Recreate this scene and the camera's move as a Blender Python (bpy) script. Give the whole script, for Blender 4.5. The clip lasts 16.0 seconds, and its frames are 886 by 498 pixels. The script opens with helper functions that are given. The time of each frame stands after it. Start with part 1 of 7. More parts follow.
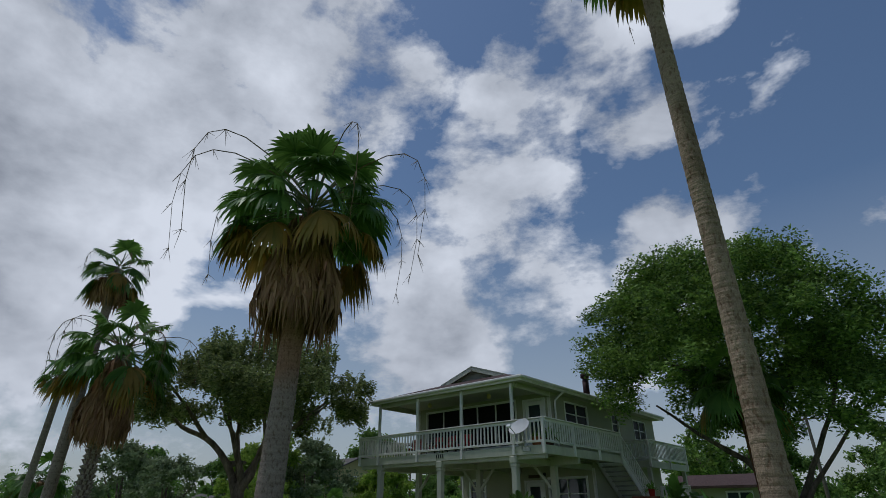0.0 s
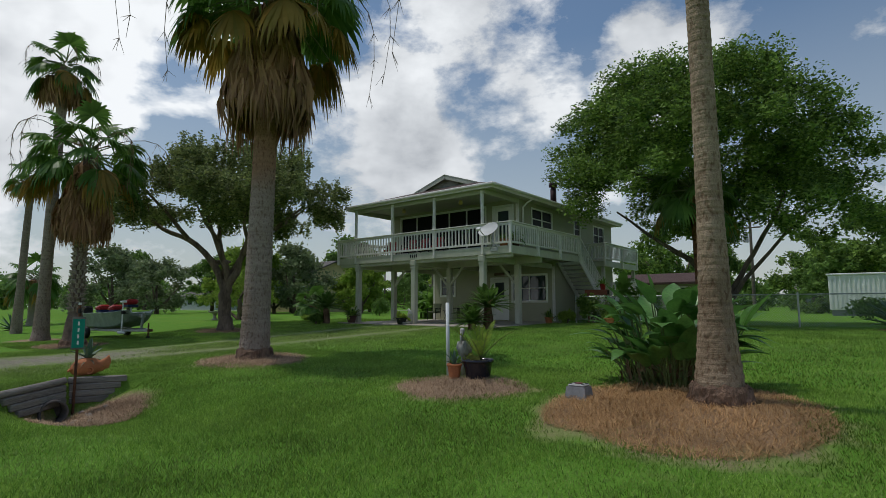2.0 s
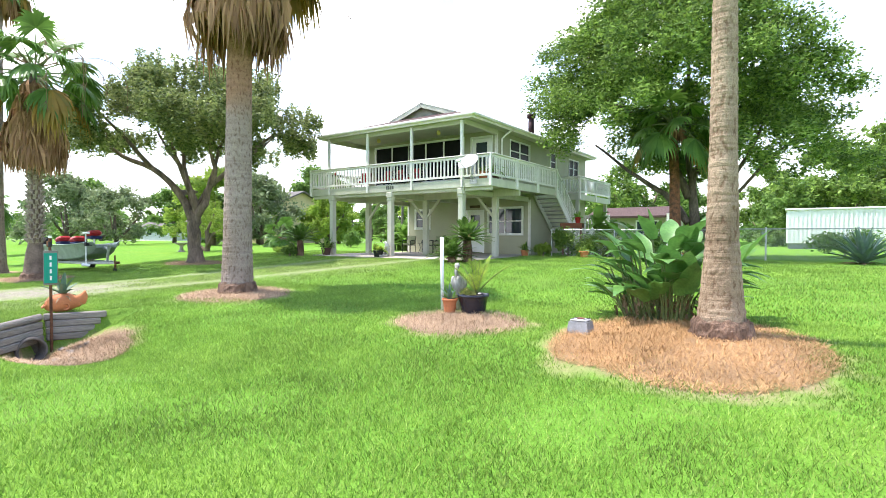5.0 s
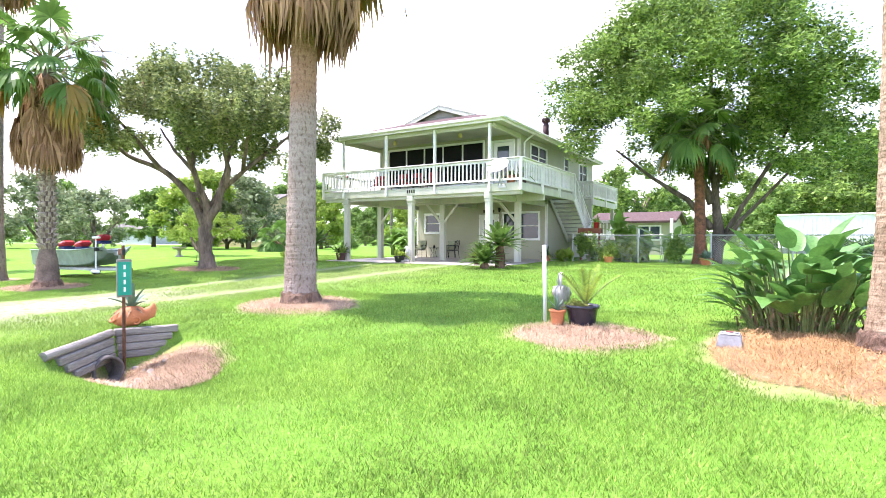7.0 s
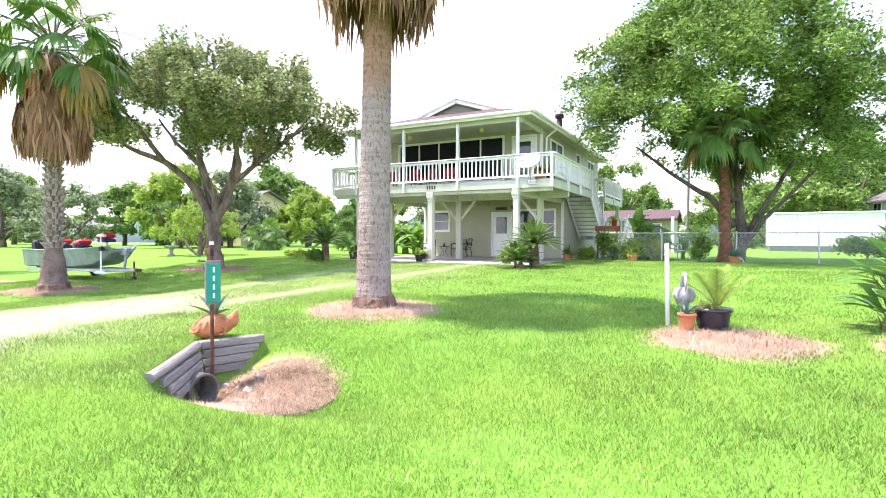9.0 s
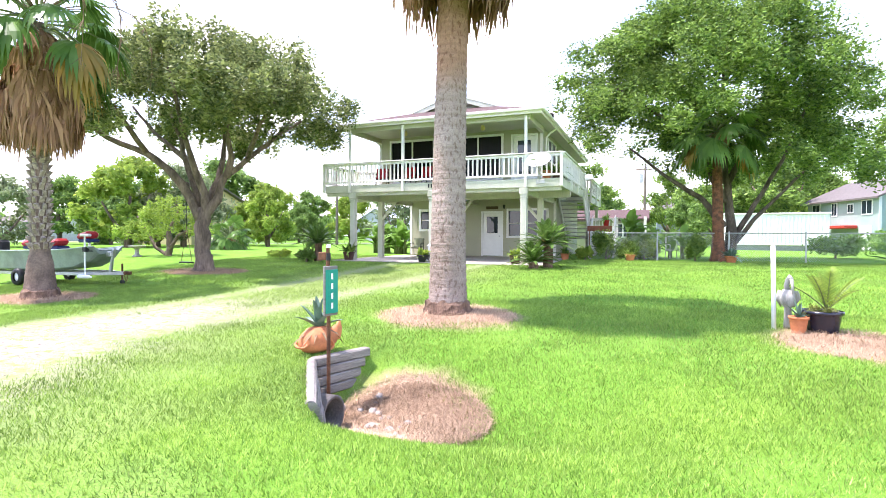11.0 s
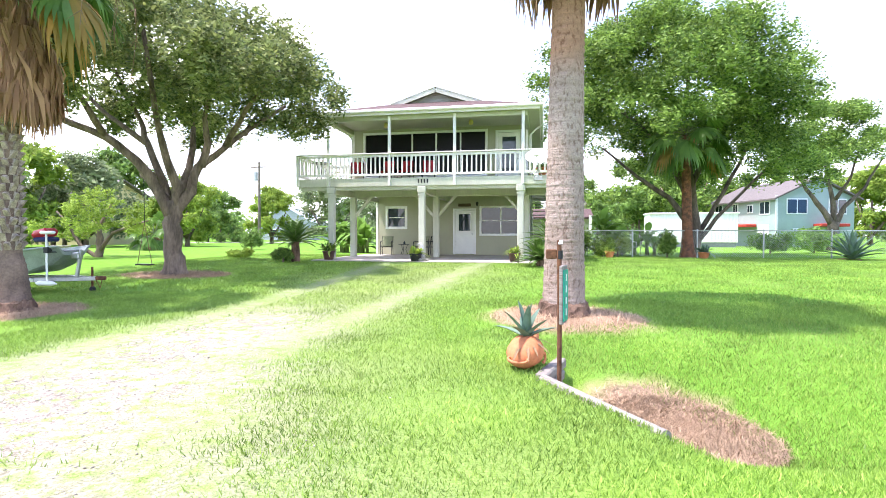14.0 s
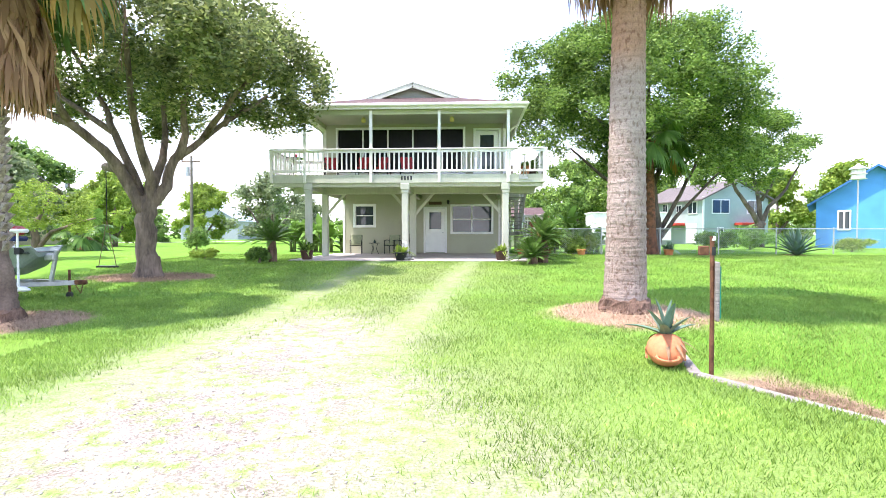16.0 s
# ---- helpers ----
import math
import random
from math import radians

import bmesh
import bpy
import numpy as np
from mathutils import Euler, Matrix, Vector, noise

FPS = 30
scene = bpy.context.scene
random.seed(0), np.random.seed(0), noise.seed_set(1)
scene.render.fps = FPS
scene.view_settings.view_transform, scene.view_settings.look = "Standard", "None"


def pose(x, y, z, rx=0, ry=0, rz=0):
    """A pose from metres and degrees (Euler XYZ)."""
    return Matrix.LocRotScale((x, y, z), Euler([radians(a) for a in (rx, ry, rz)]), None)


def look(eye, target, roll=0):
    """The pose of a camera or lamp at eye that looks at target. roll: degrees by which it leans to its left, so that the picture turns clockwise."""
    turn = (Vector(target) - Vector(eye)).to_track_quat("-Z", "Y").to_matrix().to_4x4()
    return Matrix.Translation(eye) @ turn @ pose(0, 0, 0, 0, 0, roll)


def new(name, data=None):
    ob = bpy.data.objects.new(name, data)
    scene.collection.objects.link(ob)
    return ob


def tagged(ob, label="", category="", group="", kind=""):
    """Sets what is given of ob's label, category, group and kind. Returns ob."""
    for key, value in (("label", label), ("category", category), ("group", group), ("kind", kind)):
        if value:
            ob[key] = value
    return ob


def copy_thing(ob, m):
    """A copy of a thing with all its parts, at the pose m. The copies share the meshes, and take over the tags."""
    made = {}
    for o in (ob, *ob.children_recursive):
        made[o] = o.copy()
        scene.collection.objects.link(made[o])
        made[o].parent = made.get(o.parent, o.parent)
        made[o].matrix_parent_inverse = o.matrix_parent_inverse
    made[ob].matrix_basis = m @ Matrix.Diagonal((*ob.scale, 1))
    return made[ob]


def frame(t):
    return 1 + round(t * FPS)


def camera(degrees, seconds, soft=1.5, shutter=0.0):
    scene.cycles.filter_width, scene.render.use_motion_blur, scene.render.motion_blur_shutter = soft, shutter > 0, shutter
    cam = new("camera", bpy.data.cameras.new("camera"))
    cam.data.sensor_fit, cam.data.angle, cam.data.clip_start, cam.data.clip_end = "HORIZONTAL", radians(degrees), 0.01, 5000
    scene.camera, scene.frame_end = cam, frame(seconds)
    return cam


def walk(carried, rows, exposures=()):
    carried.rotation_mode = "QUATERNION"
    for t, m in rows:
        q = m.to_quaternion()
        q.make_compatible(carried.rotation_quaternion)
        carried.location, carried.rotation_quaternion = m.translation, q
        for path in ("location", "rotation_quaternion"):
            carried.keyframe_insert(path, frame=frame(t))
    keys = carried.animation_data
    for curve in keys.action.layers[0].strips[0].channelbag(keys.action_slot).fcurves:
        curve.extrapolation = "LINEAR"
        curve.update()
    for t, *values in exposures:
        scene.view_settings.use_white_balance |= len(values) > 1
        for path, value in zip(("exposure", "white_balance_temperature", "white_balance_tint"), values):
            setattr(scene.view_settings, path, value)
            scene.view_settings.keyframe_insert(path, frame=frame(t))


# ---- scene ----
cam = camera(80.3, 16.0, 0.7)
METRES, EYE, TILT, LEAN, TURN = 13.4, 1.07, 0.0, 0.0, 41.7
ROWS = [
    (0.0, 0.0, 0.0, 0.0, -0.0, 26.23, -0.01),
    (0.5, 0.0024, -0.0008, -0.0083, -0.78, 20.3, -0.03),
    (1.0, -0.0037, -0.0023, -0.0155, -1.76, 14.63, 0.11),
    (1.5, -0.004, -0.0038, -0.0184, -2.37, 9.72, 0.19),
    (2.0, -0.005, -0.0049, -0.0184, -3.05, 6.07, 0.16),
    (2.5, -0.0062, -0.0054, -0.0192, -3.7, 3.49, 0.23),
    (3.0, -0.0058, -0.0057, -0.0188, -4.15, 1.83, 0.24),
    (3.5, -0.0056, -0.0054, -0.019, -4.67, 0.4, 0.21),
    (4.0, -0.007, -0.0039, -0.0177, -5.08, -0.96, 0.22),
    (6.5, -0.1481, 0.059, -0.0105, -9.61, -1.05, -0.13),
    (7.0, -0.189, 0.0732, -0.0099, -9.93, -1.01, -0.19),
    (7.5, -0.2246, 0.0929, -0.0116, -10.22, -1.06, -0.18),
    (8.0, -0.2615, 0.1126, -0.0106, -11.43, -1.11, -0.17),
    (8.5, -0.299, 0.1377, -0.0119, -13.1, -1.18, -0.2),
    (9.0, -0.3366, 0.1634, -0.0103, -13.57, -1.21, -0.15),
    (11.5, -0.5284, 0.2803, -0.0075, -21.43, -1.43, -0.24),
    (12.0, -0.5641, 0.3096, -0.0086, -22.41, -1.52, -0.22),
    (12.5, -0.5977, 0.3359, -0.0073, -23.92, -1.56, -0.23),
    (13.0, -0.6277, 0.3649, -0.0087, -26.7, -1.52, -0.18),
    (13.5, -0.6617, 0.3904, -0.0083, -28.74, -1.44, -0.15),
    (14.0, -0.6927, 0.4188, -0.0114, -30.85, -1.45, -0.11),
    (14.5, -0.724, 0.4458, -0.0114, -32.25, -1.45, -0.1),
    (15.0, -0.7541, 0.4741, -0.0126, -33.91, -1.46, -0.07),
    (15.5, -0.7811, 0.5011, -0.0123, -36.15, -1.54, -0.05),
    (16.0, -0.8108, 0.5274, -0.0131, -39.04, -1.56, 0.01),
]
EXPOSURES = [(0.0, -1.25, 6050, 10), (0.5, -1.4, 6050, 10), (1.0, -1.4, 6150, 10), (1.5, -1.12, 6350, 9), (2.0, -0.8, 6600, 7), (2.5, -0.46, 6800, 5), (3.0, 0.02, 6900, 4), (3.5, 0.44, 6900, 4),
             (4.0, 0.92, 6850, 6), (6.5, 2.04, 6450, 24), (7.0, 2.1, 6480, 26), (9.0, 2.1, 6480, 26), (12.0, 1.98, 6500, 25), (16.0, 1.95, 6480, 22)]
walk(cam, [(t, pose(0, 0, EYE, TILT, LEAN, TURN) @ pose(METRES * x, METRES * y, METRES * z, 90 + pitch, roll, yaw)) for t, x, y, z, yaw, pitch, roll in ROWS], EXPOSURES)

# ---- world, sun, light ----
SUN_TO = Vector((-0.33, -0.16, 0.93)).normalized()
world = bpy.data.worlds.new("world")
scene.world = world
world.use_nodes = True
wn, wl = world.node_tree.nodes, world.node_tree.links
wn.clear()


def wnode(kind, **inputs):
    n = wn.new(kind)
    for k, v in inputs.items():
        n.inputs[k].default_value = v
    return n


sky = wn.new("ShaderNodeTexSky")
sky.sky_type = "NISHITA"
sky.sun_disc = False
sky.sun_elevation = math.asin(SUN_TO.z)
sky.sun_rotation = math.atan2(SUN_TO.x, SUN_TO.y)
sky.air_density, sky.dust_density, sky.ozone_density = 1.2, 0.5, 3.0
tc = wn.new("ShaderNodeTexCoord")
mp = wn.new("ShaderNodeMapping")
mp.inputs["Location"].default_value = (1.35, 0.3, 0.2)
mp.inputs["Scale"].default_value = (1.0, 1.0, 1.7)
wl.new(tc.outputs["Generated"], mp.inputs["Vector"])
cn = wnode("ShaderNodeTexNoise", Scale=5.0, Detail=12.0, Roughness=0.6, Distortion=0.1)
wl.new(mp.outputs[0], cn.inputs["Vector"])


def wmath(op, *vals):
    n = wn.new("ShaderNodeMath")
    n.operation = op
    for i, q in enumerate(vals):
        if isinstance(q, (int, float)):
            n.inputs[i].default_value = q
        else:
            wl.new(q, n.inputs[i])
    return n.outputs[0]


def heap(d, size):
    """1 at the heart of a cloud heap in direction d, falling to 0 at `size` degrees from it."""
    dt = wn.new("ShaderNodeVectorMath")
    dt.operation = "DOT_PRODUCT"
    dt.inputs[1].default_value = Vector(d).normalized()
    wl.new(tc.outputs["Generated"], dt.inputs[0])
    mr = wn.new("ShaderNodeMapRange")
    mr.interpolation_type = "SMOOTHSTEP"
    mr.inputs["From Min"].default_value, mr.inputs["From Max"].default_value = math.cos(radians(size)), 1.0
    wl.new(dt.outputs["Value"], mr.inputs["Value"])
    return mr.outputs[0]


heaps = None
for d, size in (((-0.64, 0.33, 0.69), 17), ((-0.76, 0.24, 0.60), 15), ((-0.60, 0.45, 0.66), 11), ((-0.87, 0.13, 0.48), 16), ((-0.93, 0.12, 0.34), 16), ((-0.49, 0.69, 0.53), 12),
                ((-0.50, 0.76, 0.42), 14), ((-0.62, 0.70, 0.34), 13), ((-0.29, 0.64, 0.71), 10), ((-0.22, 0.73, 0.64), 8), ((-0.12, 0.69, 0.72), 7), ((-0.40, 0.66, 0.64), 8),
                ((-0.78, -0.02, 0.63), 8), ((-0.25, 0.88, 0.40), 9)):
    k = heap(d, size)
    heaps = k if heaps is None else wmath("MAXIMUM", heaps, k)
# outside the heaps scattered cloud goes on all round
scatter = wnode("ShaderNodeTexNoise", Scale=1.7, Detail=2.0, Roughness=0.5)
wl.new(mp.outputs[0], scatter.inputs["Vector"])
body = wmath("ADD", wmath("MULTIPLY", heaps, 0.36), wmath("MULTIPLY", wmath("SUBTRACT", scatter.outputs["Fac"], 0.5), 0.5))
dens = wmath("ADD", wmath("ADD", wmath("MULTIPLY", wmath("SUBTRACT", cn.outputs["Fac"], 0.5), 1.25), 0.355), body)
cr = wn.new("ShaderNodeValToRGB")
cr.color_ramp.elements[0].position, cr.color_ramp.elements[1].position = 0.42, 0.58
wl.new(dens, cr.inputs["Fac"])
cn2 = wnode("ShaderNodeTexNoise", Scale=3.4, Detail=5.0, Roughness=0.5)
mp2 = wn.new("ShaderNodeMapping")
mp2.inputs["Location"].default_value = (2.1, 0.4, 1.15)
wl.new(tc.outputs["Generated"], mp2.inputs["Vector"])
wl.new(mp2.outputs[0], cn2.inputs["Vector"])
cr2 = wn.new("ShaderNodeValToRGB")
cr2.color_ramp.elements[0].position, cr2.color_ramp.elements[1].position = 0.38, 0.6
cr2.color_ramp.elements[0].color = (4.3, 4.6, 5.2, 1)
cr2.color_ramp.elements[1].color = (10.6, 10.9, 11.6, 1)
wl.new(wmath("ADD", wmath("MULTIPLY", cn2.outputs["Fac"], 0.6), wmath("MULTIPLY", cn.outputs["Fac"], 0.4)), cr2.inputs["Fac"])
# haze towards the horizon
sepz = wn.new("ShaderNodeSeparateXYZ")
wl.new(tc.outputs["Generated"], sepz.inputs[0])
hz = wn.new("ShaderNodeMapRange")
hz.inputs["From Min"].default_value, hz.inputs["From Max"].default_value = 0.0, 0.46
hz.inputs["To Min"].default_value, hz.inputs["To Max"].default_value = 0.8, 0.0
wl.new(sepz.outputs["Z"], hz.inputs["Value"])
mixh = wn.new("ShaderNodeMixRGB")
mixh.inputs["Color2"].default_value = (5.2, 5.6, 6.0, 1)
wl.new(hz.outputs[0], mixh.inputs["Fac"])
wl.new(sky.outputs[0], mixh.inputs["Color1"])
mixc = wn.new("ShaderNodeMixRGB")
wl.new(cr.outputs["Color"], mixc.inputs["Fac"])
wl.new(mixh.outputs[0], mixc.inputs["Color1"])
wl.new(cr2.outputs["Color"], mixc.inputs["Color2"])
bg = wnode("ShaderNodeBackground", Strength=0.15)
wl.new(mixc.outputs[0], bg.inputs["Color"])
wo = wn.new("ShaderNodeOutputWorld")
wl.new(bg.outputs[0], wo.inputs["Surface"])

sun_data = bpy.data.lights.new("sun", "SUN")
sun_data.energy, sun_data.angle, sun_data.color = 2.85, radians(1.8), (1.0, 0.975, 0.93)
sun = new("sun", sun_data)
sun.matrix_world = look(SUN_TO * 50, (0, 0, 0))


# ---- materials ----
def mat(name, col, rough=0.7, metal=0.0, var=0.12, scale=6.0, fine=60.0, bump=0.15, col2=None, trans=0.0, ramp=(0.35, 0.65), obj_var=0.0,
        stretch=(1, 1, 1), bump_dist=0.01, spec=0.3):
    """Two-scale procedural surface: a broad noise blends col and col2, a fine one gives grain and bump."""
    m = bpy.data.materials.new(name)
    m.use_nodes = True
    n, l = m.node_tree.nodes, m.node_tree.links
    b = n["Principled BSDF"]
    b.inputs["Roughness"].default_value, b.inputs["Metallic"].default_value = rough, metal
    b.inputs["Specular IOR Level"].default_value = spec
    t = n.new("ShaderNodeTexCoord")
    mp = n.new("ShaderNodeMapping")
    mp.inputs["Scale"].default_value = stretch
    l.new(t.outputs["Object"], mp.inputs["Vector"])
    n1 = n.new("ShaderNodeTexNoise")
    n1.inputs["Scale"].default_value, n1.inputs["Detail"].default_value = scale, 5.0
    n2 = n.new("ShaderNodeTexNoise")
    n2.inputs["Scale"].default_value, n2.inputs["Detail"].default_value = fine, 3.0
    l.new(mp.outputs[0], n1.inputs["Vector"]), l.new(mp.outputs[0], n2.inputs["Vector"])
    r = n.new("ShaderNodeValToRGB")
    c2 = col2 or tuple(max(0, c * (1 - 2 * var)) for c in col)
    r.color_ramp.elements[0].position, r.color_ramp.elements[1].position = ramp
    r.color_ramp.elements[0].color, r.color_ramp.elements[1].color = (*c2, 1), (*col, 1)
    l.new(n1.outputs["Fac"], r.inputs["Fac"])
    h = n.new("ShaderNodeHueSaturation")
    mr = n.new("ShaderNodeMapRange")
    mr.inputs["From Min"].default_value, mr.inputs["From Max"].default_value = 0.25, 0.75
    mr.inputs["To Min"].default_value, mr.inputs["To Max"].default_value = 1 - var, 1 + var
    l.new(n2.outputs["Fac"], mr.inputs["Value"])
    val = mr.outputs[0]
    if obj_var:
        oi = n.new("ShaderNodeObjectInfo")
        mo = n.new("ShaderNodeMapRange")
        mo.inputs["To Min"].default_value, mo.inputs["To Max"].default_value = 1 - obj_var, 1 + obj_var
        l.new(oi.outputs["Random"], mo.inputs["Value"])
        mu = n.new("ShaderNodeMath")
        mu.operation = "MULTIPLY"
        l.new(mo.outputs[0], mu.inputs[0]), l.new(val, mu.inputs[1])
        val = mu.outputs[0]
    l.new(val, h.inputs["Value"]), l.new(r.outputs[0], h.inputs["Color"])
    l.new(h.outputs[0], b.inputs["Base Color"])
    if bump:
        bp = n.new("ShaderNodeBump")
        bp.inputs["Strength"].default_value, bp.inputs["Distance"].default_value = bump, bump_dist
        l.new(n2.outputs["Fac"], bp.inputs["Height"]), l.new(bp.outputs[0], b.inputs["Normal"])
    if trans:
        tr = n.new("ShaderNodeBsdfTranslucent")
        l.new(h.outputs[0], tr.inputs["Color"])
        ms = n.new("ShaderNodeMixShader")
        ms.inputs["Fac"].default_value = trans
        l.new(b.outputs[0], ms.inputs[1]), l.new(tr.outputs[0], ms.inputs[2])
        l.new(ms.outputs[0], n["Material Output"].inputs["Surface"])
    return m


def leaf_mat(name, col, col2, trans=0.35, rough=0.5, spec=0.16):
    """Leaves: each loose leaf takes its own tint."""
    m = bpy.data.materials.new(name)
    m.use_nodes = True
    n, l = m.node_tree.nodes, m.node_tree.links
    b = n["Principled BSDF"]
    b.inputs["Roughness"].default_value = rough
    b.inputs["Specular IOR Level"].default_value = spec
    g = n.new("ShaderNodeNewGeometry")
    r = n.new("ShaderNodeValToRGB")
    r.color_ramp.elements[0].color, r.color_ramp.elements[1].color = (*col2, 1), (*col, 1)
    l.new(g.outputs["Random Per Island"], r.inputs["Fac"])
    t = n.new("ShaderNodeTexCoord")
    n1 = n.new("ShaderNodeTexNoise")
    n1.inputs["Scale"].default_value, n1.inputs["Detail"].default_value = 0.9, 3.0
    l.new(t.outputs["Object"], n1.inputs["Vector"])
    mr = n.new("ShaderNodeMapRange")
    mr.inputs["From Min"].default_value, mr.inputs["From Max"].default_value = 0.3, 0.7
    mr.inputs["To Min"].default_value, mr.inputs["To Max"].default_value = 0.7, 1.3
    l.new(n1.outputs["Fac"], mr.inputs["Value"])
    h = n.new("ShaderNodeHueSaturation")
    l.new(mr.outputs[0], h.inputs["Value"]), l.new(r.outputs[0], h.inputs["Color"])
    l.new(h.outputs[0], b.inputs["Base Color"])
    tr = n.new("ShaderNodeBsdfTranslucent")
    l.new(h.outputs[0], tr.inputs["Color"])
    ms = n.new("ShaderNodeMixShader")
    ms.inputs["Fac"].default_value = trans
    l.new(b.outputs[0], ms.inputs[1]), l.new(tr.outputs[0], ms.inputs[2])
    l.new(ms.outputs[0], n["Material Output"].inputs["Surface"])
    return m


def palm_bark(name, col, dark, patch=0.7, red_from=None):
    """Fibrous bark: broad patches, short dark upright flecks and faint level rings."""
    m = bpy.data.materials.new(name)
    m.use_nodes = True
    n, l = m.node_tree.nodes, m.node_tree.links
    b = n["Principled BSDF"]
    b.inputs["Roughness"].default_value, b.inputs["Specular IOR Level"].default_value = 0.92, 0.15
    co = n.new("ShaderNodeTexCoord").outputs["Object"]

    def tex(scale, st, detail=4.0):
        mp = n.new("ShaderNodeMapping")
        mp.inputs["Scale"].default_value = st
        l.new(co, mp.inputs["Vector"])
        t = n.new("ShaderNodeTexNoise")
        t.inputs["Scale"].default_value, t.inputs["Detail"].default_value = scale, detail
        l.new(mp.outputs[0], t.inputs["Vector"])
        return t.outputs["Fac"]

    def ramp(f, lo, hi, a, c):
        r = n.new("ShaderNodeValToRGB")
        r.color_ramp.elements[0].position, r.color_ramp.elements[1].position = lo, hi
        r.color_ramp.elements[0].color, r.color_ramp.elements[1].color = a, c
        l.new(f, r.inputs["Fac"])
        return r.outputs[0]

    def mult(a, c, f=1.0):
        x = n.new("ShaderNodeMixRGB")
        x.blend_type = "MULTIPLY"
        x.inputs["Fac"].default_value = f
        l.new(a, x.inputs["Color1"]), l.new(c, x.inputs["Color2"])
        return x.outputs[0]

    fleck, ring, broad, grain = tex(24.0, (1, 1, 0.5)), tex(5.0, (0.25, 0.25, 3.2)), tex(1.5, (1, 1, 0.8)), tex(70.0, (1, 1, 1))
    base = ramp(broad, 0.36, 0.62, (col[0] * patch, col[1] * patch * 0.95, col[2] * patch * 0.9, 1), (*col, 1))
    if red_from:
        # younger fibrous bark higher up
        sp = n.new("ShaderNodeSeparateXYZ")
        l.new(co, sp.inputs[0])
        wv = n.new("ShaderNodeMath")
        l.new(sp.outputs["Z"], wv.inputs[0]), l.new(broad, wv.inputs[1])
        hm = n.new("ShaderNodeMapRange")
        hm.inputs["From Min"].default_value, hm.inputs["From Max"].default_value = red_from + 0.4, red_from + 1.0
        l.new(wv.outputs[0], hm.inputs["Value"])
        mx = n.new("ShaderNodeMixRGB")
        l.new(hm.outputs[0], mx.inputs["Fac"]), l.new(base, mx.inputs["Color1"])
        mx.inputs["Color2"].default_value = (0.33, 0.19, 0.125, 1)
        base = mx.outputs[0]
    spots = ramp(fleck, 0.34, 0.47, (dark[0] / col[0], dark[1] / col[1], dark[2] / col[2], 1), (1, 1, 1, 1))
    bands = ramp(ring, 0.36, 0.56, (0.62, 0.58, 0.55, 1), (1, 1, 1, 1))
    fine = ramp(grain, 0.3, 0.7, (0.75, 0.75, 0.75, 1), (1.15, 1.15, 1.15, 1))
    l.new(mult(mult(mult(base, spots, 0.75), bands, 0.4), fine), b.inputs["Base Color"])
    ad = n.new("ShaderNodeMath")
    l.new(fleck, ad.inputs[0]), l.new(ring, ad.inputs[1])
    bp = n.new("ShaderNodeBump")
    bp.inputs["Strength"].default_value, bp.inputs["Distance"].default_value = 0.9, 0.03
    l.new(ad.outputs[0], bp.inputs["Height"]), l.new(bp.outputs[0], b.inputs["Normal"])
    return m


SAGE = mat("sage_siding", (0.385, 0.38, 0.272), 0.75, var=0.05, scale=0.8, fine=40, bump=0.08)
SAGE_TRIM = mat("sage_painted_wood", (0.53, 0.525, 0.43), 0.6, var=0.07, scale=2, fine=30, bump=0.12, stretch=(1, 1, 0.2))
WHITE = mat("white_painted_wood", (0.77, 0.74, 0.70), 0.55, var=0.06, scale=3, fine=40, bump=0.1, obj_var=0.05)
WHITE_VINYL = mat("white_frame", (0.78, 0.78, 0.75), 0.4, var=0.03, scale=3, fine=50, bump=0.03)
SOFFIT = mat("soffit_paint", (0.46, 0.46, 0.345), 0.7, var=0.05, scale=1.2, fine=30, bump=0.06)
DECK = mat("weathered_deck_wood", (0.42, 0.40, 0.36), 0.8, var=0.15, scale=3, fine=25, bump=0.25, stretch=(1, 0.15, 1), obj_var=0.12)
CONCRETE = mat("patio_concrete", (0.46, 0.40, 0.35), 0.85, var=0.1, scale=1.3, fine=70, bump=0.2, col2=(0.36, 0.31, 0.27))
BARK_OAK = mat("oak_bark", (0.23, 0.17, 0.13), 0.9, var=0.3, scale=4, fine=22, bump=0.9, bump_dist=0.03, stretch=(1, 1, 0.3))
BARK_ASH = mat("dark_tree_bark", (0.16, 0.125, 0.095), 0.9, var=0.3, scale=4, fine=22, bump=0.9, bump_dist=0.03, stretch=(1, 1, 0.3))
BARK_PALM = palm_bark("palm_bark", (0.36, 0.285, 0.245), (0.17, 0.115, 0.09), 0.8)
BARK_THICK = palm_bark("thick_palm_bark", (0.37, 0.295, 0.255), (0.17, 0.115, 0.09), 0.8, 3.6)
BARK_SLIM = palm_bark("slim_palm_bark", (0.40, 0.30, 0.21), (0.19, 0.115, 0.07), 0.62)
BARK_GREY = mat("palm_bark_grey", (0.33, 0.275, 0.225), 0.9, var=0.2, scale=2.5, fine=24, bump=0.7, bump_dist=0.02, stretch=(1, 1, 2.0), col2=(0.28, 0.24, 0.2))
ROOTS = mat("palm_root_mat", (0.21, 0.13, 0.09), 0.95, var=0.3, scale=9, fine=45, bump=1.0, bump_dist=0.03, stretch=(1, 1, 0.4))
RUST_BARK = mat("red_fibrous_bark", (0.23, 0.095, 0.05), 0.9, col2=(0.1, 0.05, 0.03), var=0.35, scale=7, fine=30, bump=0.9, bump_dist=0.03)
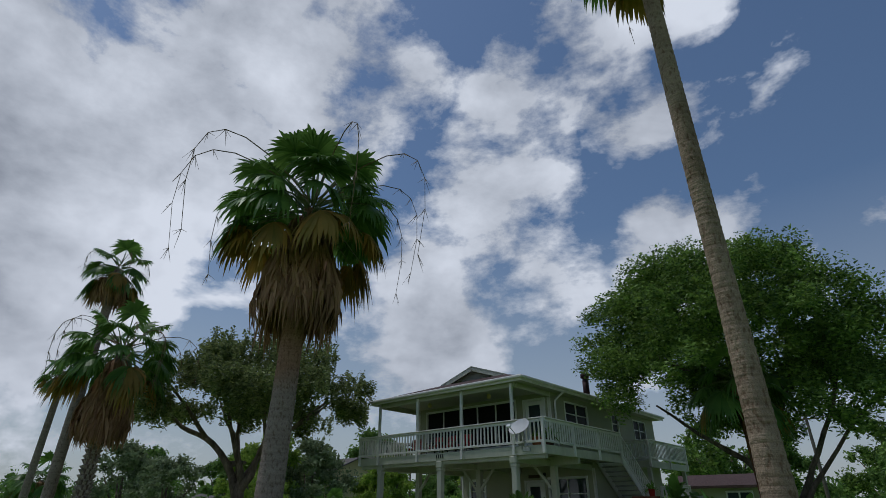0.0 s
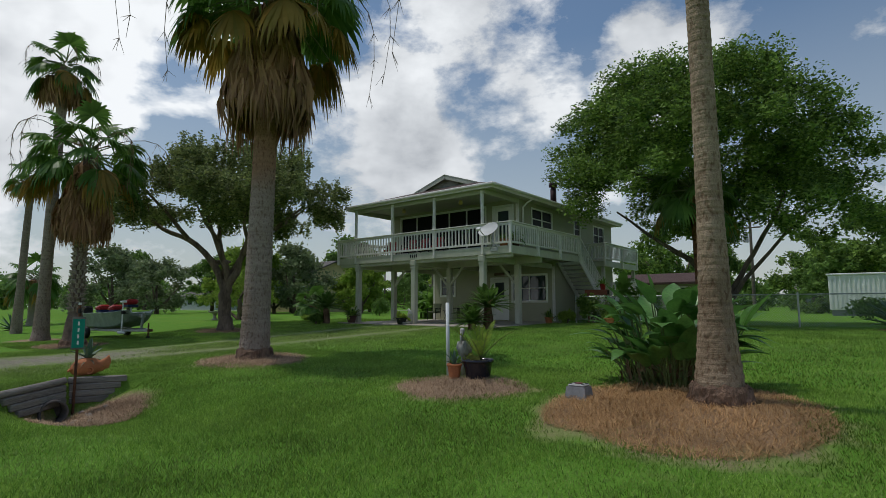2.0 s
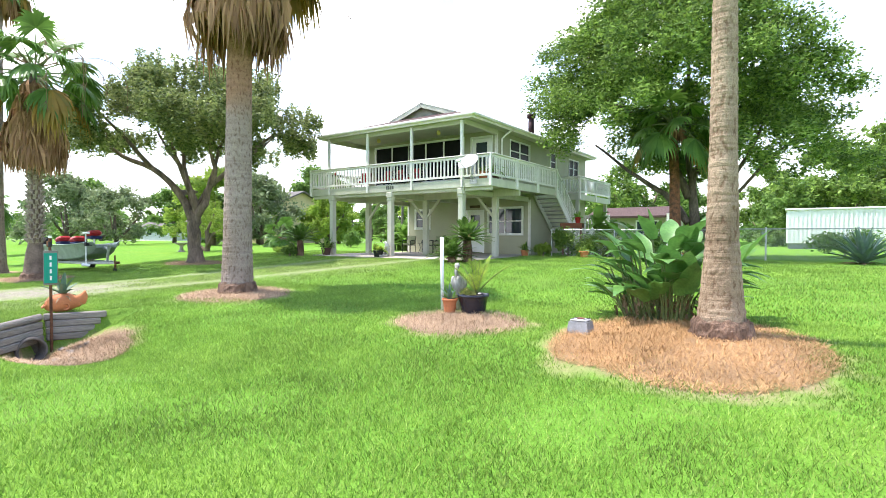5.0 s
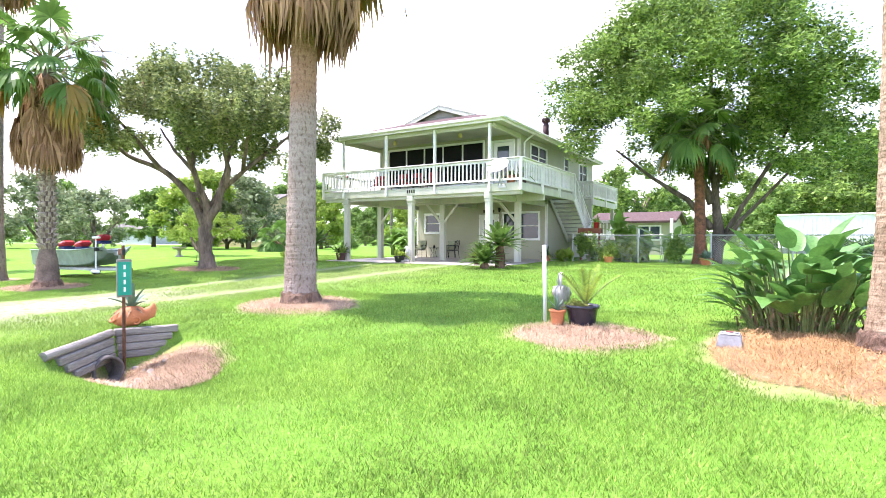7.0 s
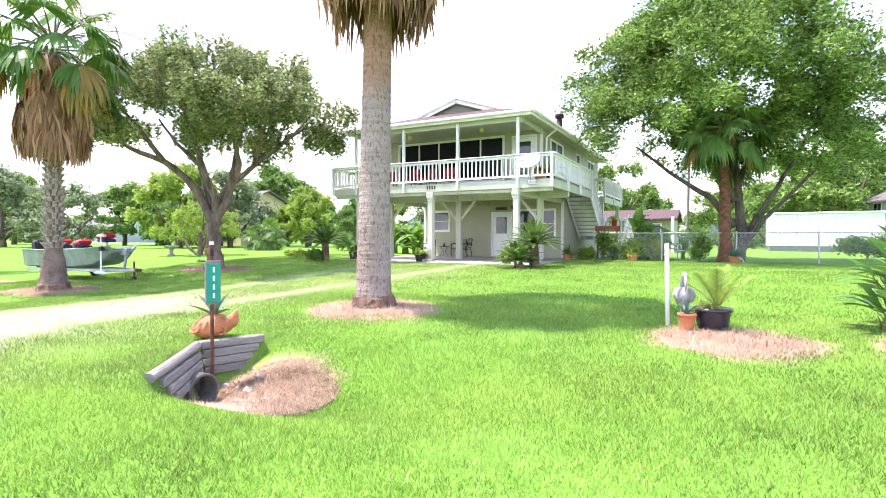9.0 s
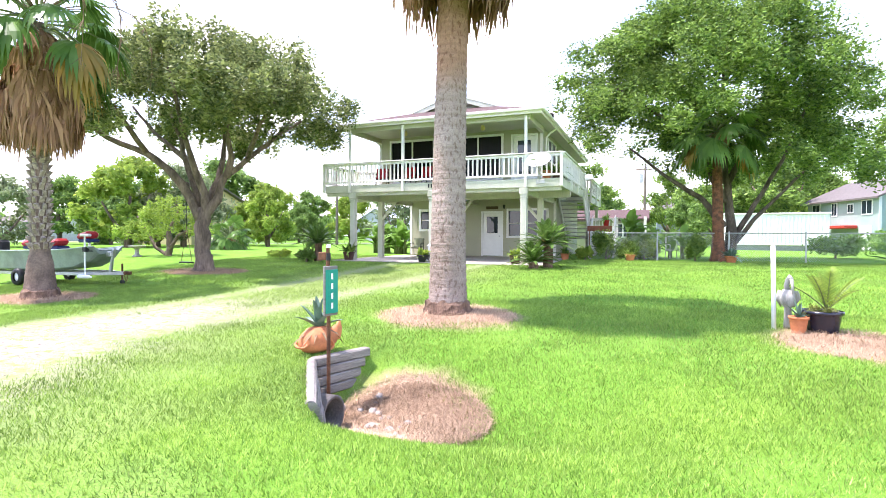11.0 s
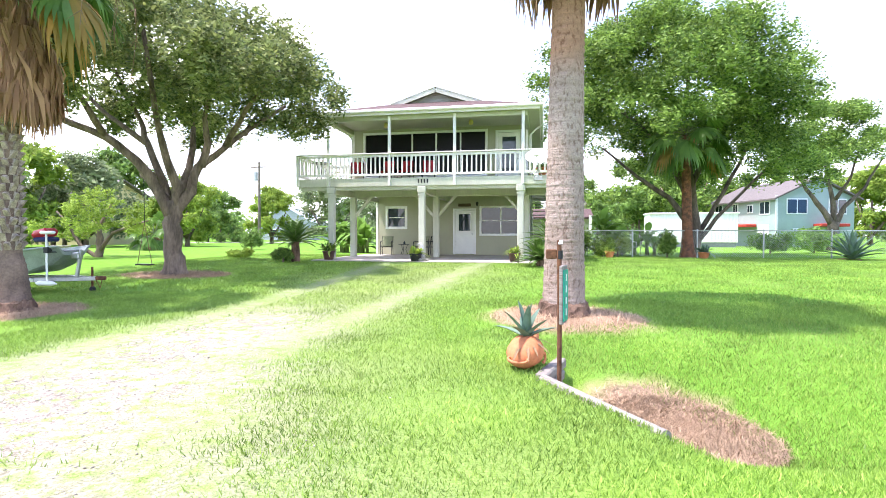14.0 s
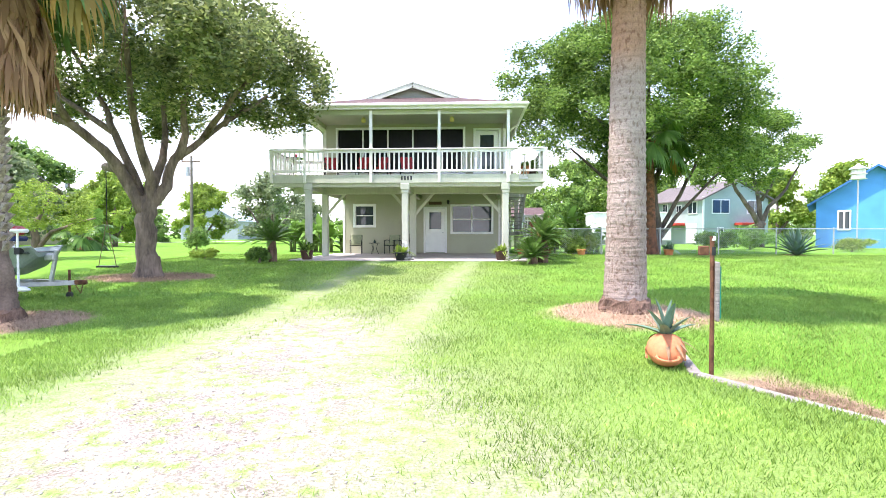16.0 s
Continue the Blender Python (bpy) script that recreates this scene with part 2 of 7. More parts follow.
FROND = leaf_mat("palm_frond_green", (0.15, 0.265, 0.055), (0.07, 0.145, 0.03), 0.38, 0.35)
FROND_YEL = leaf_mat("palm_frond_fading", (0.42, 0.235, 0.055), (0.22, 0.17, 0.04), 0.3, 0.6)
FROND_DRY = leaf_mat("palm_frond_dry", (0.46, 0.27, 0.155), (0.17, 0.083, 0.048), 0.22, 0.8)
STALK_DRY = mat("dry_stalk", (0.23, 0.15, 0.08), 0.8, var=0.2, scale=5, fine=40)
PETIOLE = mat("frond_stalk", (0.16, 0.20, 0.07), 0.5, var=0.2, scale=5, fine=40)
LEAF_OAK = leaf_mat("oak_leaves", (0.31, 0.35, 0.12), (0.08, 0.115, 0.045), 0.34)
LEAF_ASH = leaf_mat("broad_tree_leaves", (0.26, 0.39, 0.075), (0.055, 0.11, 0.028), 0.36)
LEAF_FAR = leaf_mat("far_leaves", (0.23, 0.36, 0.08), (0.085, 0.155, 0.045), 0.38, 0.6)
LEAF_LIME = leaf_mat("light_leaves", (0.33, 0.43, 0.07), (0.16, 0.255, 0.045), 0.42, 0.55)
LEAF_GREY = leaf_mat("greyish_leaves", (0.28, 0.335, 0.17), (0.125, 0.165, 0.08), 0.36, 0.6)
LEAF_PADDLE = mat("paddle_leaf", (0.13, 0.285, 0.065), 0.33, var=0.22, scale=4, fine=30, bump=0.2, trans=0.25, col2=(0.075, 0.18, 0.04), spec=0.5)
LEAF_BANANA = leaf_mat("banana_leaf", (0.22, 0.38, 0.075), (0.10, 0.21, 0.04), 0.4, 0.4)
LEAF_AGAVE = mat("agave_leaf", (0.13, 0.21, 0.15), 0.45, var=0.12, scale=5, fine=30, bump=0.1)
GLASS_DARK = mat("dark_screened_glass", (0.012, 0.012, 0.014), 0.35, var=0.1, scale=1, fine=8, bump=0.0, spec=0.12)
GLASS_SKY = mat("reflecting_glass", (0.035, 0.05, 0.06), 0.04, var=0.1, scale=1, fine=8, bump=0.0, spec=0.55)
BLACK = mat("black_plastic", (0.02, 0.02, 0.022), 0.5, var=0.15, bump=0.05)
METAL = mat("galvanised_steel", (0.48, 0.49, 0.49), 0.45, 0.7, var=0.1, scale=8, fine=40, bump=0.05)
GABLE_BOARD = mat("shaded_gable_boards", (0.30, 0.29, 0.25), 0.8, var=0.08, scale=2, bump=0.15)
SHINGLE = mat("reddish_shingles", (0.105, 0.066, 0.06), 0.95, var=0.4, scale=9, fine=55, bump=0.6, col2=(0.07, 0.042, 0.037), stretch=(1, 1, 3))


# ---- geometry helpers ----
class MB:
    """Collects vertices and faces of one mesh, in world metres."""

    def __init__(self):
        self.v, self.f = [], []

    def add(self, verts, faces):
        k = len(self.v)
        self.v.extend([tuple(p) for p in verts])
        self.f.extend([tuple(i + k for i in f) for f in faces])
        return self

    def box(self, x0, y0, z0, x1, y1, z1, c=0.0, m=None):
        lo, hi = (x0, y0, z0), (x1, y1, z1)
        if c <= 0:
            vs = [(x, y, z) for x in (x0, x1) for y in (y0, y1) for z in (z0, z1)]
            fs = [(0, 1, 3, 2), (4, 6, 7, 5), (0, 4, 5, 1), (2, 3, 7, 6), (0, 2, 6, 4), (1, 5, 7, 3)]
        else:
            vs, idx, fs = [], {}, []
            for s in ((a, b, d) for a in (0, 1) for b in (0, 1) for d in (0, 1)):
                for ax in range(3):
                    p = [(hi[i] if s[i] else lo[i]) for i in range(3)]
                    for i in range(3):
                        if i != ax:
                            p[i] += -c if s[i] else c
                    idx[s, ax] = len(vs)
                    vs.append(tuple(p))
                fs.append([idx[s, a] for a in ((0, 1, 2) if sum(s) % 2 else (0, 2, 1))])
            for ax in range(3):
                b, d = (ax + 1) % 3, (ax + 2) % 3
                for e in (0, 1):
                    def k(u, w):
                        s = [0, 0, 0]
                        s[ax], s[b], s[d] = e, u, w
                        return idx[tuple(s), ax]
                    q = [k(0, 0), k(1, 0), k(1, 1), k(0, 1)]
                    fs.append(q if e else q[::-1])
                for u in (0, 1):
                    for w in (0, 1):
                        s0, s1 = [0, 0, 0], [0, 0, 0]
                        s0[ax], s1[ax] = 0, 1
                        s0[b] = s1[b] = u
                        s0[d] = s1[d] = w
                        q = [idx[tuple(s0), b], idx[tuple(s1), b], idx[tuple(s1), d], idx[tuple(s0), d]]
                        fs.append(q if u == w else q[::-1])
        if m is not None:
            vs = [m @ Vector(p) for p in vs]
        return self.add(vs, fs)

    def beam(self, a, b, w, h, c=0.0):
        """A board from a to b, w wide (level) and h high."""
        a, b = Vector(a), Vector(b)
        d = b - a
        up = Vector((0, 0, 1)) if abs(d.normalized().z) < 0.99 else Vector((0, 1, 0))
        x = d.normalized()
        y = up.cross(x).normalized()
        z = x.cross(y)
        m = Matrix.Translation(a) @ Matrix((x, y, z)).transposed().to_4x4()
        return self.box(0, -w / 2, -h / 2, d.length, w / 2, h / 2, c, m)

    def tube(self, pts, radii, n=8, caps=True, wob=0.0):
        pts = [Vector(p) for p in pts]
        rings = []
        prev = None
        for i, p in enumerate(pts):
            d = (pts[min(i + 1, len(pts) - 1)] - pts[max(i - 1, 0)]).normalized()
            if prev is None:
                prev = d.orthogonal().normalized()
            x = (prev - d * prev.dot(d)).normalized()
            prev = x
            y = d.cross(x)
            r = radii[i] if hasattr(radii, "__len__") else radii
            ring = []
            for k in range(n):
                a = 2 * math.pi * k / n
                rr = r * (1 + (random.uniform(-wob, wob) if wob else 0))
                ring.append(p + (x * math.cos(a) + y * math.sin(a)) * rr)
            rings.append(ring)
        vs = [q for ring in rings for q in ring]
        fs = [(i * n + k, i * n + (k + 1) % n, (i + 1) * n + (k + 1) % n, (i + 1) * n + k) for i in range(len(pts) - 1) for k in range(n)]
        if caps:
            fs += [tuple(range(n - 1, -1, -1)), tuple(range((len(pts) - 1) * n, len(pts) * n))]
        return self.add(vs, fs)

    def lathe(self, prof, at=(0, 0, 0), n=20):
        """Turned profile of (radius, height) pairs round a vertical axis."""
        vs = [(at[0] + r * math.cos(2 * math.pi * k / n), at[1] + r * math.sin(2 * math.pi * k / n), at[2] + z) for r, z in prof for k in range(n)]
        fs = [(i * n + k, i * n + (k + 1) % n, (i + 1) * n + (k + 1) % n, (i + 1) * n + k) for i in range(len(prof) - 1) for k in range(n)]
        return self.add(vs, fs)


def mesh_of(name, mb, material, smooth=False, origin=None):
    me = bpy.data.meshes.new(name)
    vs = np.array(mb.v, dtype=float) if len(mb.v) else np.zeros((0, 3))
    if origin is not None and len(vs):
        vs = vs - np.array(origin)
    me.from_pydata(vs.tolist(), [], mb.f)
    if smooth:
        me.polygons.foreach_set("use_smooth", [True] * len(me.polygons))
    me.materials.append(material)
    return me


def np_mesh(name, verts, faces, material, origin=None, smooth=False):
    me = bpy.data.meshes.new(name)
    if origin is not None:
        verts = verts - np.array(origin)
    nf, k = faces.shape
    me.vertices.add(len(verts))
    me.vertices.foreach_set("co", verts.astype(np.float32).ravel())
    me.loops.add(nf * k)
    me.loops.foreach_set("vertex_index", faces.astype(np.int32).ravel())
    me.polygons.add(nf)
    me.polygons.foreach_set("loop_start", np.arange(0, nf * k, k, dtype=np.int32))
    me.update(calc_edges=True)
    me.validate()
    if smooth:
        me.polygons.foreach_set("use_smooth", [True] * nf)
    me.materials.append(material)
    return me


def root_of(ob):
    p = Vector(ob.location)
    while ob.parent:
        ob = ob.parent
        p += ob.location
    return p


def thing(name, label, category, at=(0, 0, 0), group="", kind=""):
    ob = new(name)
    ob.location = at
    ob.empty_display_size = 0.2
    return tagged(ob, label, category, group, kind)


def part(name, mb, material, parent, label="", smooth=False):
    ob = new(name, mesh_of(name, mb, material, smooth, root_of(parent)))
    ob.parent = parent
    return tagged(ob, label) if label else ob


def shared(name, me, parent, at):
    """A piece on a mesh that it shares with its like, at a world place."""
    ob = new(name, me)
    ob.parent = parent
    ob.location = Vector(at) - root_of(parent)
    return ob


def solo(name, mb, material, label, category, smooth=False, at=(0, 0, 0), group="", kind=""):
    ob = new(name, mesh_of(name, mb, material, smooth, at))
    ob.location = at
    return tagged(ob, label, category, group, kind)


# ---- ground ----
def sm(a, b, x):
    t = np.clip((np.asarray(x, float) - a) / (b - a), 0, 1)
    return t * t * (3 - 2 * t)


def ground_z(x, y):
    x, y = np.asarray(x, float), np.asarray(y, float)
    z = np.interp(y, [-30, -3, 1, 5, 8, 12, 15.5, 20, 40, 90], [-0.45, -0.42, -0.42, -0.40, -0.32, -0.16, -0.02, 0.03, 0.02, -0.1])
    z = z - 0.10 * sm(-14, -22, x) * sm(16, 9, y)
    # roadside swale, ending at the driveway's culvert
    east = sm(-0.09, 0.07, x + 10.64 - np.where(y > 2.98, 0.22 * (y - 2.98), 0.72 * (2.98 - y)))
    z = z - 0.10 * sm(-10.2, -9, x) * np.exp(-((y - 2.6) / 1.9) ** 2)
    deep = np.interp(x, [-10.7, -9.6, -8.6, -7.6, -6.2, -4.0], [0.55, 0.50, 0.40, 0.20, 0.07, 0.0])
    z = z - deep * east * np.exp(-(np.abs(y - 2.85) / np.where(y > 2.85, 1.15, 1.0)) ** 2.6)
    z = z - 0.16 * east * np.exp(-((x + 10.2) ** 2 / 0.25 + (y - 2.75) ** 2 / 0.2))
    # mounded mulch rings
    z = z + 0.09 * np.exp(-(((x + 10.36) ** 2 + (y - 6.35) ** 2) / 0.9)) + 0.10 * np.exp(-(((x + 1.35) ** 2 + (y - 6.6) ** 2) / 1.0))
    return z


def gz(x, y):
    return float(ground_z(x, y))


def axis(lo, hi, near_lo, near_hi, step, far):
    a = list(np.arange(near_lo, near_hi + 1e-6, step))
    x, s = near_hi, step
    while x < hi:
        s *= far
        x += s
        a.append(min(x, hi))
    x, s = near_lo, step
    while x > lo:
        s *= far
        x -= s
        a.insert(0, max(x, lo))
    return np.array(a)


def blob(n, l, coord, cx, cy, rx, ry, wob=0.35, edge=0.25, nscale=1.6):
    """A mask, 1 inside a ragged oval on the ground."""
    mp = n.new("ShaderNodeMapping")
    mp.inputs["Location"].default_value = (-cx / rx, -cy / ry, 0)
    mp.inputs["Scale"].default_value = (1 / rx, 1 / ry, 0)
    l.new(coord, mp.inputs["Vector"])
    ln = n.new("ShaderNodeVectorMath")
    ln.operation = "LENGTH"
    l.new(mp.outputs[0], ln.inputs[0])
    nz = n.new("ShaderNodeTexNoise")
    nz.inputs["Scale"].default_value, nz.inputs["Detail"].default_value = nscale, 6.0
    l.new(coord, nz.inputs["Vector"])
    ad = n.new("ShaderNodeMath")
    ad.operation = "MULTIPLY_ADD"
    ad.inputs[1].default_value, ad.inputs[2].default_value = wob * 2, -wob
    l.new(nz.outputs["Fac"], ad.inputs[0])
    sm_ = n.new("ShaderNodeMath")
    l.new(ln.outputs["Value"], sm_.inputs[0]), l.new(ad.outputs[0], sm_.inputs[1])
    mr = n.new("ShaderNodeMapRange")
    mr.inputs["From Min"].default_value, mr.inputs["From Max"].default_value = 1 - edge, 1 + edge
    mr.inputs["To Min"].default_value, mr.inputs["To Max"].default_value = 1, 0
    l.new(sm_.outputs[0], mr.inputs["Value"])
    return mr.outputs[0]


# beds of bare earth, straw and needles: centre, radii
BEDS = [(-10.32, 6.25, 1.18, 1.1), (-1.5, 6.2, 1.25, 1.65), (-2.4, 6.3, 0.75, 1.45), (-4.7, 6.2, 1.0, 0.9), (-20.1, 5.8, 1.4, 1.0), (-21.2, 11.6, 1.7, 0.9),
        (-9.62, 3.05, 0.85, 0.85), (-9.32, 2.75, 0.48, 0.42), (-24.6, 6.0, 1.0, 0.8)]
# gravel drive: ovals along its line
DRIVE = [(-14.2, -1.5, 2.2, 3.0), (-14.6, 1.6, 1.55, 2.2), (-14.9, 4.0, 1.25, 2.5)]


# thin, yellowed turf along the drive
DRY = [(-14.3, 0.5, 3.4, 4.5), (-14.7, 6.0, 2.3, 6.0), (-14.2, 12.0, 2.6, 4.0)]


def ground_material():
    m = bpy.data.materials.new("lawn_earth_gravel")
    m.use_nodes = True
    n, l = m.node_tree.nodes, m.node_tree.links
    b = n["Principled BSDF"]
    b.inputs["Roughness"].default_value = 0.9
    b.inputs["Specular IOR Level"].default_value = 0.05
    co = n.new("ShaderNodeTexCoord").outputs["Object"]

    def noise_tex(scale, detail=5.0):
        t = n.new("ShaderNodeTexNoise")
        t.inputs["Scale"].default_value, t.inputs["Detail"].default_value = scale, detail
        l.new(co, t.inputs["Vector"])
        return t.outputs["Fac"]

    def ramp(fac, a, b_, lo=0.35, hi=0.65):
        r = n.new("ShaderNodeValToRGB")
        r.color_ramp.elements[0].position, r.color_ramp.elements[1].position = lo, hi
        r.color_ramp.elements[0].color, r.color_ramp.elements[1].color = (*a, 1), (*b_, 1)
        l.new(fac, r.inputs["Fac"])
        return r.outputs[0]

    def mix(fac, a, b_):
        x = n.new("ShaderNodeMixRGB")
        if isinstance(fac, float):
            x.inputs["Fac"].default_value = fac
        else:
            l.new(fac, x.inputs["Fac"])
        l.new(a, x.inputs["Color1"]), l.new(b_, x.inputs["Color2"])
        return x.outputs[0]

    def math2(op, a, b_):
        x = n.new("ShaderNodeMath")
        x.operation = op
        for i, q in enumerate((a, b_)):
            if isinstance(q, float):
                x.inputs[i].default_value = q
            else:
                l.new(q, x.inputs[i])
        return x.outputs[0]

    fine, mid, broad = noise_tex(55.0, 4.0), noise_tex(5.0), noise_tex(0.45, 4.0)
    grass = mix(0.5, ramp(fine, (0.072, 0.17, 0.018), (0.16, 0.32, 0.045)), ramp(mid, (0.092, 0.205, 0.021), (0.148, 0.295, 0.042)))
    grass = mix(ramp(broad, (0, 0, 0), (0.45, 0.45, 0.45), 0.5, 0.72), grass, ramp(fine, (0.145, 0.225, 0.025), (0.24, 0.32, 0.055)))
    earth = mix(0.55, ramp(noise_tex(38.0, 6.0), (0.17, 0.11, 0.07), (0.48, 0.345, 0.23)), ramp(noise_tex(3.0), (0.24, 0.165, 0.11), (0.44, 0.315, 0.21)))
    gravel = mix(0.5, ramp(noise_tex(42.0, 8.0), (0.09, 0.075, 0.06), (0.46, 0.41, 0.35), 0.36, 0.62), ramp(noise_tex(2.2), (0.22, 0.19, 0.15), (0.38, 0.335, 0.28)))
    bed = None
    for i, (cx, cy, rx, ry) in enumerate(BEDS):
        k = blob(n, l, co, cx, cy, rx, ry, 0.45, 0.22, 1.9 + 0.1 * i)
        bed = k if bed is None else math2("MAXIMUM", bed, k)
    drv = None
    for cx, cy, rx, ry in DRIVE:
        k = blob(n, l, co, cx, cy, rx, ry, 0.55, 0.6, 1.1)
        drv = k if drv is None else math2("MAXIMUM", drv, k)
    # two worn wheel tracks that lead on to the patio
    sep = n.new("ShaderNodeSeparateXYZ")
    l.new(co, sep.inputs[0])
    for x_far, x_near in ((-15.9, -16.0), (-12.7, -14.0)):
        # centre line: x = x_far at y 15.5, x_near at y 2
        k = (x_far - x_near) / 13.5
        line = n.new("ShaderNodeMath")
        line.operation = "MULTIPLY_ADD"
        line.inputs[1].default_value, line.inputs[2].default_value = -k, -(x_near - 2 * k)
        l.new(sep.outputs["Y"], line.inputs[0])
        d = math2("ABSOLUTE", math2("ADD", sep.outputs["X"], line.outputs[0]), 0.0)
        wob = math2("MULTIPLY", math2("SUBTRACT", noise_tex(1.5, 6.0), 0.5), 1.6)
        mr = n.new("ShaderNodeMapRange")
        mr.inputs["From Min"].default_value, mr.inputs["From Max"].default_value = 0.0, 0.7
        mr.inputs["To Min"].default_value, mr.inputs["To Max"].default_value = 0.4, 0.0
        l.new(math2("ADD", d, wob), mr.inputs["Value"])
        gate = n.new("ShaderNodeMapRange")
        gate.inputs["From Min"].default_value, gate.inputs["From Max"].default_value = 15.6, 16.0
        gate.inputs["To Min"].default_value, gate.inputs["To Max"].default_value = 1.0, 0.0
        l.new(sep.outputs["Y"], gate.inputs["Value"])
        gate2 = n.new("ShaderNodeMapRange")
        gate2.inputs["From Min"].default_value, gate2.inputs["From Max"].default_value = 1.0, 3.0
        l.new(sep.outputs["Y"], gate2.inputs["Value"])
        drv = math2("MAXIMUM", drv, math2("MULTIPLY", math2("MULTIPLY", mr.outputs[0], gate.outputs[0]), gate2.outputs[0]))
    brk = n.new("ShaderNodeMapRange")
    brk.inputs["From Min"].default_value, brk.inputs["From Max"].default_value = 0.34, 0.52
    l.new(noise_tex(7.0, 12.0), brk.inputs["Value"])
    drv = math2("MULTIPLY", drv, brk.outputs[0])
    dry = None
    for cx, cy, rx, ry in DRY:
        k = blob(n, l, co, cx, cy, rx, ry, 0.5, 0.55, 0.9)
        dry = k if dry is None else math2("MAXIMUM", dry, k)
    pale = ramp(fine, (0.18, 0.21, 0.075), (0.32, 0.32, 0.16))
    grass = mix(math2("MULTIPLY", dry, 0.6), grass, pale)
    col = mix(drv, mix(bed, grass, earth), gravel)
    l.new(col, b.inputs["Base Color"])
    bp = n.new("ShaderNodeBump")
    bp.inputs["Strength"].default_value, bp.inputs["Distance"].default_value = 0.8, 0.03
    l.new(fine, bp.inputs["Height"]), l.new(bp.outputs[0], b.inputs["Normal"])
    return m


gx, gy = axis(-900, 900, -22, 6, 0.09, 1.25), axis(-300, 1500, -2, 12, 0.09, 1.22)
GX, GY = np.meshgrid(gx, gy)
GV = np.stack([GX.ravel(), GY.ravel(), ground_z(GX, GY).ravel()], 1)
ii, jj = np.meshgrid(np.arange(len(gy) - 1), np.arange(len(gx) - 1), indexing="ij")
q = (ii * len(gx) + jj).ravel()
ground = new("ground", np_mesh("ground", GV, np.stack([q, q + 1, q + 1 + len(gx), q + len(gx)], 1), ground_material(), smooth=True))
tagged(ground, "green lawn with straw beds and a worn gravel drive", "ground", kind="structure")


# ---- house ----
HX0, HX1, HY0, HYL, HY1 = -18.6, -11.3, 19.14, 22.33, 29.6
FLOOR, CEIL = 3.03, 5.5
DX0, DX1, DY0 = -19.85, -10.1, 16.6
house = thing("house", "sage green raised beach house with a white railed upper deck", "house", ((HX0 + HX1) / 2, 23, 0.03))


def wall_with_holes(name, axis_, at, thick, a0, a1, z0, z1, holes, material, label=""):
    """An upright wall, flat in x or y at `at`, with rectangular holes (a0, z0, a1, z1) right through it."""
    mb = MB()
    xs = sorted({a0, a1, *[h[0] for h in holes], *[h[2] for h in holes]})
    zs = sorted({z0, z1, *[h[1] for h in holes], *[h[3] for h in holes]})
    for i in range(len(xs) - 1):
        for j in range(len(zs) - 1):
            cx, cz = (xs[i] + xs[i + 1]) / 2, (zs[j] + zs[j + 1]) / 2
            if any(h[0] < cx < h[2] and h[1] < cz < h[3] for h in holes):
                continue
            if axis_ == "y":
                mb.box(xs[i], at, zs[j], xs[i + 1], at + thick, zs[j + 1])
            else:
                mb.box(at, xs[i], zs[j], at + thick, xs[i + 1], zs[j + 1])
    # weld the blocks into one shell
    ids, remap, seen = {}, [], {}
    for p in mb.v:
        remap.append(ids.setdefault(tuple(round(c, 4) for c in p), len(ids)))
    for f in mb.f:
        g = tuple(remap[i] for i in f)
        seen.setdefault(tuple(sorted(g)), []).append(g)
    mb.v, mb.f = list(ids), [g[0] for g in seen.values() if len(g) == 1]
    return part(name, mb, material, house, label)


def window(axis_, at, a0, z0, a1, z1, out, glass, bars_v=0, bar_h=True, trim=0.09, label=""):
    """Trim frame, sash bars and panes set in a wall's hole. out: -1 or 1, the side of the face."""
    root = new("window")
    root.parent = house
    if label:
        tagged(root, label)

    def bx(mb, u0, w0, u1, w1, d0, d1, c=0.008):
        lo, hi = sorted((at + out * d0, at + out * d1))
        if axis_ == "y":
            mb.box(u0, lo, w0, u1, hi, w1, c)
        else:
            mb.box(lo, u0, w0, hi, u1, w1, c)

    fr = MB()
    bx(fr, a0, z1 - trim, a1, z1, -0.06, 0.03), bx(fr, a0, z0, a1, z0 + trim, -0.06, 0.04)
    bx(fr, a0, z0 + trim, a0 + trim, z1 - trim, -0.06, 0.03), bx(fr, a1 - trim, z0 + trim, a1, z1 - trim, -0.06, 0.03)
    part("window_frame", fr, WHITE_VINYL, root)
    n = bars_v + 1
    w = (a1 - a0 - 2 * trim) / n
    for k in range(n):
        u0 = a0 + trim + w * k
        pane = MB()
        bx(pane, u0 + 0.02, z0 + trim, u0 + w - 0.02, z1 - trim, -0.05, -0.035, 0)
        part("pane", pane, glass, root)
        sash = MB()
        if k:
            bx(sash, u0 - 0.03, z0 + trim, u0 + 0.03, z1 - trim, -0.06, 0.01)
        if bar_h:
            zm = (z0 + z1) / 2
            bx(sash, u0 + 0.03, zm - 0.022, u0 + w - 0.03, zm + 0.022, -0.045, -0.005)
        if sash.v:
            part("sash", sash, WHITE_VINYL, root)
    return root


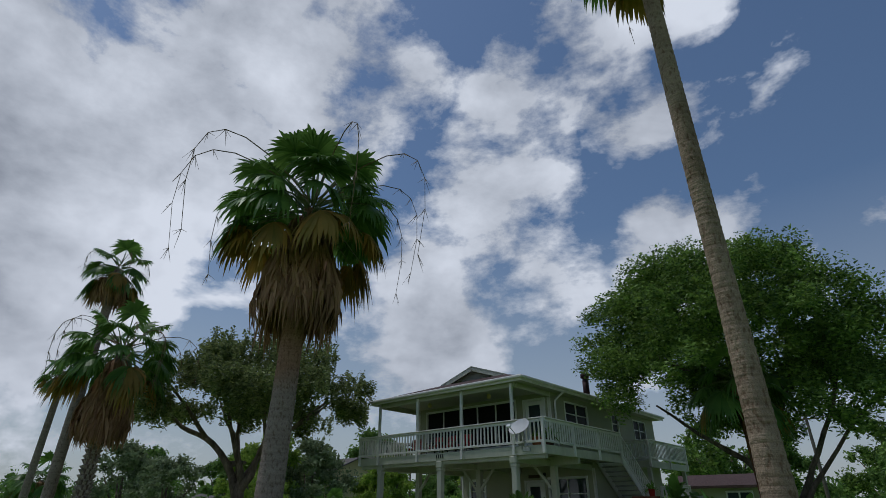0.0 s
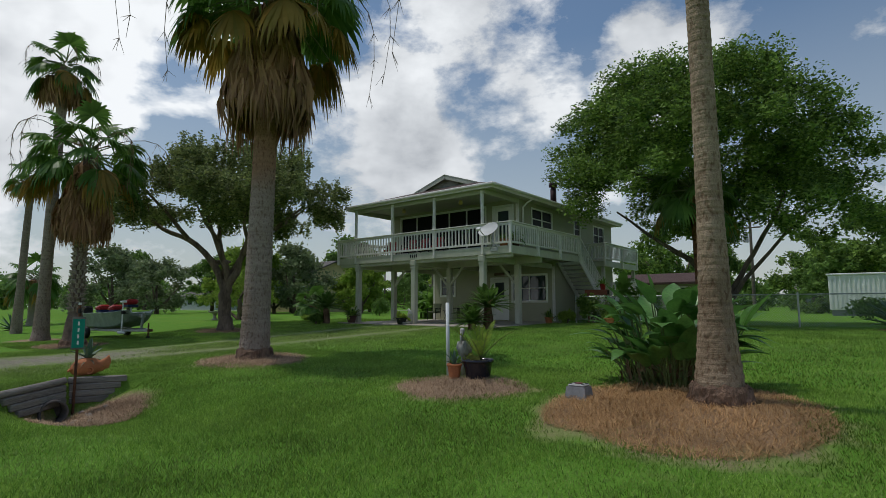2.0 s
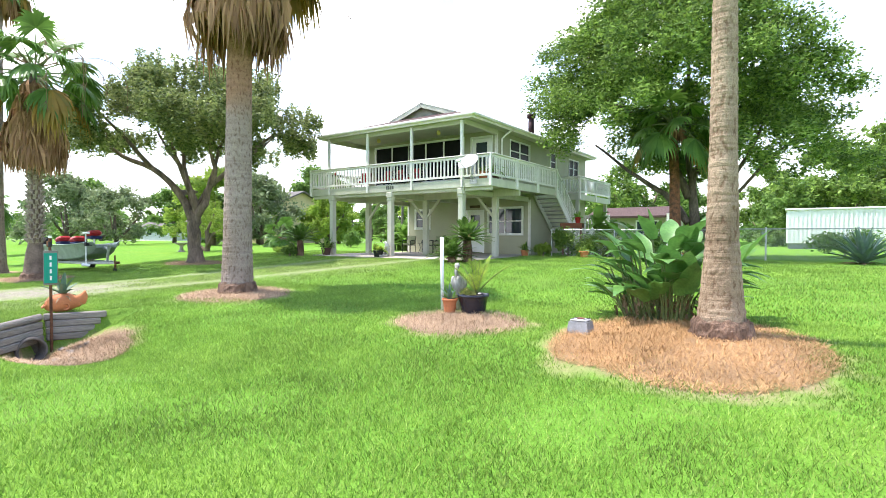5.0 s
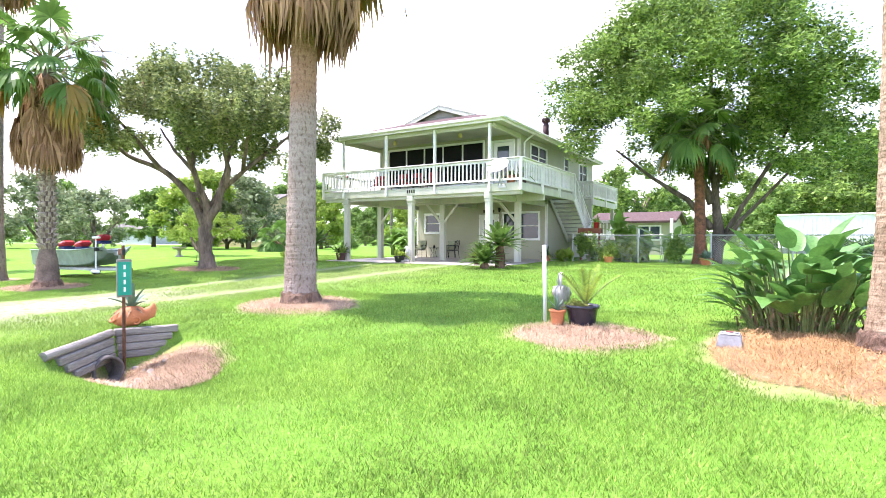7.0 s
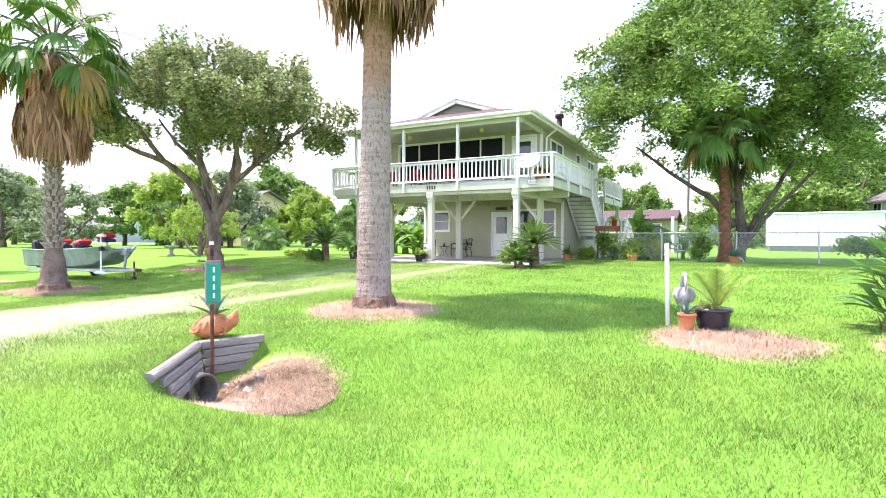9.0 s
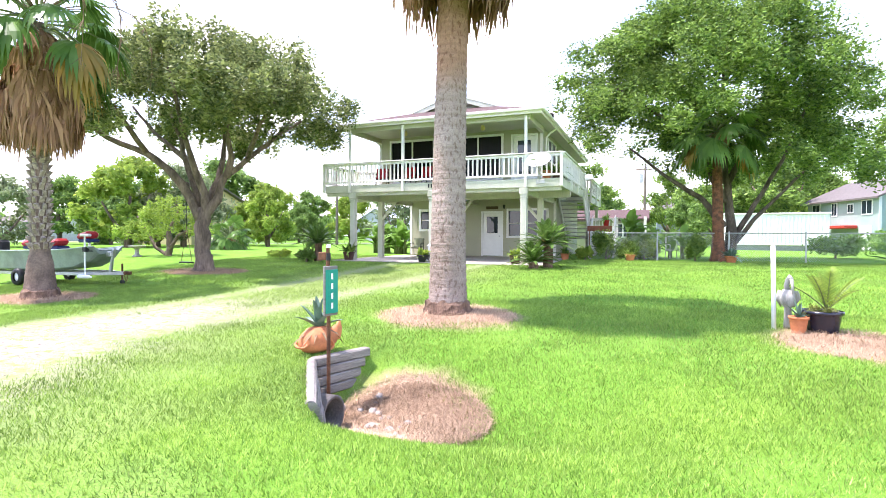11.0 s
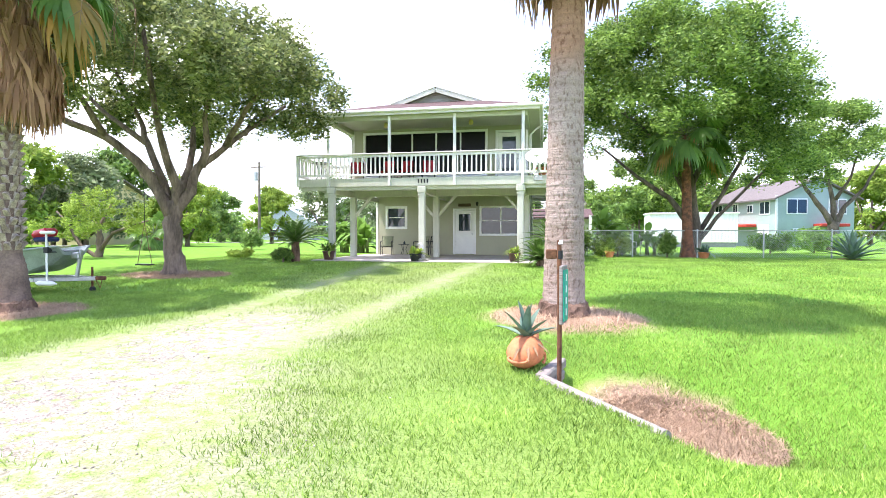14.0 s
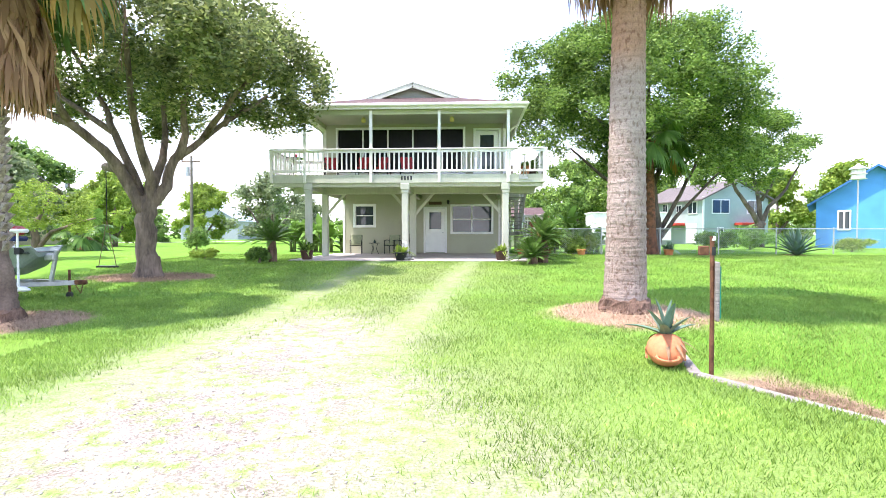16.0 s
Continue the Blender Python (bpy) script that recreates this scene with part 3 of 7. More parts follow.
# upper storey
UW = (-18.12, 3.30, -12.90, 5.20)
UD = (-12.58, FLOOR, -11.50, 5.13)
wall_with_holes("front_wall", "y", HY0, 0.14, HX0, HX1, FLOOR, CEIL, [UW, UD], SAGE)
SW = [(20.31, 4.15, 22.31, 5.12), (24.66, 4.2, 25.43, 5.12), (27.1, 4.1, 28.6, 5.1)]
wall_with_holes("side_wall", "x", HX1 - 0.14, 0.14, HY0 + 0.14, HY1, FLOOR, CEIL, SW, SAGE)
wall_with_holes("side_wall", "x", HX0, 0.14, HY0 + 0.14, HY1, FLOOR, CEIL, [], SAGE)
wall_with_holes("rear_wall", "y", HY1, 0.14, HX0, HX1, 0.03, CEIL, [], SAGE)
# lower storey, set back under the upper one
LW1, LD, LW2 = (-18.13, 1.23, -17.06, 2.33), (-14.84, 0.05, -13.76, 2.19), (-13.60, 0.92, -11.62, 2.30)
wall_with_holes("front_wall", "y", HYL, 0.14, HX0, HX1, 0.03, 2.80, [LW1, LD, LW2], SAGE)
wall_with_holes("side_wall", "x", HX1 - 0.14, 0.14, HYL + 0.14, HY1, 0.03, 2.80, [], SAGE)
wall_with_holes("side_wall", "x", HX0, 0.14, HYL + 0.14, HY1, 0.03, 2.80, [], SAGE)
mb = MB().box(HX0, HY0 + 0.01, 2.80, HX1, HY1 + 0.14, FLOOR - 0.004)
part("floor_slab", mb, SOFFIT, house)
mb = MB().box(HX0 + 0.1, HYL + 1.2, 0.03, HX1 - 0.2, HYL + 1.3, 2.8).box(HX0 + 0.2, HY0 + 1.4, FLOOR, HX1 - 0.2, HY0 + 1.5, CEIL)
part("inner_wall", mb, SAGE_TRIM, house)

window("y", HY0, *UW, -1, GLASS_DARK, 4, False, 0.09, "row of five dark screened windows in white frames")
for a in SW:
    window("x", HX1, *a, 1, GLASS_DARK, 1 if a[2] - a[0] > 1 else 0, True, 0.06)
window("y", HYL, *LW1, -1, GLASS_SKY, 0, True, 0.12, "small white-framed sash window")
window("y", HYL, *LW2, -1, GLASS_SKY, 1, True, 0.10, "wide two-pane sash window reflecting the yard")


def house_door(x0, z0, x1, z1, at, zg):
    d = new("door")
    d.parent = house
    tagged(d, "white door with a glazed upper half")
    fr = MB().box(x0, at - 0.03, z0, x0 + 0.09, at + 0.08, z1, 0.008).box(x1 - 0.09, at - 0.03, z0, x1, at + 0.08, z1, 0.008)
    fr.box(x0 + 0.09, at - 0.03, z1 - 0.09, x1 - 0.09, at + 0.08, z1, 0.008)
    part("door_frame", fr, WHITE_VINYL, d)
    lf = MB()
    u0, u1, w1 = x0 + 0.1, x1 - 0.1, z1 - 0.1
    lf.box(u0, at + 0.01, z0 + 0.02, u1, at + 0.055, zg, 0.006)
    lf.box(u0, at + 0.01, w1 - 0.16, u1, at + 0.055, w1, 0.006)
    lf.box(u0, at + 0.01, zg, u0 + 0.17, at + 0.055, w1 - 0.16, 0.006).box(u1 - 0.17, at + 0.01, zg, u1, at + 0.055, w1 - 0.16, 0.006)
    part("door_leaf", lf, WHITE_VINYL, d)
    part("pane", MB().box(u0 + 0.17, at + 0.025, zg, u1 - 0.17, at + 0.035, w1 - 0.16), GLASS_SKY, d)
    bl = MB()
    z = zg + 0.03
    while z < w1 - 0.2:
        bl.box(u0 + 0.17, at + 0.037, z, u1 - 0.17, at + 0.05, z + 0.022)
        z += 0.05
    part("blind", bl, WHITE, d)
    kb = MB().lathe([(0.0, -0.03), (0.03, -0.02), (0.035, 0.0), (0.03, 0.02), (0.0, 0.03)], (u1 - 0.08, at - 0.02, z0 + 0.95), 10)
    part("door_knob", kb, METAL, d)


house_door(*LD, HYL, 1.15)
house_door(*UD, HY0, 3.45)

# corner boards
for x in (HX0 - 0.012, HX1 - 0.088):
    part("corner_board", MB().box(x, HY0 - 0.014, FLOOR, x + 0.1, HY0 - 0.002, CEIL - 0.1), WHITE, house)
    part("corner_board", MB().box(x, HYL - 0.014, 0.05, x + 0.1, HYL - 0.002, 2.6), WHITE, house)
part("corner_board", MB().box(HX1 + 0.002, HY0 - 0.014, FLOOR, HX1 + 0.014, HY0 + 0.09, CEIL - 0.1), WHITE, house)
part("corner_board", MB().box(HX1 + 0.002, HYL - 0.014, 0.05, HX1 + 0.014, HYL + 0.09, 2.6), WHITE, house)

# roof: hipped in front, with a small gable above the hip
EX0, EX1, EY0, EY1, EZ, SL = -19.1, -10.83, 16.45, 30.05, 5.48, 0.333
RX = (EX0 + EX1) / 2
GYR = 18.95
gzr = EZ + (GYR - EY0) * SL
RZ = EZ + (RX - EX0) * SL
hw = (RZ - gzr) / SL
rf = MB()
T = 0.05


def slab(pts):
    k = [(p[0], p[1], p[2] - T) for p in pts]
    n = len(pts)
    rf.add(list(pts) + k, [tuple(range(n)), tuple(range(2 * n - 1, n - 1, -1))] + [(i, i + n, (i + 1) % n + n, (i + 1) % n) for i in range(n)])


GF = GYR - 0.2
slab([(EX0, EY0, EZ), (EX1, EY0, EZ), (RX + hw, GYR, gzr), (RX - hw, GYR, gzr)])
slab([(EX1, EY0, EZ), (EX1, EY1, EZ), (RX, EY1, RZ), (RX, GYR, RZ), (RX + hw, GYR, gzr)])
slab([(EX0, EY1, EZ), (EX0, EY0, EZ), (RX - hw, GYR, gzr), (RX, GYR, RZ), (RX, EY1, RZ)])
roof = part("roof", rf, SHINGLE, house, "low hipped roof of reddish brown shingles")
gb = MB().add([(RX - hw, GYR, gzr - 0.05), (RX + hw, GYR, gzr - 0.05), (RX, GYR, RZ - 0.03), (RX - hw, GYR + 0.1, gzr - 0.05), (RX + hw, GYR + 0.1, gzr - 0.05), (RX, GYR + 0.1, RZ - 0.03)],
             [(0, 1, 2), (5, 4, 3), (0, 3, 4, 1), (1, 4, 5, 2), (2, 5, 3, 0)])
part("gable", gb, GABLE_BOARD, house)
ov = MB()
for s in (-1, 1):
    a, b = Vector((RX + s * (hw + 0.22), GF, gzr - 0.16)), Vector((RX, GF, RZ - 0.09))
    ov.beam(a, b, 0.035, 0.19)
    p = [(a.x, GF - 0.03, a.z + 0.12), (b.x, GF - 0.03, b.z + 0.12), (b.x, GYR + 0.5, b.z + 0.12), (a.x, GYR + 0.5, a.z + 0.12)]
    ov.add(p + [(x, y, z - 0.03) for x, y, z in p], [(0, 1, 2, 3), (7, 6, 5, 4), (0, 4, 5, 1), (1, 5, 6, 2), (2, 6, 7, 3), (3, 7, 4, 0)])
part("gable_trim", ov, SAGE_TRIM, house)
# eave boards, gutter and soffit
fb = MB().box(EX0, EY0 - 0.02, EZ - 0.19, EX1, EY0 + 0.02, EZ + 0.02, 0.008)
fb.box(EX1 - 0.02, EY0 + 0.02, EZ - 0.19, EX1 + 0.02, EY1, EZ + 0.02, 0.008).box(EX0 - 0.02, EY0 + 0.02, EZ - 0.19, EX0 + 0.02, EY1, EZ + 0.02, 0.008)
part("fascia", fb, WHITE, house)
gt = MB().box(EX0 - 0.05, EY0 - 0.13, EZ - 0.10, EX1 + 0.13, EY0 - 0.02, EZ + 0.01, 0.03).box(EX1 + 0.02, EY0 - 0.02, EZ - 0.10, EX1 + 0.13, EY1, EZ + 0.01, 0.03)
part("gutter", gt, WHITE, house)
sf = MB().box(EX0 + 0.02, EY0 + 0.02, EZ - 0.16, EX1 - 0.02, EY1, EZ - 0.12)
part("soffit", sf, SOFFIT, house)
hd = MB().box(HX0 - 0.05, DY0 + 0.02, EZ - 0.34, HX1 + 0.05, DY0 + 0.14, EZ - 0.16, 0.01)
hd.box(HX0 - 0.06, DY0 + 0.14, EZ - 0.36, HX0 + 0.08, HY0, EZ - 0.16, 0.01).box(HX1 - 0.08, DY0 + 0.14, EZ - 0.36, HX1 + 0.06, HY0, EZ - 0.16, 0.01)
part("porch_beam", hd, SOFFIT, house)
for x in (HX0 - 0.15, HX1 + 0.15):
    s = 1 if x > -15 else -1
    dp = MB().tube([(EX1 + 0.05 if s > 0 else EX0 - 0.05, 19.6, EZ - 0.12), (x + s * 0.1, 19.5, EZ - 0.32), (x - s * 0.04, 19.4, EZ - 0.5), (x - s * 0.05, 19.4, FLOOR)], 0.04, 8)
    part("downspout", dp, WHITE, house, smooth=True)
ch = MB().lathe([(0.0, -0.35), (0.15, -0.35), (0.15, 0.55), (0.13, 0.56), (0.13, 0.66), (0.21, 0.67), (0.215, 0.84), (0.20, 0.86), (0.0, 0.86)], (-11.85, 23.6, 6.02), 18)
part("flue", ch, mat("brown_flue_metal", (0.075, 0.04, 0.04), 0.5, 0.3, bump=0.05), house, "dark brown metal flue with a cap", True)
for x in (-16.75, -13.4):
    part("porch_light", MB().lathe([(0.0, 0.0), (0.06, 0.0), (0.07, -0.03), (0.09, -0.08), (0.085, -0.15), (0.05, -0.19), (0.0, -0.2)], (x, 17.9, EZ - 0.16), 14),
         mat("warm_lamp_glass", (0.75, 0.62, 0.25), 0.3, bump=0), house, smooth=True)

# deck
deck = thing("deck", "raised wooden deck on posts with white balustrade", "deck", ((DX0 + DX1) / 2, 17.9, 0.03))
bm_ = MB()
bm_.box(DX0, DY0, 2.73, DX1, DY0 + 0.05, FLOOR - 0.002, 0.006).box(DX1 - 0.05, DY0 + 0.05, 2.73, DX1, 22.6, FLOOR - 0.002, 0.006)
bm_.box(DX0, DY0 + 0.05, 2.73, DX0 + 0.05, HY0 + 0.3, FLOOR - 0.002, 0.006)
part("rim_board", bm_, SAGE_TRIM, deck)
for y in (16.75, 19.0):
    part("girder", MB().box(DX0 + 0.06, y - 0.07 + 0.02, 2.52 if y > 18 else 2.60, DX1 - 0.06, y + 0.09, 2.83, 0.01), SAGE_TRIM, deck)
for x in (-18.55, -15.03, -11.42):
    part("girder", MB().box(x - 0.07, 16.86, 2.5, x + 0.07, HYL - 0.02, 2.72, 0.01), SAGE_TRIM, deck)
k = 0
y = DY0 + 0.06
me_b = mesh_of("deck_board", MB().box(0, 0, 0, DX1 - DX0 - 0.12, 0.14, 0.035), DECK)
while y < HY0 - 0.15:
    shared("deck_board", me_b, deck, (DX0 + 0.06, y, FLOOR - 0.037))
    y += 0.147
me_b2 = mesh_of("deck_board", MB().box(0, 0, 0, 1.13, 0.14, 0.035), DECK)
while y < 22.5:
    shared("deck_board", me_b2, deck, (HX1 + 0.01, y, FLOOR - 0.037))
    y += 0.147
part("deck_underside", MB().box(DX0 + 0.06, DY0 + 0.06, 2.84, DX1 - 0.06, HY0, 2.86).box(HX1 + 0.01, HY0, 2.84, DX1 - 0.06, 22.5, 2.86), SOFFIT, deck)
# posts below, with flared caps, second row, knee braces
for x in (-18.52, -15.03, -11.47):
    p = MB().box(x - 0.11, 16.62, 0.02, x + 0.11, 16.84, 2.50, 0.015)
    p.box(x - 0.16, 16.585, 2.48, x + 0.16, 16.86, 2.73, 0.03).box(x - 0.13, 16.6, 2.38, x + 0.13, 16.855, 2.48, 0.015)
    part("post", p, SAGE_TRIM, deck)
for x in (-18.57, -15.0, -11.36):
    p = MB().box(x - 0.12, 19.05, 0.02, x + 0.12, 19.27, 2.55, 0.015)
    part("post", p, SAGE_TRIM, deck)
    for s in (-1, 1):
        if (x < -18 and s < 0) or (x > -12 and s > 0):
            continue
        part("knee_brace", MB().beam((x + s * 0.1, 19.1, 1.72), (x + s * 0.85, 19.1, 2.58), 0.07, 0.11, 0.006), SAGE_TRIM, deck)
for x in (-18.61, -16.23, -13.81, -11.39):
    part("slim_post", MB().box(x - 0.05, DY0 - 0.055, 2.74, x + 0.05, DY0 - 0.004, 3.1, 0.006).box(x - 0.05, DY0 - 0.05, 3.1, x + 0.05, DY0 + 0.05, EZ - 0.2, 0.006), WHITE, deck)


def railing(a, b, z, parent, ends=(True, True), high=0.91, gap=0.17, bays=0):
    """Balustrade along a level line: top and bottom rail, balusters, end posts."""
    a, b = Vector((*a, z)), Vector((*b, z))
    d = (b - a)
    L, u = d.length, d.normalized()
    up = Vector((0, 0, 1))
    part("top_rail", MB().beam(a + up * (high - 0.02), b + up * (high - 0.02), 0.14, 0.04, 0.008), WHITE, parent)
    part("rail", MB().beam(a + up * (high - 0.10), b + up * (high - 0.10), 0.04, 0.09, 0.006), WHITE, parent)
    part("bottom_rail", MB().beam(a + up * 0.12, b + up * 0.12, 0.04, 0.08, 0.006), WHITE, parent)
    n = max(2, round(L / gap))
    alongx = abs(u.x) > abs(u.y)
    me = mesh_of("baluster", MB().box(-0.026 if alongx else -0.018, -0.018 if alongx else -0.026, 0.15, 0.026 if alongx else 0.018, 0.018 if alongx else 0.026, high - 0.09), WHITE)
    for i in range(1, n):
        p = a + d * (i / n)
        shared("baluster", me, parent, p)
    m = bays or max(1, round(L / 1.9))
    for i in range(m + 1):
        if (i == 0 and not ends[0]) or (i == m and not ends[1]):
            continue
        p = a + d * (i / m)
        part("rail_post", MB().box(p.x - 0.05, p.y - 0.05, z - 0.28, p.x + 0.05, p.y + 0.05, z + high - 0.01, 0.006), WHITE, parent)


railing((DX0 + 0.03, DY0 - 0.02), (DX1 - 0.03, DY0 - 0.02), FLOOR, deck, (True, True), bays=1)
railing((DX1 + 0.02, DY0 + 0.03), (DX1 + 0.02, 22.55), FLOOR, deck, (False, True))
railing((DX0 - 0.02, DY0 + 0.03), (DX0 - 0.02, HY0 + 0.3), FLOOR, deck, (False, True))
railing((DX0 + 0.03, HY0 + 0.32), (HX0 - 0.05, HY0 + 0.32), FLOOR, deck, (False, True))

# rear landing deck and the stairs
rear = thing("rear_deck", "raised side landing deck with white balustrade", "deck", (-10.7, 28, 0.03))
RY0, RY1 = 25.6, 30.3
part("rim_board", MB().box(HX1 + 0.01, RY0, 2.73, DX1, RY0 + 0.05, FLOOR, 0.006).box(DX1 - 0.05, RY0 + 0.05, 2.73, DX1, RY1, FLOOR, 0.006), SAGE_TRIM, rear)
part("deck_floor", MB().box(HX1 + 0.01, RY0 + 0.05, FLOOR - 0.04, DX1 - 0.05, RY1, FLOOR - 0.002), DECK, rear)
railing((HX1 + 0.02, RY0), (DX1, RY0), FLOOR, rear, (False, True))
railing((DX1 + 0.02, RY0 + 0.03), (DX1 + 0.02, RY1), FLOOR, rear, (False, True))
for y in (RY0 + 0.15, RY1 - 0.15):
    part("post", MB().box(DX1 - 0.25, y - 0.09, 0.02, DX1 - 0.07, y + 0.09, 2.73, 0.012), SAGE_TRIM, rear)

stair = thing("staircase", "white wooden outside staircase with open treads and a landing", "staircase", (-10, 24, 0.03))
LZ, LY = 1.05, 25.2


def flight(x0, x1, ya, za, yb, zb, n):
    for i in range(n):
        f = (i + 0.6) / n
        y, z = ya + (yb - ya) * f, za + (zb - za) * (i + 1) / (n + 1)
        part("tread", MB().box(x0 + 0.05, y - 0.14, z - 0.045, x1 - 0.05, y + 0.14, z, 0.006), DECK, stair)
    for x in (x0, x1):
        part("stringer", MB().beam((x, ya, za - 0.14), (x, yb, zb - 0.14), 0.05, 0.28, 0.006), SAGE_TRIM if x < -11 else WHITE, stair)


def sloped_rail(x, ya, za, yb, zb, n):
    part("hand_rail", MB().beam((x, ya, za + 0.88), (x, yb, zb + 0.88), 0.1, 0.07, 0.006), WHITE, stair)
    part("bottom_rail", MB().beam((x, ya, za + 0.14), (x, yb, zb + 0.14), 0.04, 0.07, 0.006), WHITE, stair)
    for i in range(1, n):
        f = i / n
        y, z = ya + (yb - ya) * f, za + (zb - za) * f
        part("baluster", MB().box(x - 0.018, y - 0.03, z + 0.15, x + 0.018, y + 0.03, z + 0.86), WHITE, stair)
    for y, z in ((ya, za), (yb, zb)):
        part("newel", MB().box(x - 0.05, y - 0.05, max(0.02, z - 0.2), x + 0.05, y + 0.05, z + 0.95, 0.006), WHITE, stair)


flight(HX1 + 0.06, DX1 - 0.02, 22.62, FLOOR, LY, LZ, 10)
sloped_rail(DX1 - 0.02, 22.62, FLOOR, LY, LZ, 13)
part("landing", MB().box(HX1 + 0.05, LY, LZ - 0.18, -8.85, LY + 1.2, LZ, 0.01), DECK, stair)
for x in (-9.95, -8.9):
    for y in (LY + 0.08, LY + 1.1):
        part("landing_post", MB().box(x - 0.05, y - 0.05, 0.02, x + 0.05, y + 0.05, LZ - 0.18, 0.006), WHITE, stair)
railing((-8.87, LY), (-8.87, LY + 1.2), LZ, stair, (True, True))
railing((-10.1, LY + 1.2), (-8.9, LY + 1.2), LZ, stair, (True, False))
flight(-9.95, -8.88, LY, LZ, 23.6, 0.05, 5)
for x in (-9.95, -8.88):
    part("hand_rail", MB().beam((x, LY, LZ + 0.9), (x, 23.55, 0.9), 0.05, 0.24, 0.006), WHITE, stair)
    part("newel", MB().box(x - 0.05, 23.5, 0.02, x + 0.05, 23.6, 0.98, 0.006), WHITE, stair)

patio = solo("patio", MB().box(-19.0, 15.9, -0.35, -10.6, HYL, 0.03, 0.02), CONCRETE, "pinkish grey concrete patio slab under the deck", "patio", kind="structure")


# ---- palms ----
def fan_leaf(mb_leaf, mb_stalk, base, az, el, stalk, R, segs, droop, tilt=0.0, rnd=None):
    """One fan leaf: a stalk out of the crown, then a fan of tapering folded segments with hanging tips."""
    rnd = rnd or random
    d = Vector((math.cos(az) * math.cos(el), math.sin(az) * math.cos(el), math.sin(el)))
    side = Vector((-math.sin(az), math.cos(az), 0))
    pts = []
    for i in range(4):
        f = i / 3
        pts.append(Vector(base) + d * (stalk * f) - Vector((0, 0, droop * 0.35 * stalk * f * f)))
    mb_stalk.tube(pts, [0.035, 0.028, 0.022, 0.016], 4, False)
    tip = pts[-1]
    fd = (pts[-1] - pts[-2]).normalized()
    nrm = side.cross(fd).normalized()
    nrm = (nrm + side * tilt).normalized()
    side = fd.cross(nrm).normalized()
    for k in range(segs):
        a = (k / (segs - 1) - 0.5) * radians(250)
        dirn = fd * math.cos(a) + side * math.sin(a)
        r = R * (0.72 + 0.28 * math.cos(a * 0.7)) * rnd.uniform(0.9, 1.08)
        w = r * math.sin(radians(250) / segs / 2) * 0.85
        across = (side * math.cos(a) - fd * math.sin(a))
        down = Vector((0, 0, -1))
        prev_l = prev_r = None
        vs, fs = [tip], []
        drp = droop * rnd.uniform(0.7, 1.3)
        for j, (f, wf) in enumerate(((0.3, 0.62), (0.6, 1.0), (0.82, 0.5), (1.0, 0.0))):
            c = tip + dirn * (r * f * (1 - 0.25 * drp * f * f)) + down * (drp * r * 0.75 * f ** 2.6) + nrm * (0.12 * r * math.sin(f * 2.4) * (1 - abs(a) / 3))
            if wf:
                vs += [c - across * w * wf + nrm * w * 0.3, c + across * w * wf + nrm * w * 0.3]
            else:
                vs.append(c)
        fs = [(0, 2, 1), (1, 2, 4, 3), (3, 4, 6, 5), (5, 6, 7)]
        mb_leaf.add(vs, fs)


def dry_leaf(mb, base, az, L, out, rnd, segs=11):
    """A dead fan hanging against the trunk: stalk and drooping strips."""
    d = Vector((math.cos(az), math.sin(az), 0))
    s = Vector((-math.sin(az), math.cos(az), 0))
    b = Vector(base)
    for k in range(segs):
        a = (k / (segs - 1) - 0.5)
        sp = a * rnd.uniform(0.45, 0.75) * L
        p0 = b + d * 0.05
        p1 = b + d * (out * 0.9) + s * sp * 0.35 + Vector((0, 0, -0.18 * L))
        p2 = b + d * (out * 1.05) + s * sp * 0.8 + Vector((0, 0, -0.6 * L + 0.1 * abs(a)))
        p3 = b + d * (out * rnd.uniform(0.7, 1.15)) + s * sp + Vector((0, 0, -L * rnd.uniform(0.85, 1.15)))
        w = 0.026 * rnd.uniform(0.6, 1.6)
        w2 = d * rnd.uniform(-0.03, 0.03)
        mb.add([p0, p1 - s * w + w2, p1 + s * w - w2, p2 - s * w * 1.2 - w2, p2 + s * w * 1.2 + w2, p3], [(0, 1, 2), (1, 3, 4, 2), (3, 5, 4)])


def trunk_mesh(x, y, prof, lean, rings=0.11, n=22, seed=1, rough=0.02):
    """A ringed trunk; prof: (height over ground, radius) pairs."""
    rnd = random.Random(seed)
    z0 = gz(x, y) - 0.1
    H = prof[-1][0]
    hs = np.arange(0, H + 0.001, rings / 2)
    mb = MB()
    ph = [rnd.uniform(0, 6.28) for _ in range(4)]
    for i, h in enumerate(hs):
        r = float(np.interp(h, [p[0] for p in prof], [p[1] for p in prof]))
        r *= 1 + (rough if i % 2 else -rough)
        cx = x + lean[0] * (h / H) ** 1.3
        cy = y + lean[1] * (h / H) ** 1.3
        for k in range(n):
            a = 2 * math.pi * k / n
            rr = r * (1 + 0.02 * math.sin(3 * a + ph[0] + h) + 0.02 * math.sin(2 * a + ph[1] - 0.6 * h) + rnd.uniform(-rough, rough) * 0.7)
            mb.v.append((cx + rr * math.cos(a), cy + rr * math.sin(a), z0 + h + rnd.uniform(-1, 1) * rings * 0.08))
    m = len(hs)
    mb.f = [(i * n + k, i * n + (k + 1) % n, (i + 1) * n + (k + 1) % n, (i + 1) * n + k) for i in range(m - 1) for k in range(n)]
    return mb, Vector((x + lean[0], y + lean[1], z0 + H))


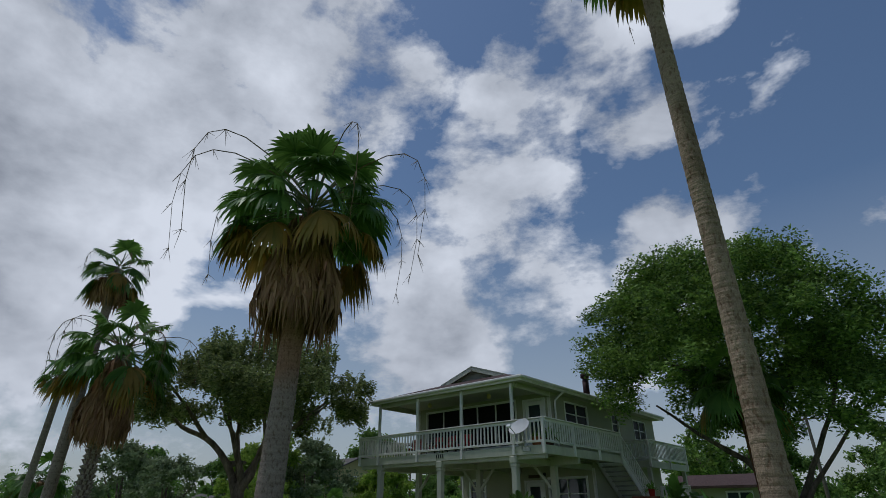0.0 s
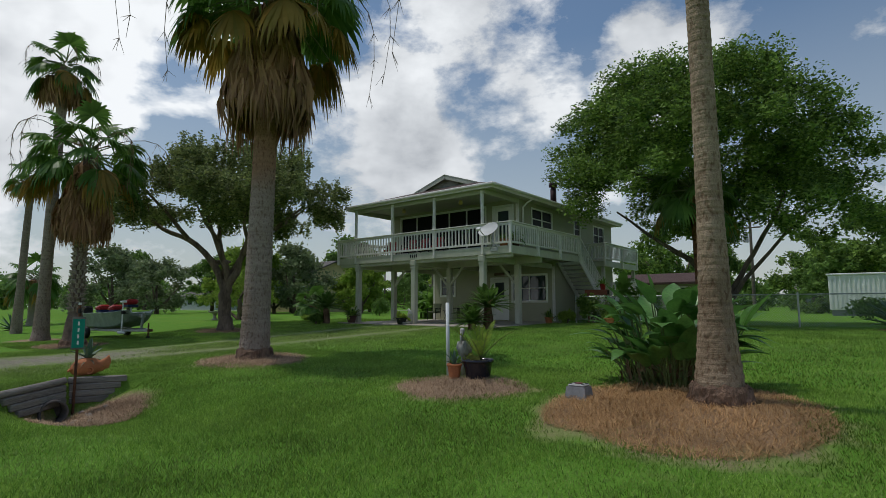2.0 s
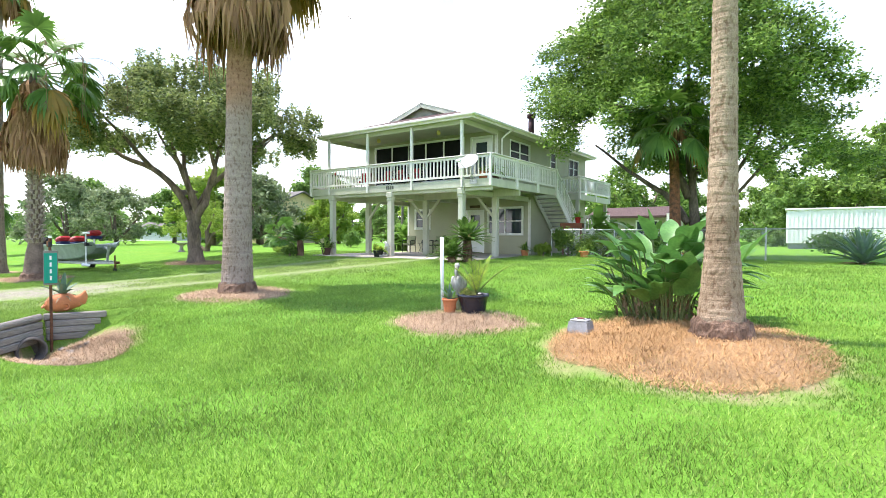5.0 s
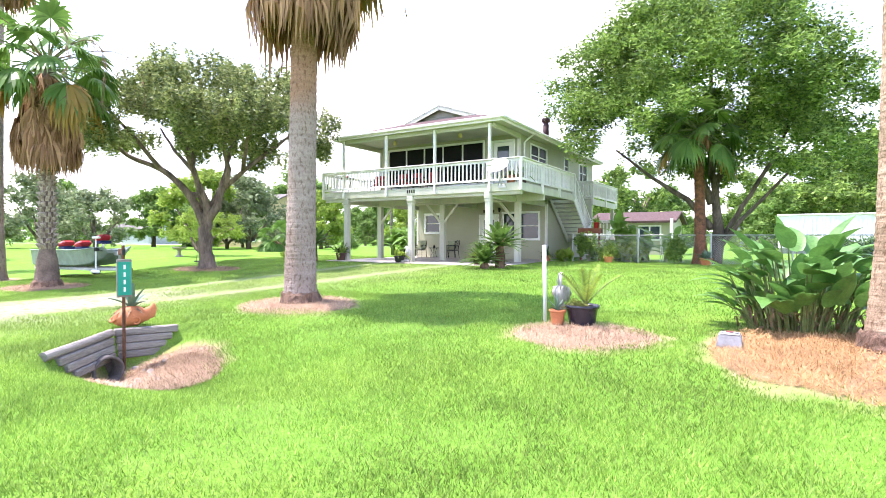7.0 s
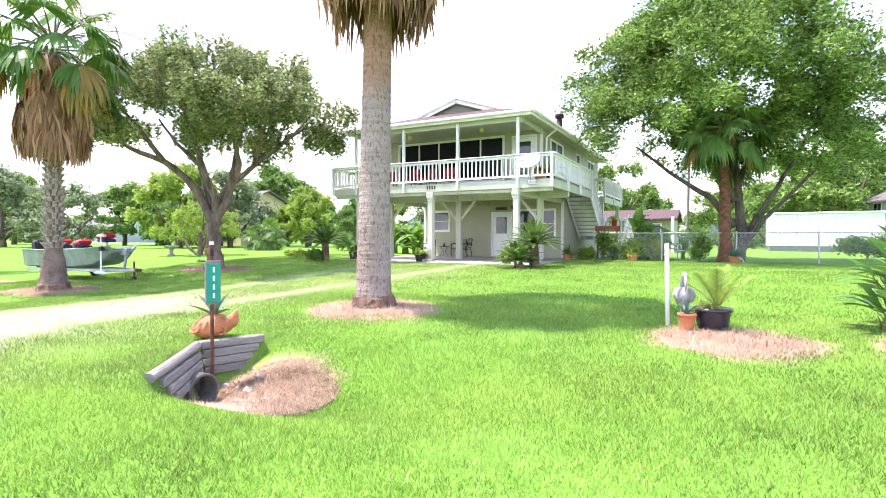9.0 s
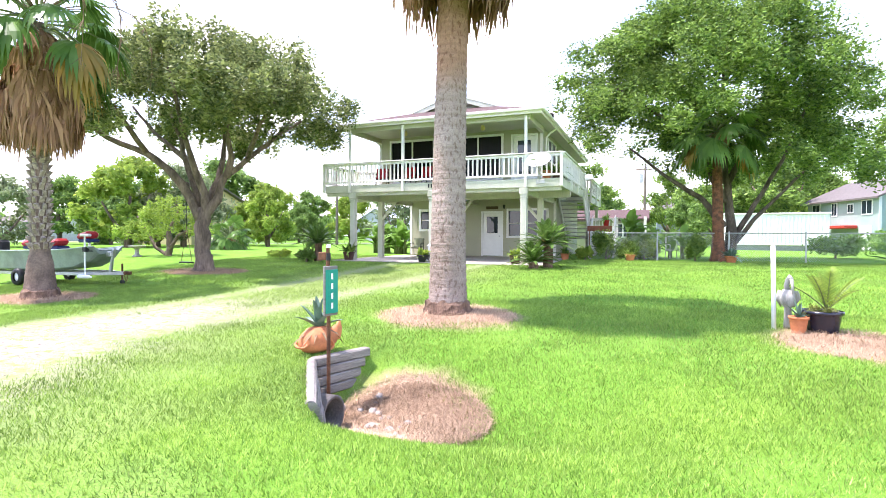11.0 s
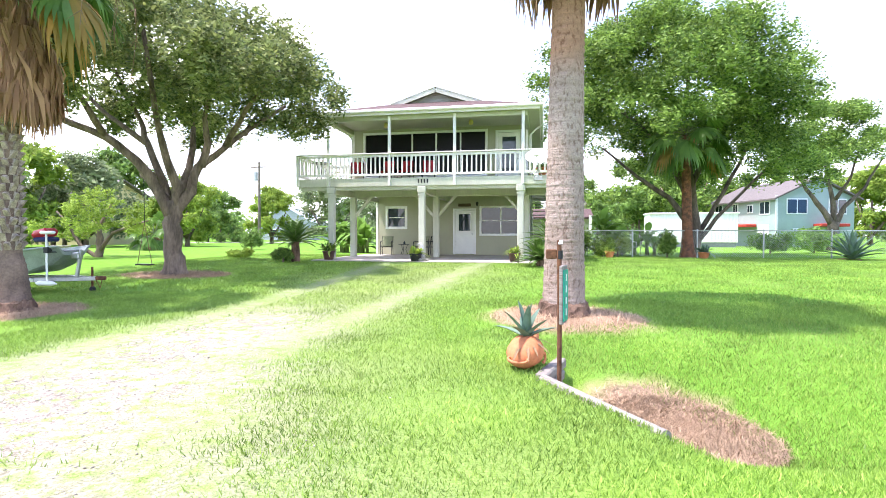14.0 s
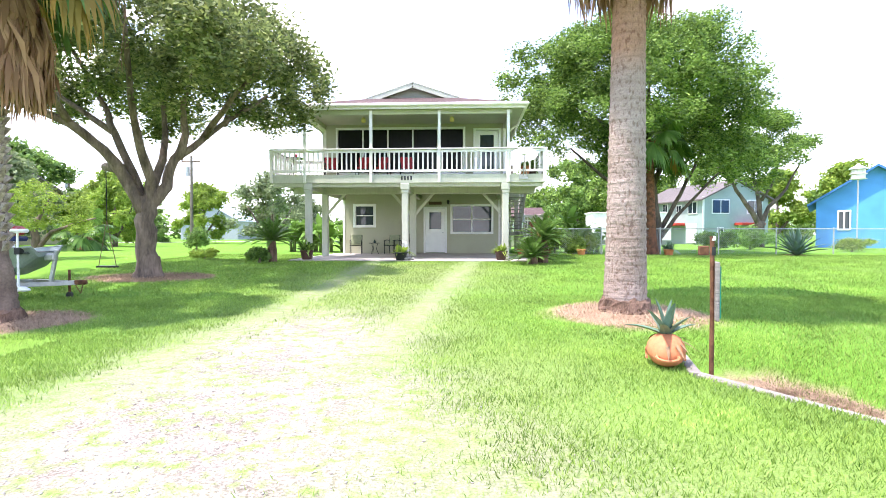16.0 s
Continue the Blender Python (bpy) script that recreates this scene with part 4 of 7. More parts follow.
def palm(label, x, y, prof, lean, skirt, crown_R, n_green, n_dry, seed, bark, leaf_R=0.9, stalk=0.9, n_yel=6, stalks=6, roots=True, boots=None, el_lo=-0.5, droop=0.46):
    rnd = random.Random(seed)
    ob = thing("palm_tree", label, "palm tree", (x, y, gz(x, y)))
    mb, top = trunk_mesh(x, y, prof, lean, seed=seed)
    part("trunk", mb, bark, ob, smooth=True)
    if roots:
        r0 = prof[0][1]
        rb = MB()
        nn = 26
        for i, (h, f) in enumerate(((-0.15, 1.16), (0.0, 1.12), (0.08, 1.06), (0.15, 1.02), (0.2, 0.9))):
            for k in range(nn):
                a = 2 * math.pi * k / nn
                rr = r0 * f * (1 + rnd.uniform(-0.05, 0.05))
                rb.v.append((x + rr * math.cos(a), y + rr * math.sin(a), gz(x, y) + h + rnd.uniform(-0.03, 0.03)))
        rb.f = [(i * nn + k, i * nn + (k + 1) % nn, (i + 1) * nn + (k + 1) % nn, (i + 1) * nn + k) for i in range(4) for k in range(nn)]
        part("root_mat", rb, ROOTS, ob, "fibrous brown root mat", False)
    if boots:
        bt = MB()
        h = boots[0]
        row = 0
        while h < boots[1]:
            r = float(np.interp(h, [p[0] for p in prof], [p[1] for p in prof]))
            nb = 8
            for k in range(nb):
                a = 2 * math.pi * (k + 0.5 * (row % 2)) / nb + rnd.uniform(-0.06, 0.06)
                c = Vector((x + lean[0] * (h / prof[-1][0]) ** 1.3, y + lean[1] * (h / prof[-1][0]) ** 1.3, gz(x, y) - 0.1 + h))
                d, s = Vector((math.cos(a), math.sin(a), 0)), Vector((-math.sin(a), math.cos(a), 0))
                w = r * 0.29
                o = c + d * (r * 0.93)
                t = c + d * (r * 1.5) + s * (w * (0.8 if row % 2 else -0.8)) + Vector((0, 0, 0.13 + rnd.uniform(-0.03, 0.04)))
                bt.add([o - s * w, o + s * w, t + s * w * 0.55, t - s * w * 0.55, o + Vector((0, 0, 0.17)) - s * w * 0.6 - d * 0.03, o + Vector((0, 0, 0.17)) + s * w * 0.6 - d * 0.03, o - Vector((0, 0, 0.1)) + d * 0.01],
                       [(0, 6, 1), (0, 1, 2, 3), (3, 2, 5, 4), (1, 5, 2), (0, 3, 4)])
            h += 0.15
            row += 1
        part("leaf_base", bt, BOOT, ob, "criss-cross stubs of old leaf bases")
    for i in range(n_green):
        f = (i + 0.5) / n_green
        el = math.asin(min(1, 1.02 - (1.02 - math.sin(el_lo)) * f ** 0.9))
        az = i * 2.39996 + rnd.uniform(-0.2, 0.2)
        b = top + Vector((math.cos(az) * 0.12, math.sin(az) * 0.12, 0.35 * (1 - f) - 0.1))
        gl, gs = MB(), MB()
        fan_leaf(gl, gs, b, az, el, stalk * rnd.uniform(0.85, 1.15), leaf_R * rnd.uniform(0.88, 1.12), 30, droop + 0.6 * f, rnd.uniform(-0.5, 0.5), rnd)
        part("frond_stalk", gs, PETIOLE, part("frond", gl, FROND, ob))
    for i in range(n_yel):
        az = i * 2.39996 * 1.7 + rnd.uniform(-0.3, 0.3)
        yl, gs = MB(), MB()
        fan_leaf(yl, gs, top + Vector((math.cos(az) * 0.15, math.sin(az) * 0.15, -0.2)), az, rnd.uniform(-0.35, 0.1), stalk * rnd.uniform(0.9, 1.1), leaf_R * rnd.uniform(0.75, 0.95), 26, rnd.uniform(1.0, 1.4), rnd.uniform(-0.6, 0.6), rnd)
        part("frond_stalk", gs, PETIOLE, part("fading_frond", yl, FROND_YEL, ob, "yellow and brown drooping fan frond"))
    for i in range(n_dry):
        f = rnd.random()
        az = rnd.uniform(0, 6.283)
        h = top.z - 0.15 - f * (skirt[0] - skirt[2])
        tt = (h - gz(x, y) + 0.1) / prof[-1][0]
        c = Vector((x + lean[0] * tt ** 1.3, y + lean[1] * tt ** 1.3, h))
        r = float(np.interp(h - gz(x, y) + 0.1, [p[0] for p in prof], [p[1] for p in prof]))
        dl = MB()
        dry_leaf(dl, c + Vector((math.cos(az), math.sin(az), 0)) * r * 0.8, az, skirt[2] * rnd.uniform(0.8, 1.2), skirt[1] * rnd.uniform(0.55, 1.0) * (0.35 + 0.65 * min(1.0, 1.5 * f)), rnd)
        part("dry_frond", dl, FROND_DRY, ob)
    if stalks:
        st = MB()
        for i in range(stalks):
            az = i * 6.283 / stalks + rnd.uniform(-0.4, 0.4)
            L = crown_R * rnd.uniform(0.95, 1.4)
            pts = []
            for j in range(9):
                f = j / 8
                pts.append(top + Vector((math.cos(az) * L * math.sin(f * 1.9) * 0.95, math.sin(az) * L * math.sin(f * 1.9) * 0.95, 0.2 + L * (1.15 * f - 1.75 * f ** 2.4))))
            st.tube(pts, [0.018 - 0.0015 * j for j in range(9)], 4, False)
            for j in range(4, 9):
                for _ in range(4):
                    p = pts[j]
                    st.tube([p, p + Vector((rnd.uniform(-0.18, 0.18), rnd.uniform(-0.18, 0.18), -rnd.uniform(0.1, 0.4)))], [0.008, 0.003], 3, False)
        part("flower_stalk", st, STALK_DRY, ob, "thin arching dry flower stalks")
    return ob


BARK_BROWN = mat("brown_palm_bark", (0.22, 0.155, 0.12), 0.9, var=0.25, scale=3, fine=26, bump=0.7, bump_dist=0.02)
BOOT = mat("old_leaf_stub", (0.42, 0.355, 0.295), 0.9, var=0.3, scale=9, fine=40, bump=0.6, col2=(0.2, 0.155, 0.125))
palm("thick-trunked fan palm with a brown skirt of dead fronds", -10.36, 6.35,
     [(0, 0.36), (0.3, 0.325), (1.2, 0.295), (2.6, 0.27), (4.2, 0.25), (8.3, 0.22)], (0.1, 0.1), (3.3, 0.78, 1.3), 2.45, 34, 230, 3, BARK_THICK, 1.0, 1.35, 12, 9, el_lo=0.12, droop=0.34)
palm("tall slim fan palm with a flared base in straw", -1.35, 6.6,
     [(0, 0.31), (0.25, 0.27), (0.6, 0.23), (1.2, 0.18), (2.2, 0.15), (4, 0.128), (11.5, 0.12)], (-0.05, 0.05), (1.3, 0.5, 1.2), 2.0, 26, 26, 5, BARK_SLIM, 0.85, 0.9, 6, 3, el_lo=0.1)
palm("fan palm with criss-cross leaf stubs and a dry skirt", -20.2, 5.9,
     [(0, 0.36), (0.35, 0.31), (0.9, 0.25), (1.15, 0.19), (3.2, 0.17), (6.4, 0.165)], (-0.1, 0.1), (2.9, 0.66, 1.2), 1.9, 22, 260, 7, BARK_BROWN, 0.95, 1.25, 5, 12, boots=(1.2, 3.9), el_lo=-0.1)
palm("tall lean fan palm with a windswept crown", -24.5, 6.1, [(0, 0.36), (0.4, 0.28), (2, 0.21), (10.9, 0.16)], (0.15, 0.1), (1.6, 0.5, 1.3), 1.3, 16, 40, 11, BARK_PALM, 0.8, 0.75, 6, 4, roots=False)
palm("tall thin fan palm far down the lawn", -31.0, 6.8, [(0, 0.24), (2, 0.17), (7.6, 0.13)], (0.2, 0.1), (1.0, 0.35, 0.9), 1.0, 11, 20, 13, BARK_PALM, 0.6, 0.6, 5, 2, roots=False)


# ---- broad-leaved trees ----
def leaf_cloud(pts, size, rnd, flat=0.5):
    """Leaf clumps: small bent quads at the given places."""
    n = len(pts)
    a = rnd.normal(size=(n, 3))
    a[:, 2] *= flat
    a /= np.linalg.norm(a, axis=1)[:, None]
    b = rnd.normal(size=(n, 3))
    b -= a * (a * b).sum(1)[:, None]
    b /= np.linalg.norm(b, axis=1)[:, None]
    s = size * rnd.uniform(0.6, 1.4, size=(n, 1))
    v = np.stack([pts - a * s, pts - b * s * 0.45, pts + a * s, pts + b * s * 0.45], 1).reshape(-1, 3)
    f = np.arange(4 * n).reshape(n, 4)
    return v, f


def crown_points(clumps, per, rnd, shell=0.55):
    """Points in many ragged clumps; each clump is (centre, radius, flattening)."""
    out = []
    for c, r, fl in clumps:
        n = int(per * r * r)
        d = rnd.normal(size=(n, 3))
        d /= np.linalg.norm(d, axis=1)[:, None]
        rr = r * (shell + (1 - shell) * rnd.random((n, 1))) * (0.75 + 0.35 * np.sin(3.1 * d[:, :1] + 2.3 * d[:, 1:2] * 2 + r * 7))
        d[:, 2] *= fl
        out.append(np.array(c) + d * rr)
    return np.concatenate(out)


def tree(label, x, y, limbs, clumps, per, leaf, leaf_m, bark, seed, name="tree"):
    rs = np.random.RandomState(seed)
    ob = thing(name, label, "tree", (x, y, gz(x, y)))
    for i, (pts, r0, r1) in enumerate(limbs):
        n = len(pts)
        rnd = random.Random(seed + i)
        fine = []
        for j in range(n - 1):
            for s in range(3):
                p = Vector(pts[j]).lerp(Vector(pts[j + 1]), s / 3)
                fine.append(p + (Vector((rnd.uniform(-1, 1), rnd.uniform(-1, 1), 0)) * r0 * 0.22 if (j or s) else Vector()))
        fine.append(Vector(pts[-1]))
        m = len(fine)
        part("trunk" if i == 0 else "limb", MB().tube(fine, [r0 + (r1 - r0) * (k / (m - 1)) ** 0.8 for k in range(m)], 11 if i == 0 else 8, True, 0.07), bark, ob, smooth=True)
    v, f = leaf_cloud(crown_points(clumps, per, rs), leaf, rs)
    cr = new("crown", np_mesh("crown", v, f, leaf_m, (x, y, gz(x, y))))
    cr.parent = ob
    return ob


def dome_clumps(cx, cy, z0, z1, R, n, rnd, rlo=0.7, rhi=1.3, inner=0.35, squash=0.8):
    """Clump centres over and inside a dome, denser near its skin."""
    out = []
    for i in range(n):
        u = (i + 0.5) / n
        a = i * 2.39996
        h = rnd.random() ** 0.9
        rad = R * math.sqrt(max(0.0, 1 - (h * 0.98) ** 2.2)) * rnd.uniform(0.55 if rnd.random() > inner else 0.1, 1.0)
        out.append(((cx + math.cos(a) * rad, cy + math.sin(a) * rad, z0 + (z1 - z0) * h + rnd.uniform(-0.3, 0.3)), rnd.uniform(rlo, rhi), squash))
    return out


OX, OY = -21.37, 11.77
oz = gz(OX, OY)
rnd = random.Random(21)


def V(u, d, h):
    """A place by the oak: u metres along the lawn's width, d metres back, h over its foot."""
    return (OX + 0.831 * u - 0.556 * d, OY + 0.556 * u + 0.831 * d, oz + h)


oak_limbs = [([V(0, 0, -0.15), V(0, 0, 0.12), V(-0.02, 0, 0.7), V(-0.05, 0, 1.5), V(-0.1, 0, 2.15)], 0.275, 0.235),
             ([V(-0.1, 0, 1.75), V(-0.55, 0, 2.75), V(-1.0, -0.1, 3.3), V(-1.65, -0.2, 3.87), V(-2.86, -0.3, 4.35), V(-4.0, -0.4, 5.2)], 0.19, 0.06),
             ([V(-0.1, 0.05, 1.9), V(-0.3, 0.3, 2.7), V(-0.72, 0.6, 3.87), V(-0.95, 0.9, 4.6), V(-1.7, 1.6, 6.2)], 0.16, 0.05),
             ([V(0.0, 0, 1.9), V(0.08, -0.25, 2.6), V(-0.26, -0.6, 3.7), V(-0.38, -1.0, 4.5), V(-0.5, -2.2, 6.3)], 0.17, 0.05),
             ([V(-0.1, -0.05, 1.7), V(0.42, -0.1, 2.45), V(0.65, -0.05, 3.2), V(1.08, 0, 3.55), V(1.97, 0.1, 4.35), V(3.2, 0.2, 5.3)], 0.19, 0.05),
             ([V(0.05, 0.05, 2.2), V(0.40, 0.4, 3.2), V(0.46, 0.7, 3.9), V(0.45, 1.2, 4.9), V(0.9, 2.2, 6.4)], 0.14, 0.05),
             ([V(0.72, -0.05, 3.2), V(0.93, -0.2, 3.9), V(0.82, -0.4, 4.6), V(1.4, -1.2, 6.4)], 0.14, 0.04),
             ([V(-1.65, -0.2, 3.85), V(-2.2, -1.2, 5.0), V(-2.8, -2.2, 6.0)], 0.10, 0.04),
             ([V(-0.72, 0.6, 3.85), V(-2.0, 1.6, 4.9), V(-3.0, 2.5, 6.0)], 0.10, 0.04),
             ([V(1.97, 0.1, 4.3), V(2.3, 1.4, 5.0), V(2.9, 2.4, 6.0)], 0.09, 0.03),
             ([V(1.4, 0.05, 3.85), V(2.0, -1.3, 4.8), V(2.9, -2.3, 5.9)], 0.10, 0.03)]
oak_cl = dome_clumps(OX - 0.4, OY + 0.3, 4.5, 7.6, 5.0, 170, rnd, 0.45, 0.95) + [(V(4.9 * math.cos(k * 0.7) * rnd.uniform(0.7, 1.0), 4.9 * math.sin(k * 0.7) * rnd.uniform(0.7, 1.0), rnd.uniform(4.5, 5.5) + 0.6 * max(0.0, math.cos(k * 0.7))), rnd.uniform(0.4, 0.7), 0.8) for k in range(54)]
tree("live oak with forked bare limbs and a broad round crown", OX, OY, oak_limbs, oak_cl, 1000, 0.066, LEAF_OAK, BARK_OAK, 21)
oak_foot = MB()
for i, (h, f) in enumerate(((-0.15, 1.5), (0.0, 1.38), (0.12, 1.2), (0.3, 1.07), (0.55, 0.98))):
    for k in range(20):
        a = 2 * math.pi * k / 20
        r = 0.275 * (1 + (f - 1) * (1 + 0.45 * math.sin(5 * a + 1))) + rnd.uniform(-0.008, 0.008)
        oak_foot.v.append((OX + r * math.cos(a), OY + r * math.sin(a), oz + h))
oak_foot.f = [(i * 20 + k, i * 20 + (k + 1) % 20, (i + 1) * 20 + (k + 1) % 20, (i + 1) * 20 + k) for i in range(4) for k in range(20)]
part("root_flare", oak_foot, BARK_OAK, bpy.data.objects["tree"], smooth=True)

AX, AY = -4.35, 22.3
az_ = gz(AX, AY)
rnd = random.Random(33)
W = lambda dx, dy, z: (AX + dx, AY + dy, z)
ash_limbs = [([W(0, 0, az_ - 0.1), W(0.1, 0, 1.0), W(0.05, 0.1, 2.2), W(-0.1, 0.2, 3.6), W(-0.3, 0.3, 6.0), W(-0.2, 0.3, 8.4)], 0.27, 0.06),
             ([W(0.08, 0.05, 0.7), W(0.5, 0.1, 1.5), W(1.2, 0.2, 2.7), W(2.2, 0.4, 4.6), W(2.9, 0.5, 6.8)], 0.14, 0.04),
             ([W(0.08, -0.05, 0.5), W(0.9, -0.2, 1.7), W(2.3, -0.4, 3.3), W(3.6, -0.5, 4.6)], 0.11, 0.03),
             ([W(-0.1, 0, 1.4), W(-1.0, 0.0, 2.6), W(-2.4, 0.0, 3.6), W(-3.8, -0.1, 4.8)], 0.16, 0.04),
             ([W(-0.1, 0.1, 2.4), W(-1.0, 0.2, 4.4), W(-2.4, 0.2, 6.0), W(-5.0, 0.3, 8.0)], 0.17, 0.04),
             ([W(0.0, 0.2, 3.2), W(0.9, 0.3, 5.2), W(1.5, 0.2, 7.6)], 0.14, 0.04)]
ash_cl = dome_clumps(AX - 0.6, AY + 0.3, 5.2, 10.5, 5.5, 172, rnd, 0.6, 1.1) + dome_clumps(AX - 3.1, AY + 0.3, 5.2, 8.8, 3.5, 52, rnd, 0.55, 0.95) + dome_clumps(AX - 5.1, AY + 0.3, 6.7, 9.4, 2.0, 26, rnd, 0.45, 0.8) + dome_clumps(AX + 3.0, AY + 0.5, 4.8, 7.5, 2.8, 38, rnd, 0.55, 0.95) + dome_clumps(AX + 2.4, AY + 0.9, 3.3, 5.6, 3.2, 46, rnd, 0.45, 0.85) + dome_clumps(AX - 1.2, AY + 1.2, 3.5, 5.8, 2.8, 40, rnd, 0.4, 0.8)
tree("tall spreading shade tree with several stems behind the fence", AX, AY, ash_limbs, ash_cl, 760, 0.072, LEAF_ASH, BARK_ASH, 33)


# ---- culvert, sign, pots by the drive ----
TIMBER = mat("weathered_grey_timber", (0.26, 0.235, 0.21), 0.9, var=0.22, scale=4, fine=28, bump=0.7, bump_dist=0.015, stretch=(0.3, 0.3, 2.5), col2=(0.19, 0.165, 0.145), obj_var=0.15)
PIPE = mat("grey_concrete_pipe", (0.15, 0.13, 0.115), 0.9, var=0.2, scale=6, fine=40, bump=0.4)
TERRA = mat("terracotta", (0.55, 0.20, 0.085), 0.75, var=0.12, scale=5, fine=35, bump=0.15, col2=(0.44, 0.15, 0.065))
RUST = mat("rusty_steel", (0.19, 0.085, 0.045), 0.85, 0.2, var=0.3, scale=9, fine=50, bump=0.3)
SIGN_GREEN = mat("sign_green", (0.0, 0.27, 0.19), 0.45, var=0.05, bump=0.02)
SIGN_WHITE = mat("sign_white", (0.8, 0.8, 0.8), 0.5, var=0.03, bump=0.0)
SOIL = mat("pot_soil", (0.09, 0.065, 0.045), 0.95, var=0.3, scale=14, fine=60, bump=0.8)
STONE = mat("pale_stone", (0.42, 0.38, 0.34), 0.9, var=0.2, scale=12, fine=60, bump=0.5)
STRAW = leaf_mat("straw", (0.68, 0.43, 0.21), (0.27, 0.148, 0.068), 0.1, 0.9)
MULCH = leaf_mat("brown_mulch", (0.58, 0.415, 0.275), (0.20, 0.13, 0.085), 0.05, 0.95)

WA, WC, WB = Vector((-9.83, 1.82, -0.40)), Vector((-10.66, 2.98, -0.385)), Vector((-10.47, 3.88, -0.41))
head = thing("timber_headwall", "weathered grey timber headwall round a culvert mouth", "retaining wall", (-10.5, 2.7, -1.0))
for c in range(4):
    z = -0.055 - c * 0.108
    ta, tb = WA + Vector((0.02 * c, 0.03 * c, z - 0.02)), WC + Vector((0.02 * c, 0, z))
    te = WB - (WB - WC) * (0.10 * c) + Vector((0.01 * c, 0, z))
    if c == 0:
        part("timber", MB().tube([ta, ta.lerp(tb, 0.5), tb + Vector((0, 0, 0.005))], [0.058, 0.056, 0.058], 14, True, 0.03), TIMBER, head, "half-round grey log", False)
        part("timber", MB().beam(tb + Vector((-0.02, 0.06, 0)), te, 0.12, 0.104, 0.014), TIMBER, head)
    else:
        part("timber", MB().beam(ta.lerp(tb, 0.06 + 0.07 * c), tb, 0.10, 0.104, 0.014), TIMBER, head)
        part("timber", MB().beam(tb + Vector((0.0, 0.07, 0)), te, 0.10, 0.104, 0.014), TIMBER, head)
pc = Vector((-10.3, 2.74, -0.88))
pr = MB()
n = 28
for dx, r in ((0.12, 0.205), (0.12, 0.17), (-0.5, 0.17), (-0.5, 0.205)):
    pr.v += [tuple(pc + Vector((dx, r * math.cos(6.28319 * k / n) * 1.0, r * math.sin(6.28319 * k / n))) + Vector((-0.25 * dx if dx > 0 else 0, 0, 0))) for k in range(n)]
pr.f = [(i * n + k, i * n + (k + 1) % n, ((i + 1) % 4) * n + (k + 1) % n, ((i + 1) % 4) * n + k) for i in range(4) for k in range(n)]
# added disc across the bore, standing in for the pipe's dark inside
pr.v += [tuple(pc + Vector((-0.2, 0.185 * math.cos(6.28319 * k / n), 0.185 * math.sin(6.28319 * k / n)))) for k in range(n)]
pr.f.append(tuple(range(4 * n, 5 * n)))
solo("culvert_pipe", pr, PIPE, "dark grey concrete culvert pipe under the drive", "pipe", True, (pc.x, pc.y, pc.z - 0.27))
rs_ = random.Random(4)


def stone_mesh(r, seed):
    q = random.Random(seed)
    m = MB()
    prof = [(-1, 0.05), (-0.6, 0.75), (0, 1.0), (0.55, 0.75), (0.85, 0.3)]
    for h, f in prof:
        for k in range(8):
            a = 6.28319 * k / 8
            w = f * q.uniform(0.8, 1.15)
            m.v.append((r * w * math.cos(a), r * 0.8 * w * math.sin(a), r * 0.6 * h))
    m.f = [(i * 8 + k, i * 8 + (k + 1) % 8, (i + 1) * 8 + (k + 1) % 8, (i + 1) * 8 + k) for i in range(4) for k in range(8)] + [tuple(range(32, 40)), tuple(range(7, -1, -1))]
    return mesh_of("stone", m, STONE, True)


stones = [stone_mesh(0.06, s) for s in range(4)]
for i in range(26):
    x, y = -9.85 + rs_.gauss(0, 0.3), 2.8 + rs_.gauss(0, 0.3)
    ob = new("stone", stones[i % 4])
    s = rs_.uniform(0.5, 1.3)
    ob.matrix_basis = pose(x, y, gz(x, y) + 0.015, rs_.uniform(-20, 20), 0, rs_.uniform(0, 360)) @ Matrix.Diagonal((s, s, s, 1))
    tagged(ob, "pale rough stone lying in the straw-covered ditch", "stone", "stones in the ditch")

sgn = thing("address_sign", "teal address sign with white marks on a rusty post", "sign", (-10.51, 3.09, gz(-10.51, 3.09)))
sx, sy = -10.51, 3.09
part("post", MB().tube([(sx, sy, -1.0), (sx, sy, 0.2), (sx - 0.01, sy, 0.88)], [0.022, 0.022, 0.022], 8), RUST, sgn)
Rm = Matrix.Translation((sx, sy, 0)) @ pose(0, 0, 0, 0, 0, 75)
part("backboard", MB().box(-0.095, 0.012, 0.09, 0.095, 0.045, 0.64, 0.006, Rm @ pose(0, -0.06, 0)), TIMBER, sgn)
part("plate", MB().box(-0.085, 0.002, 0.12, 0.085, 0.009, 0.60, 0.0, Rm @ pose(0, -0.06, 0)), SIGN_GREEN, sgn, "teal green plate")
for k in range(4):
    z = 0.17 + 0.108 * k
    part("mark", MB().box(-0.013, -0.003, z, 0.013, 0.001, z + 0.065, 0.0, Rm @ pose(0, -0.06, 0)), SIGN_WHITE, sgn)
part("band", MB().tube([(sx, sy, 0.84), (sx, sy, 0.88)], 0.026, 8), SIGN_WHITE, sgn, "white reflective band")
part("band", MB().tube([(sx, sy, 0.70), (sx, sy, 0.78)], 0.026, 8), BLACK, sgn, "black band")
rbk = MB().box(-0.13, 0.0, 0.70, -0.03, 0.035, 0.79, 0.008, pose(sx, sy, 0, 0, 0, 5))
part("reflector_bracket", rbk, RUST, sgn)
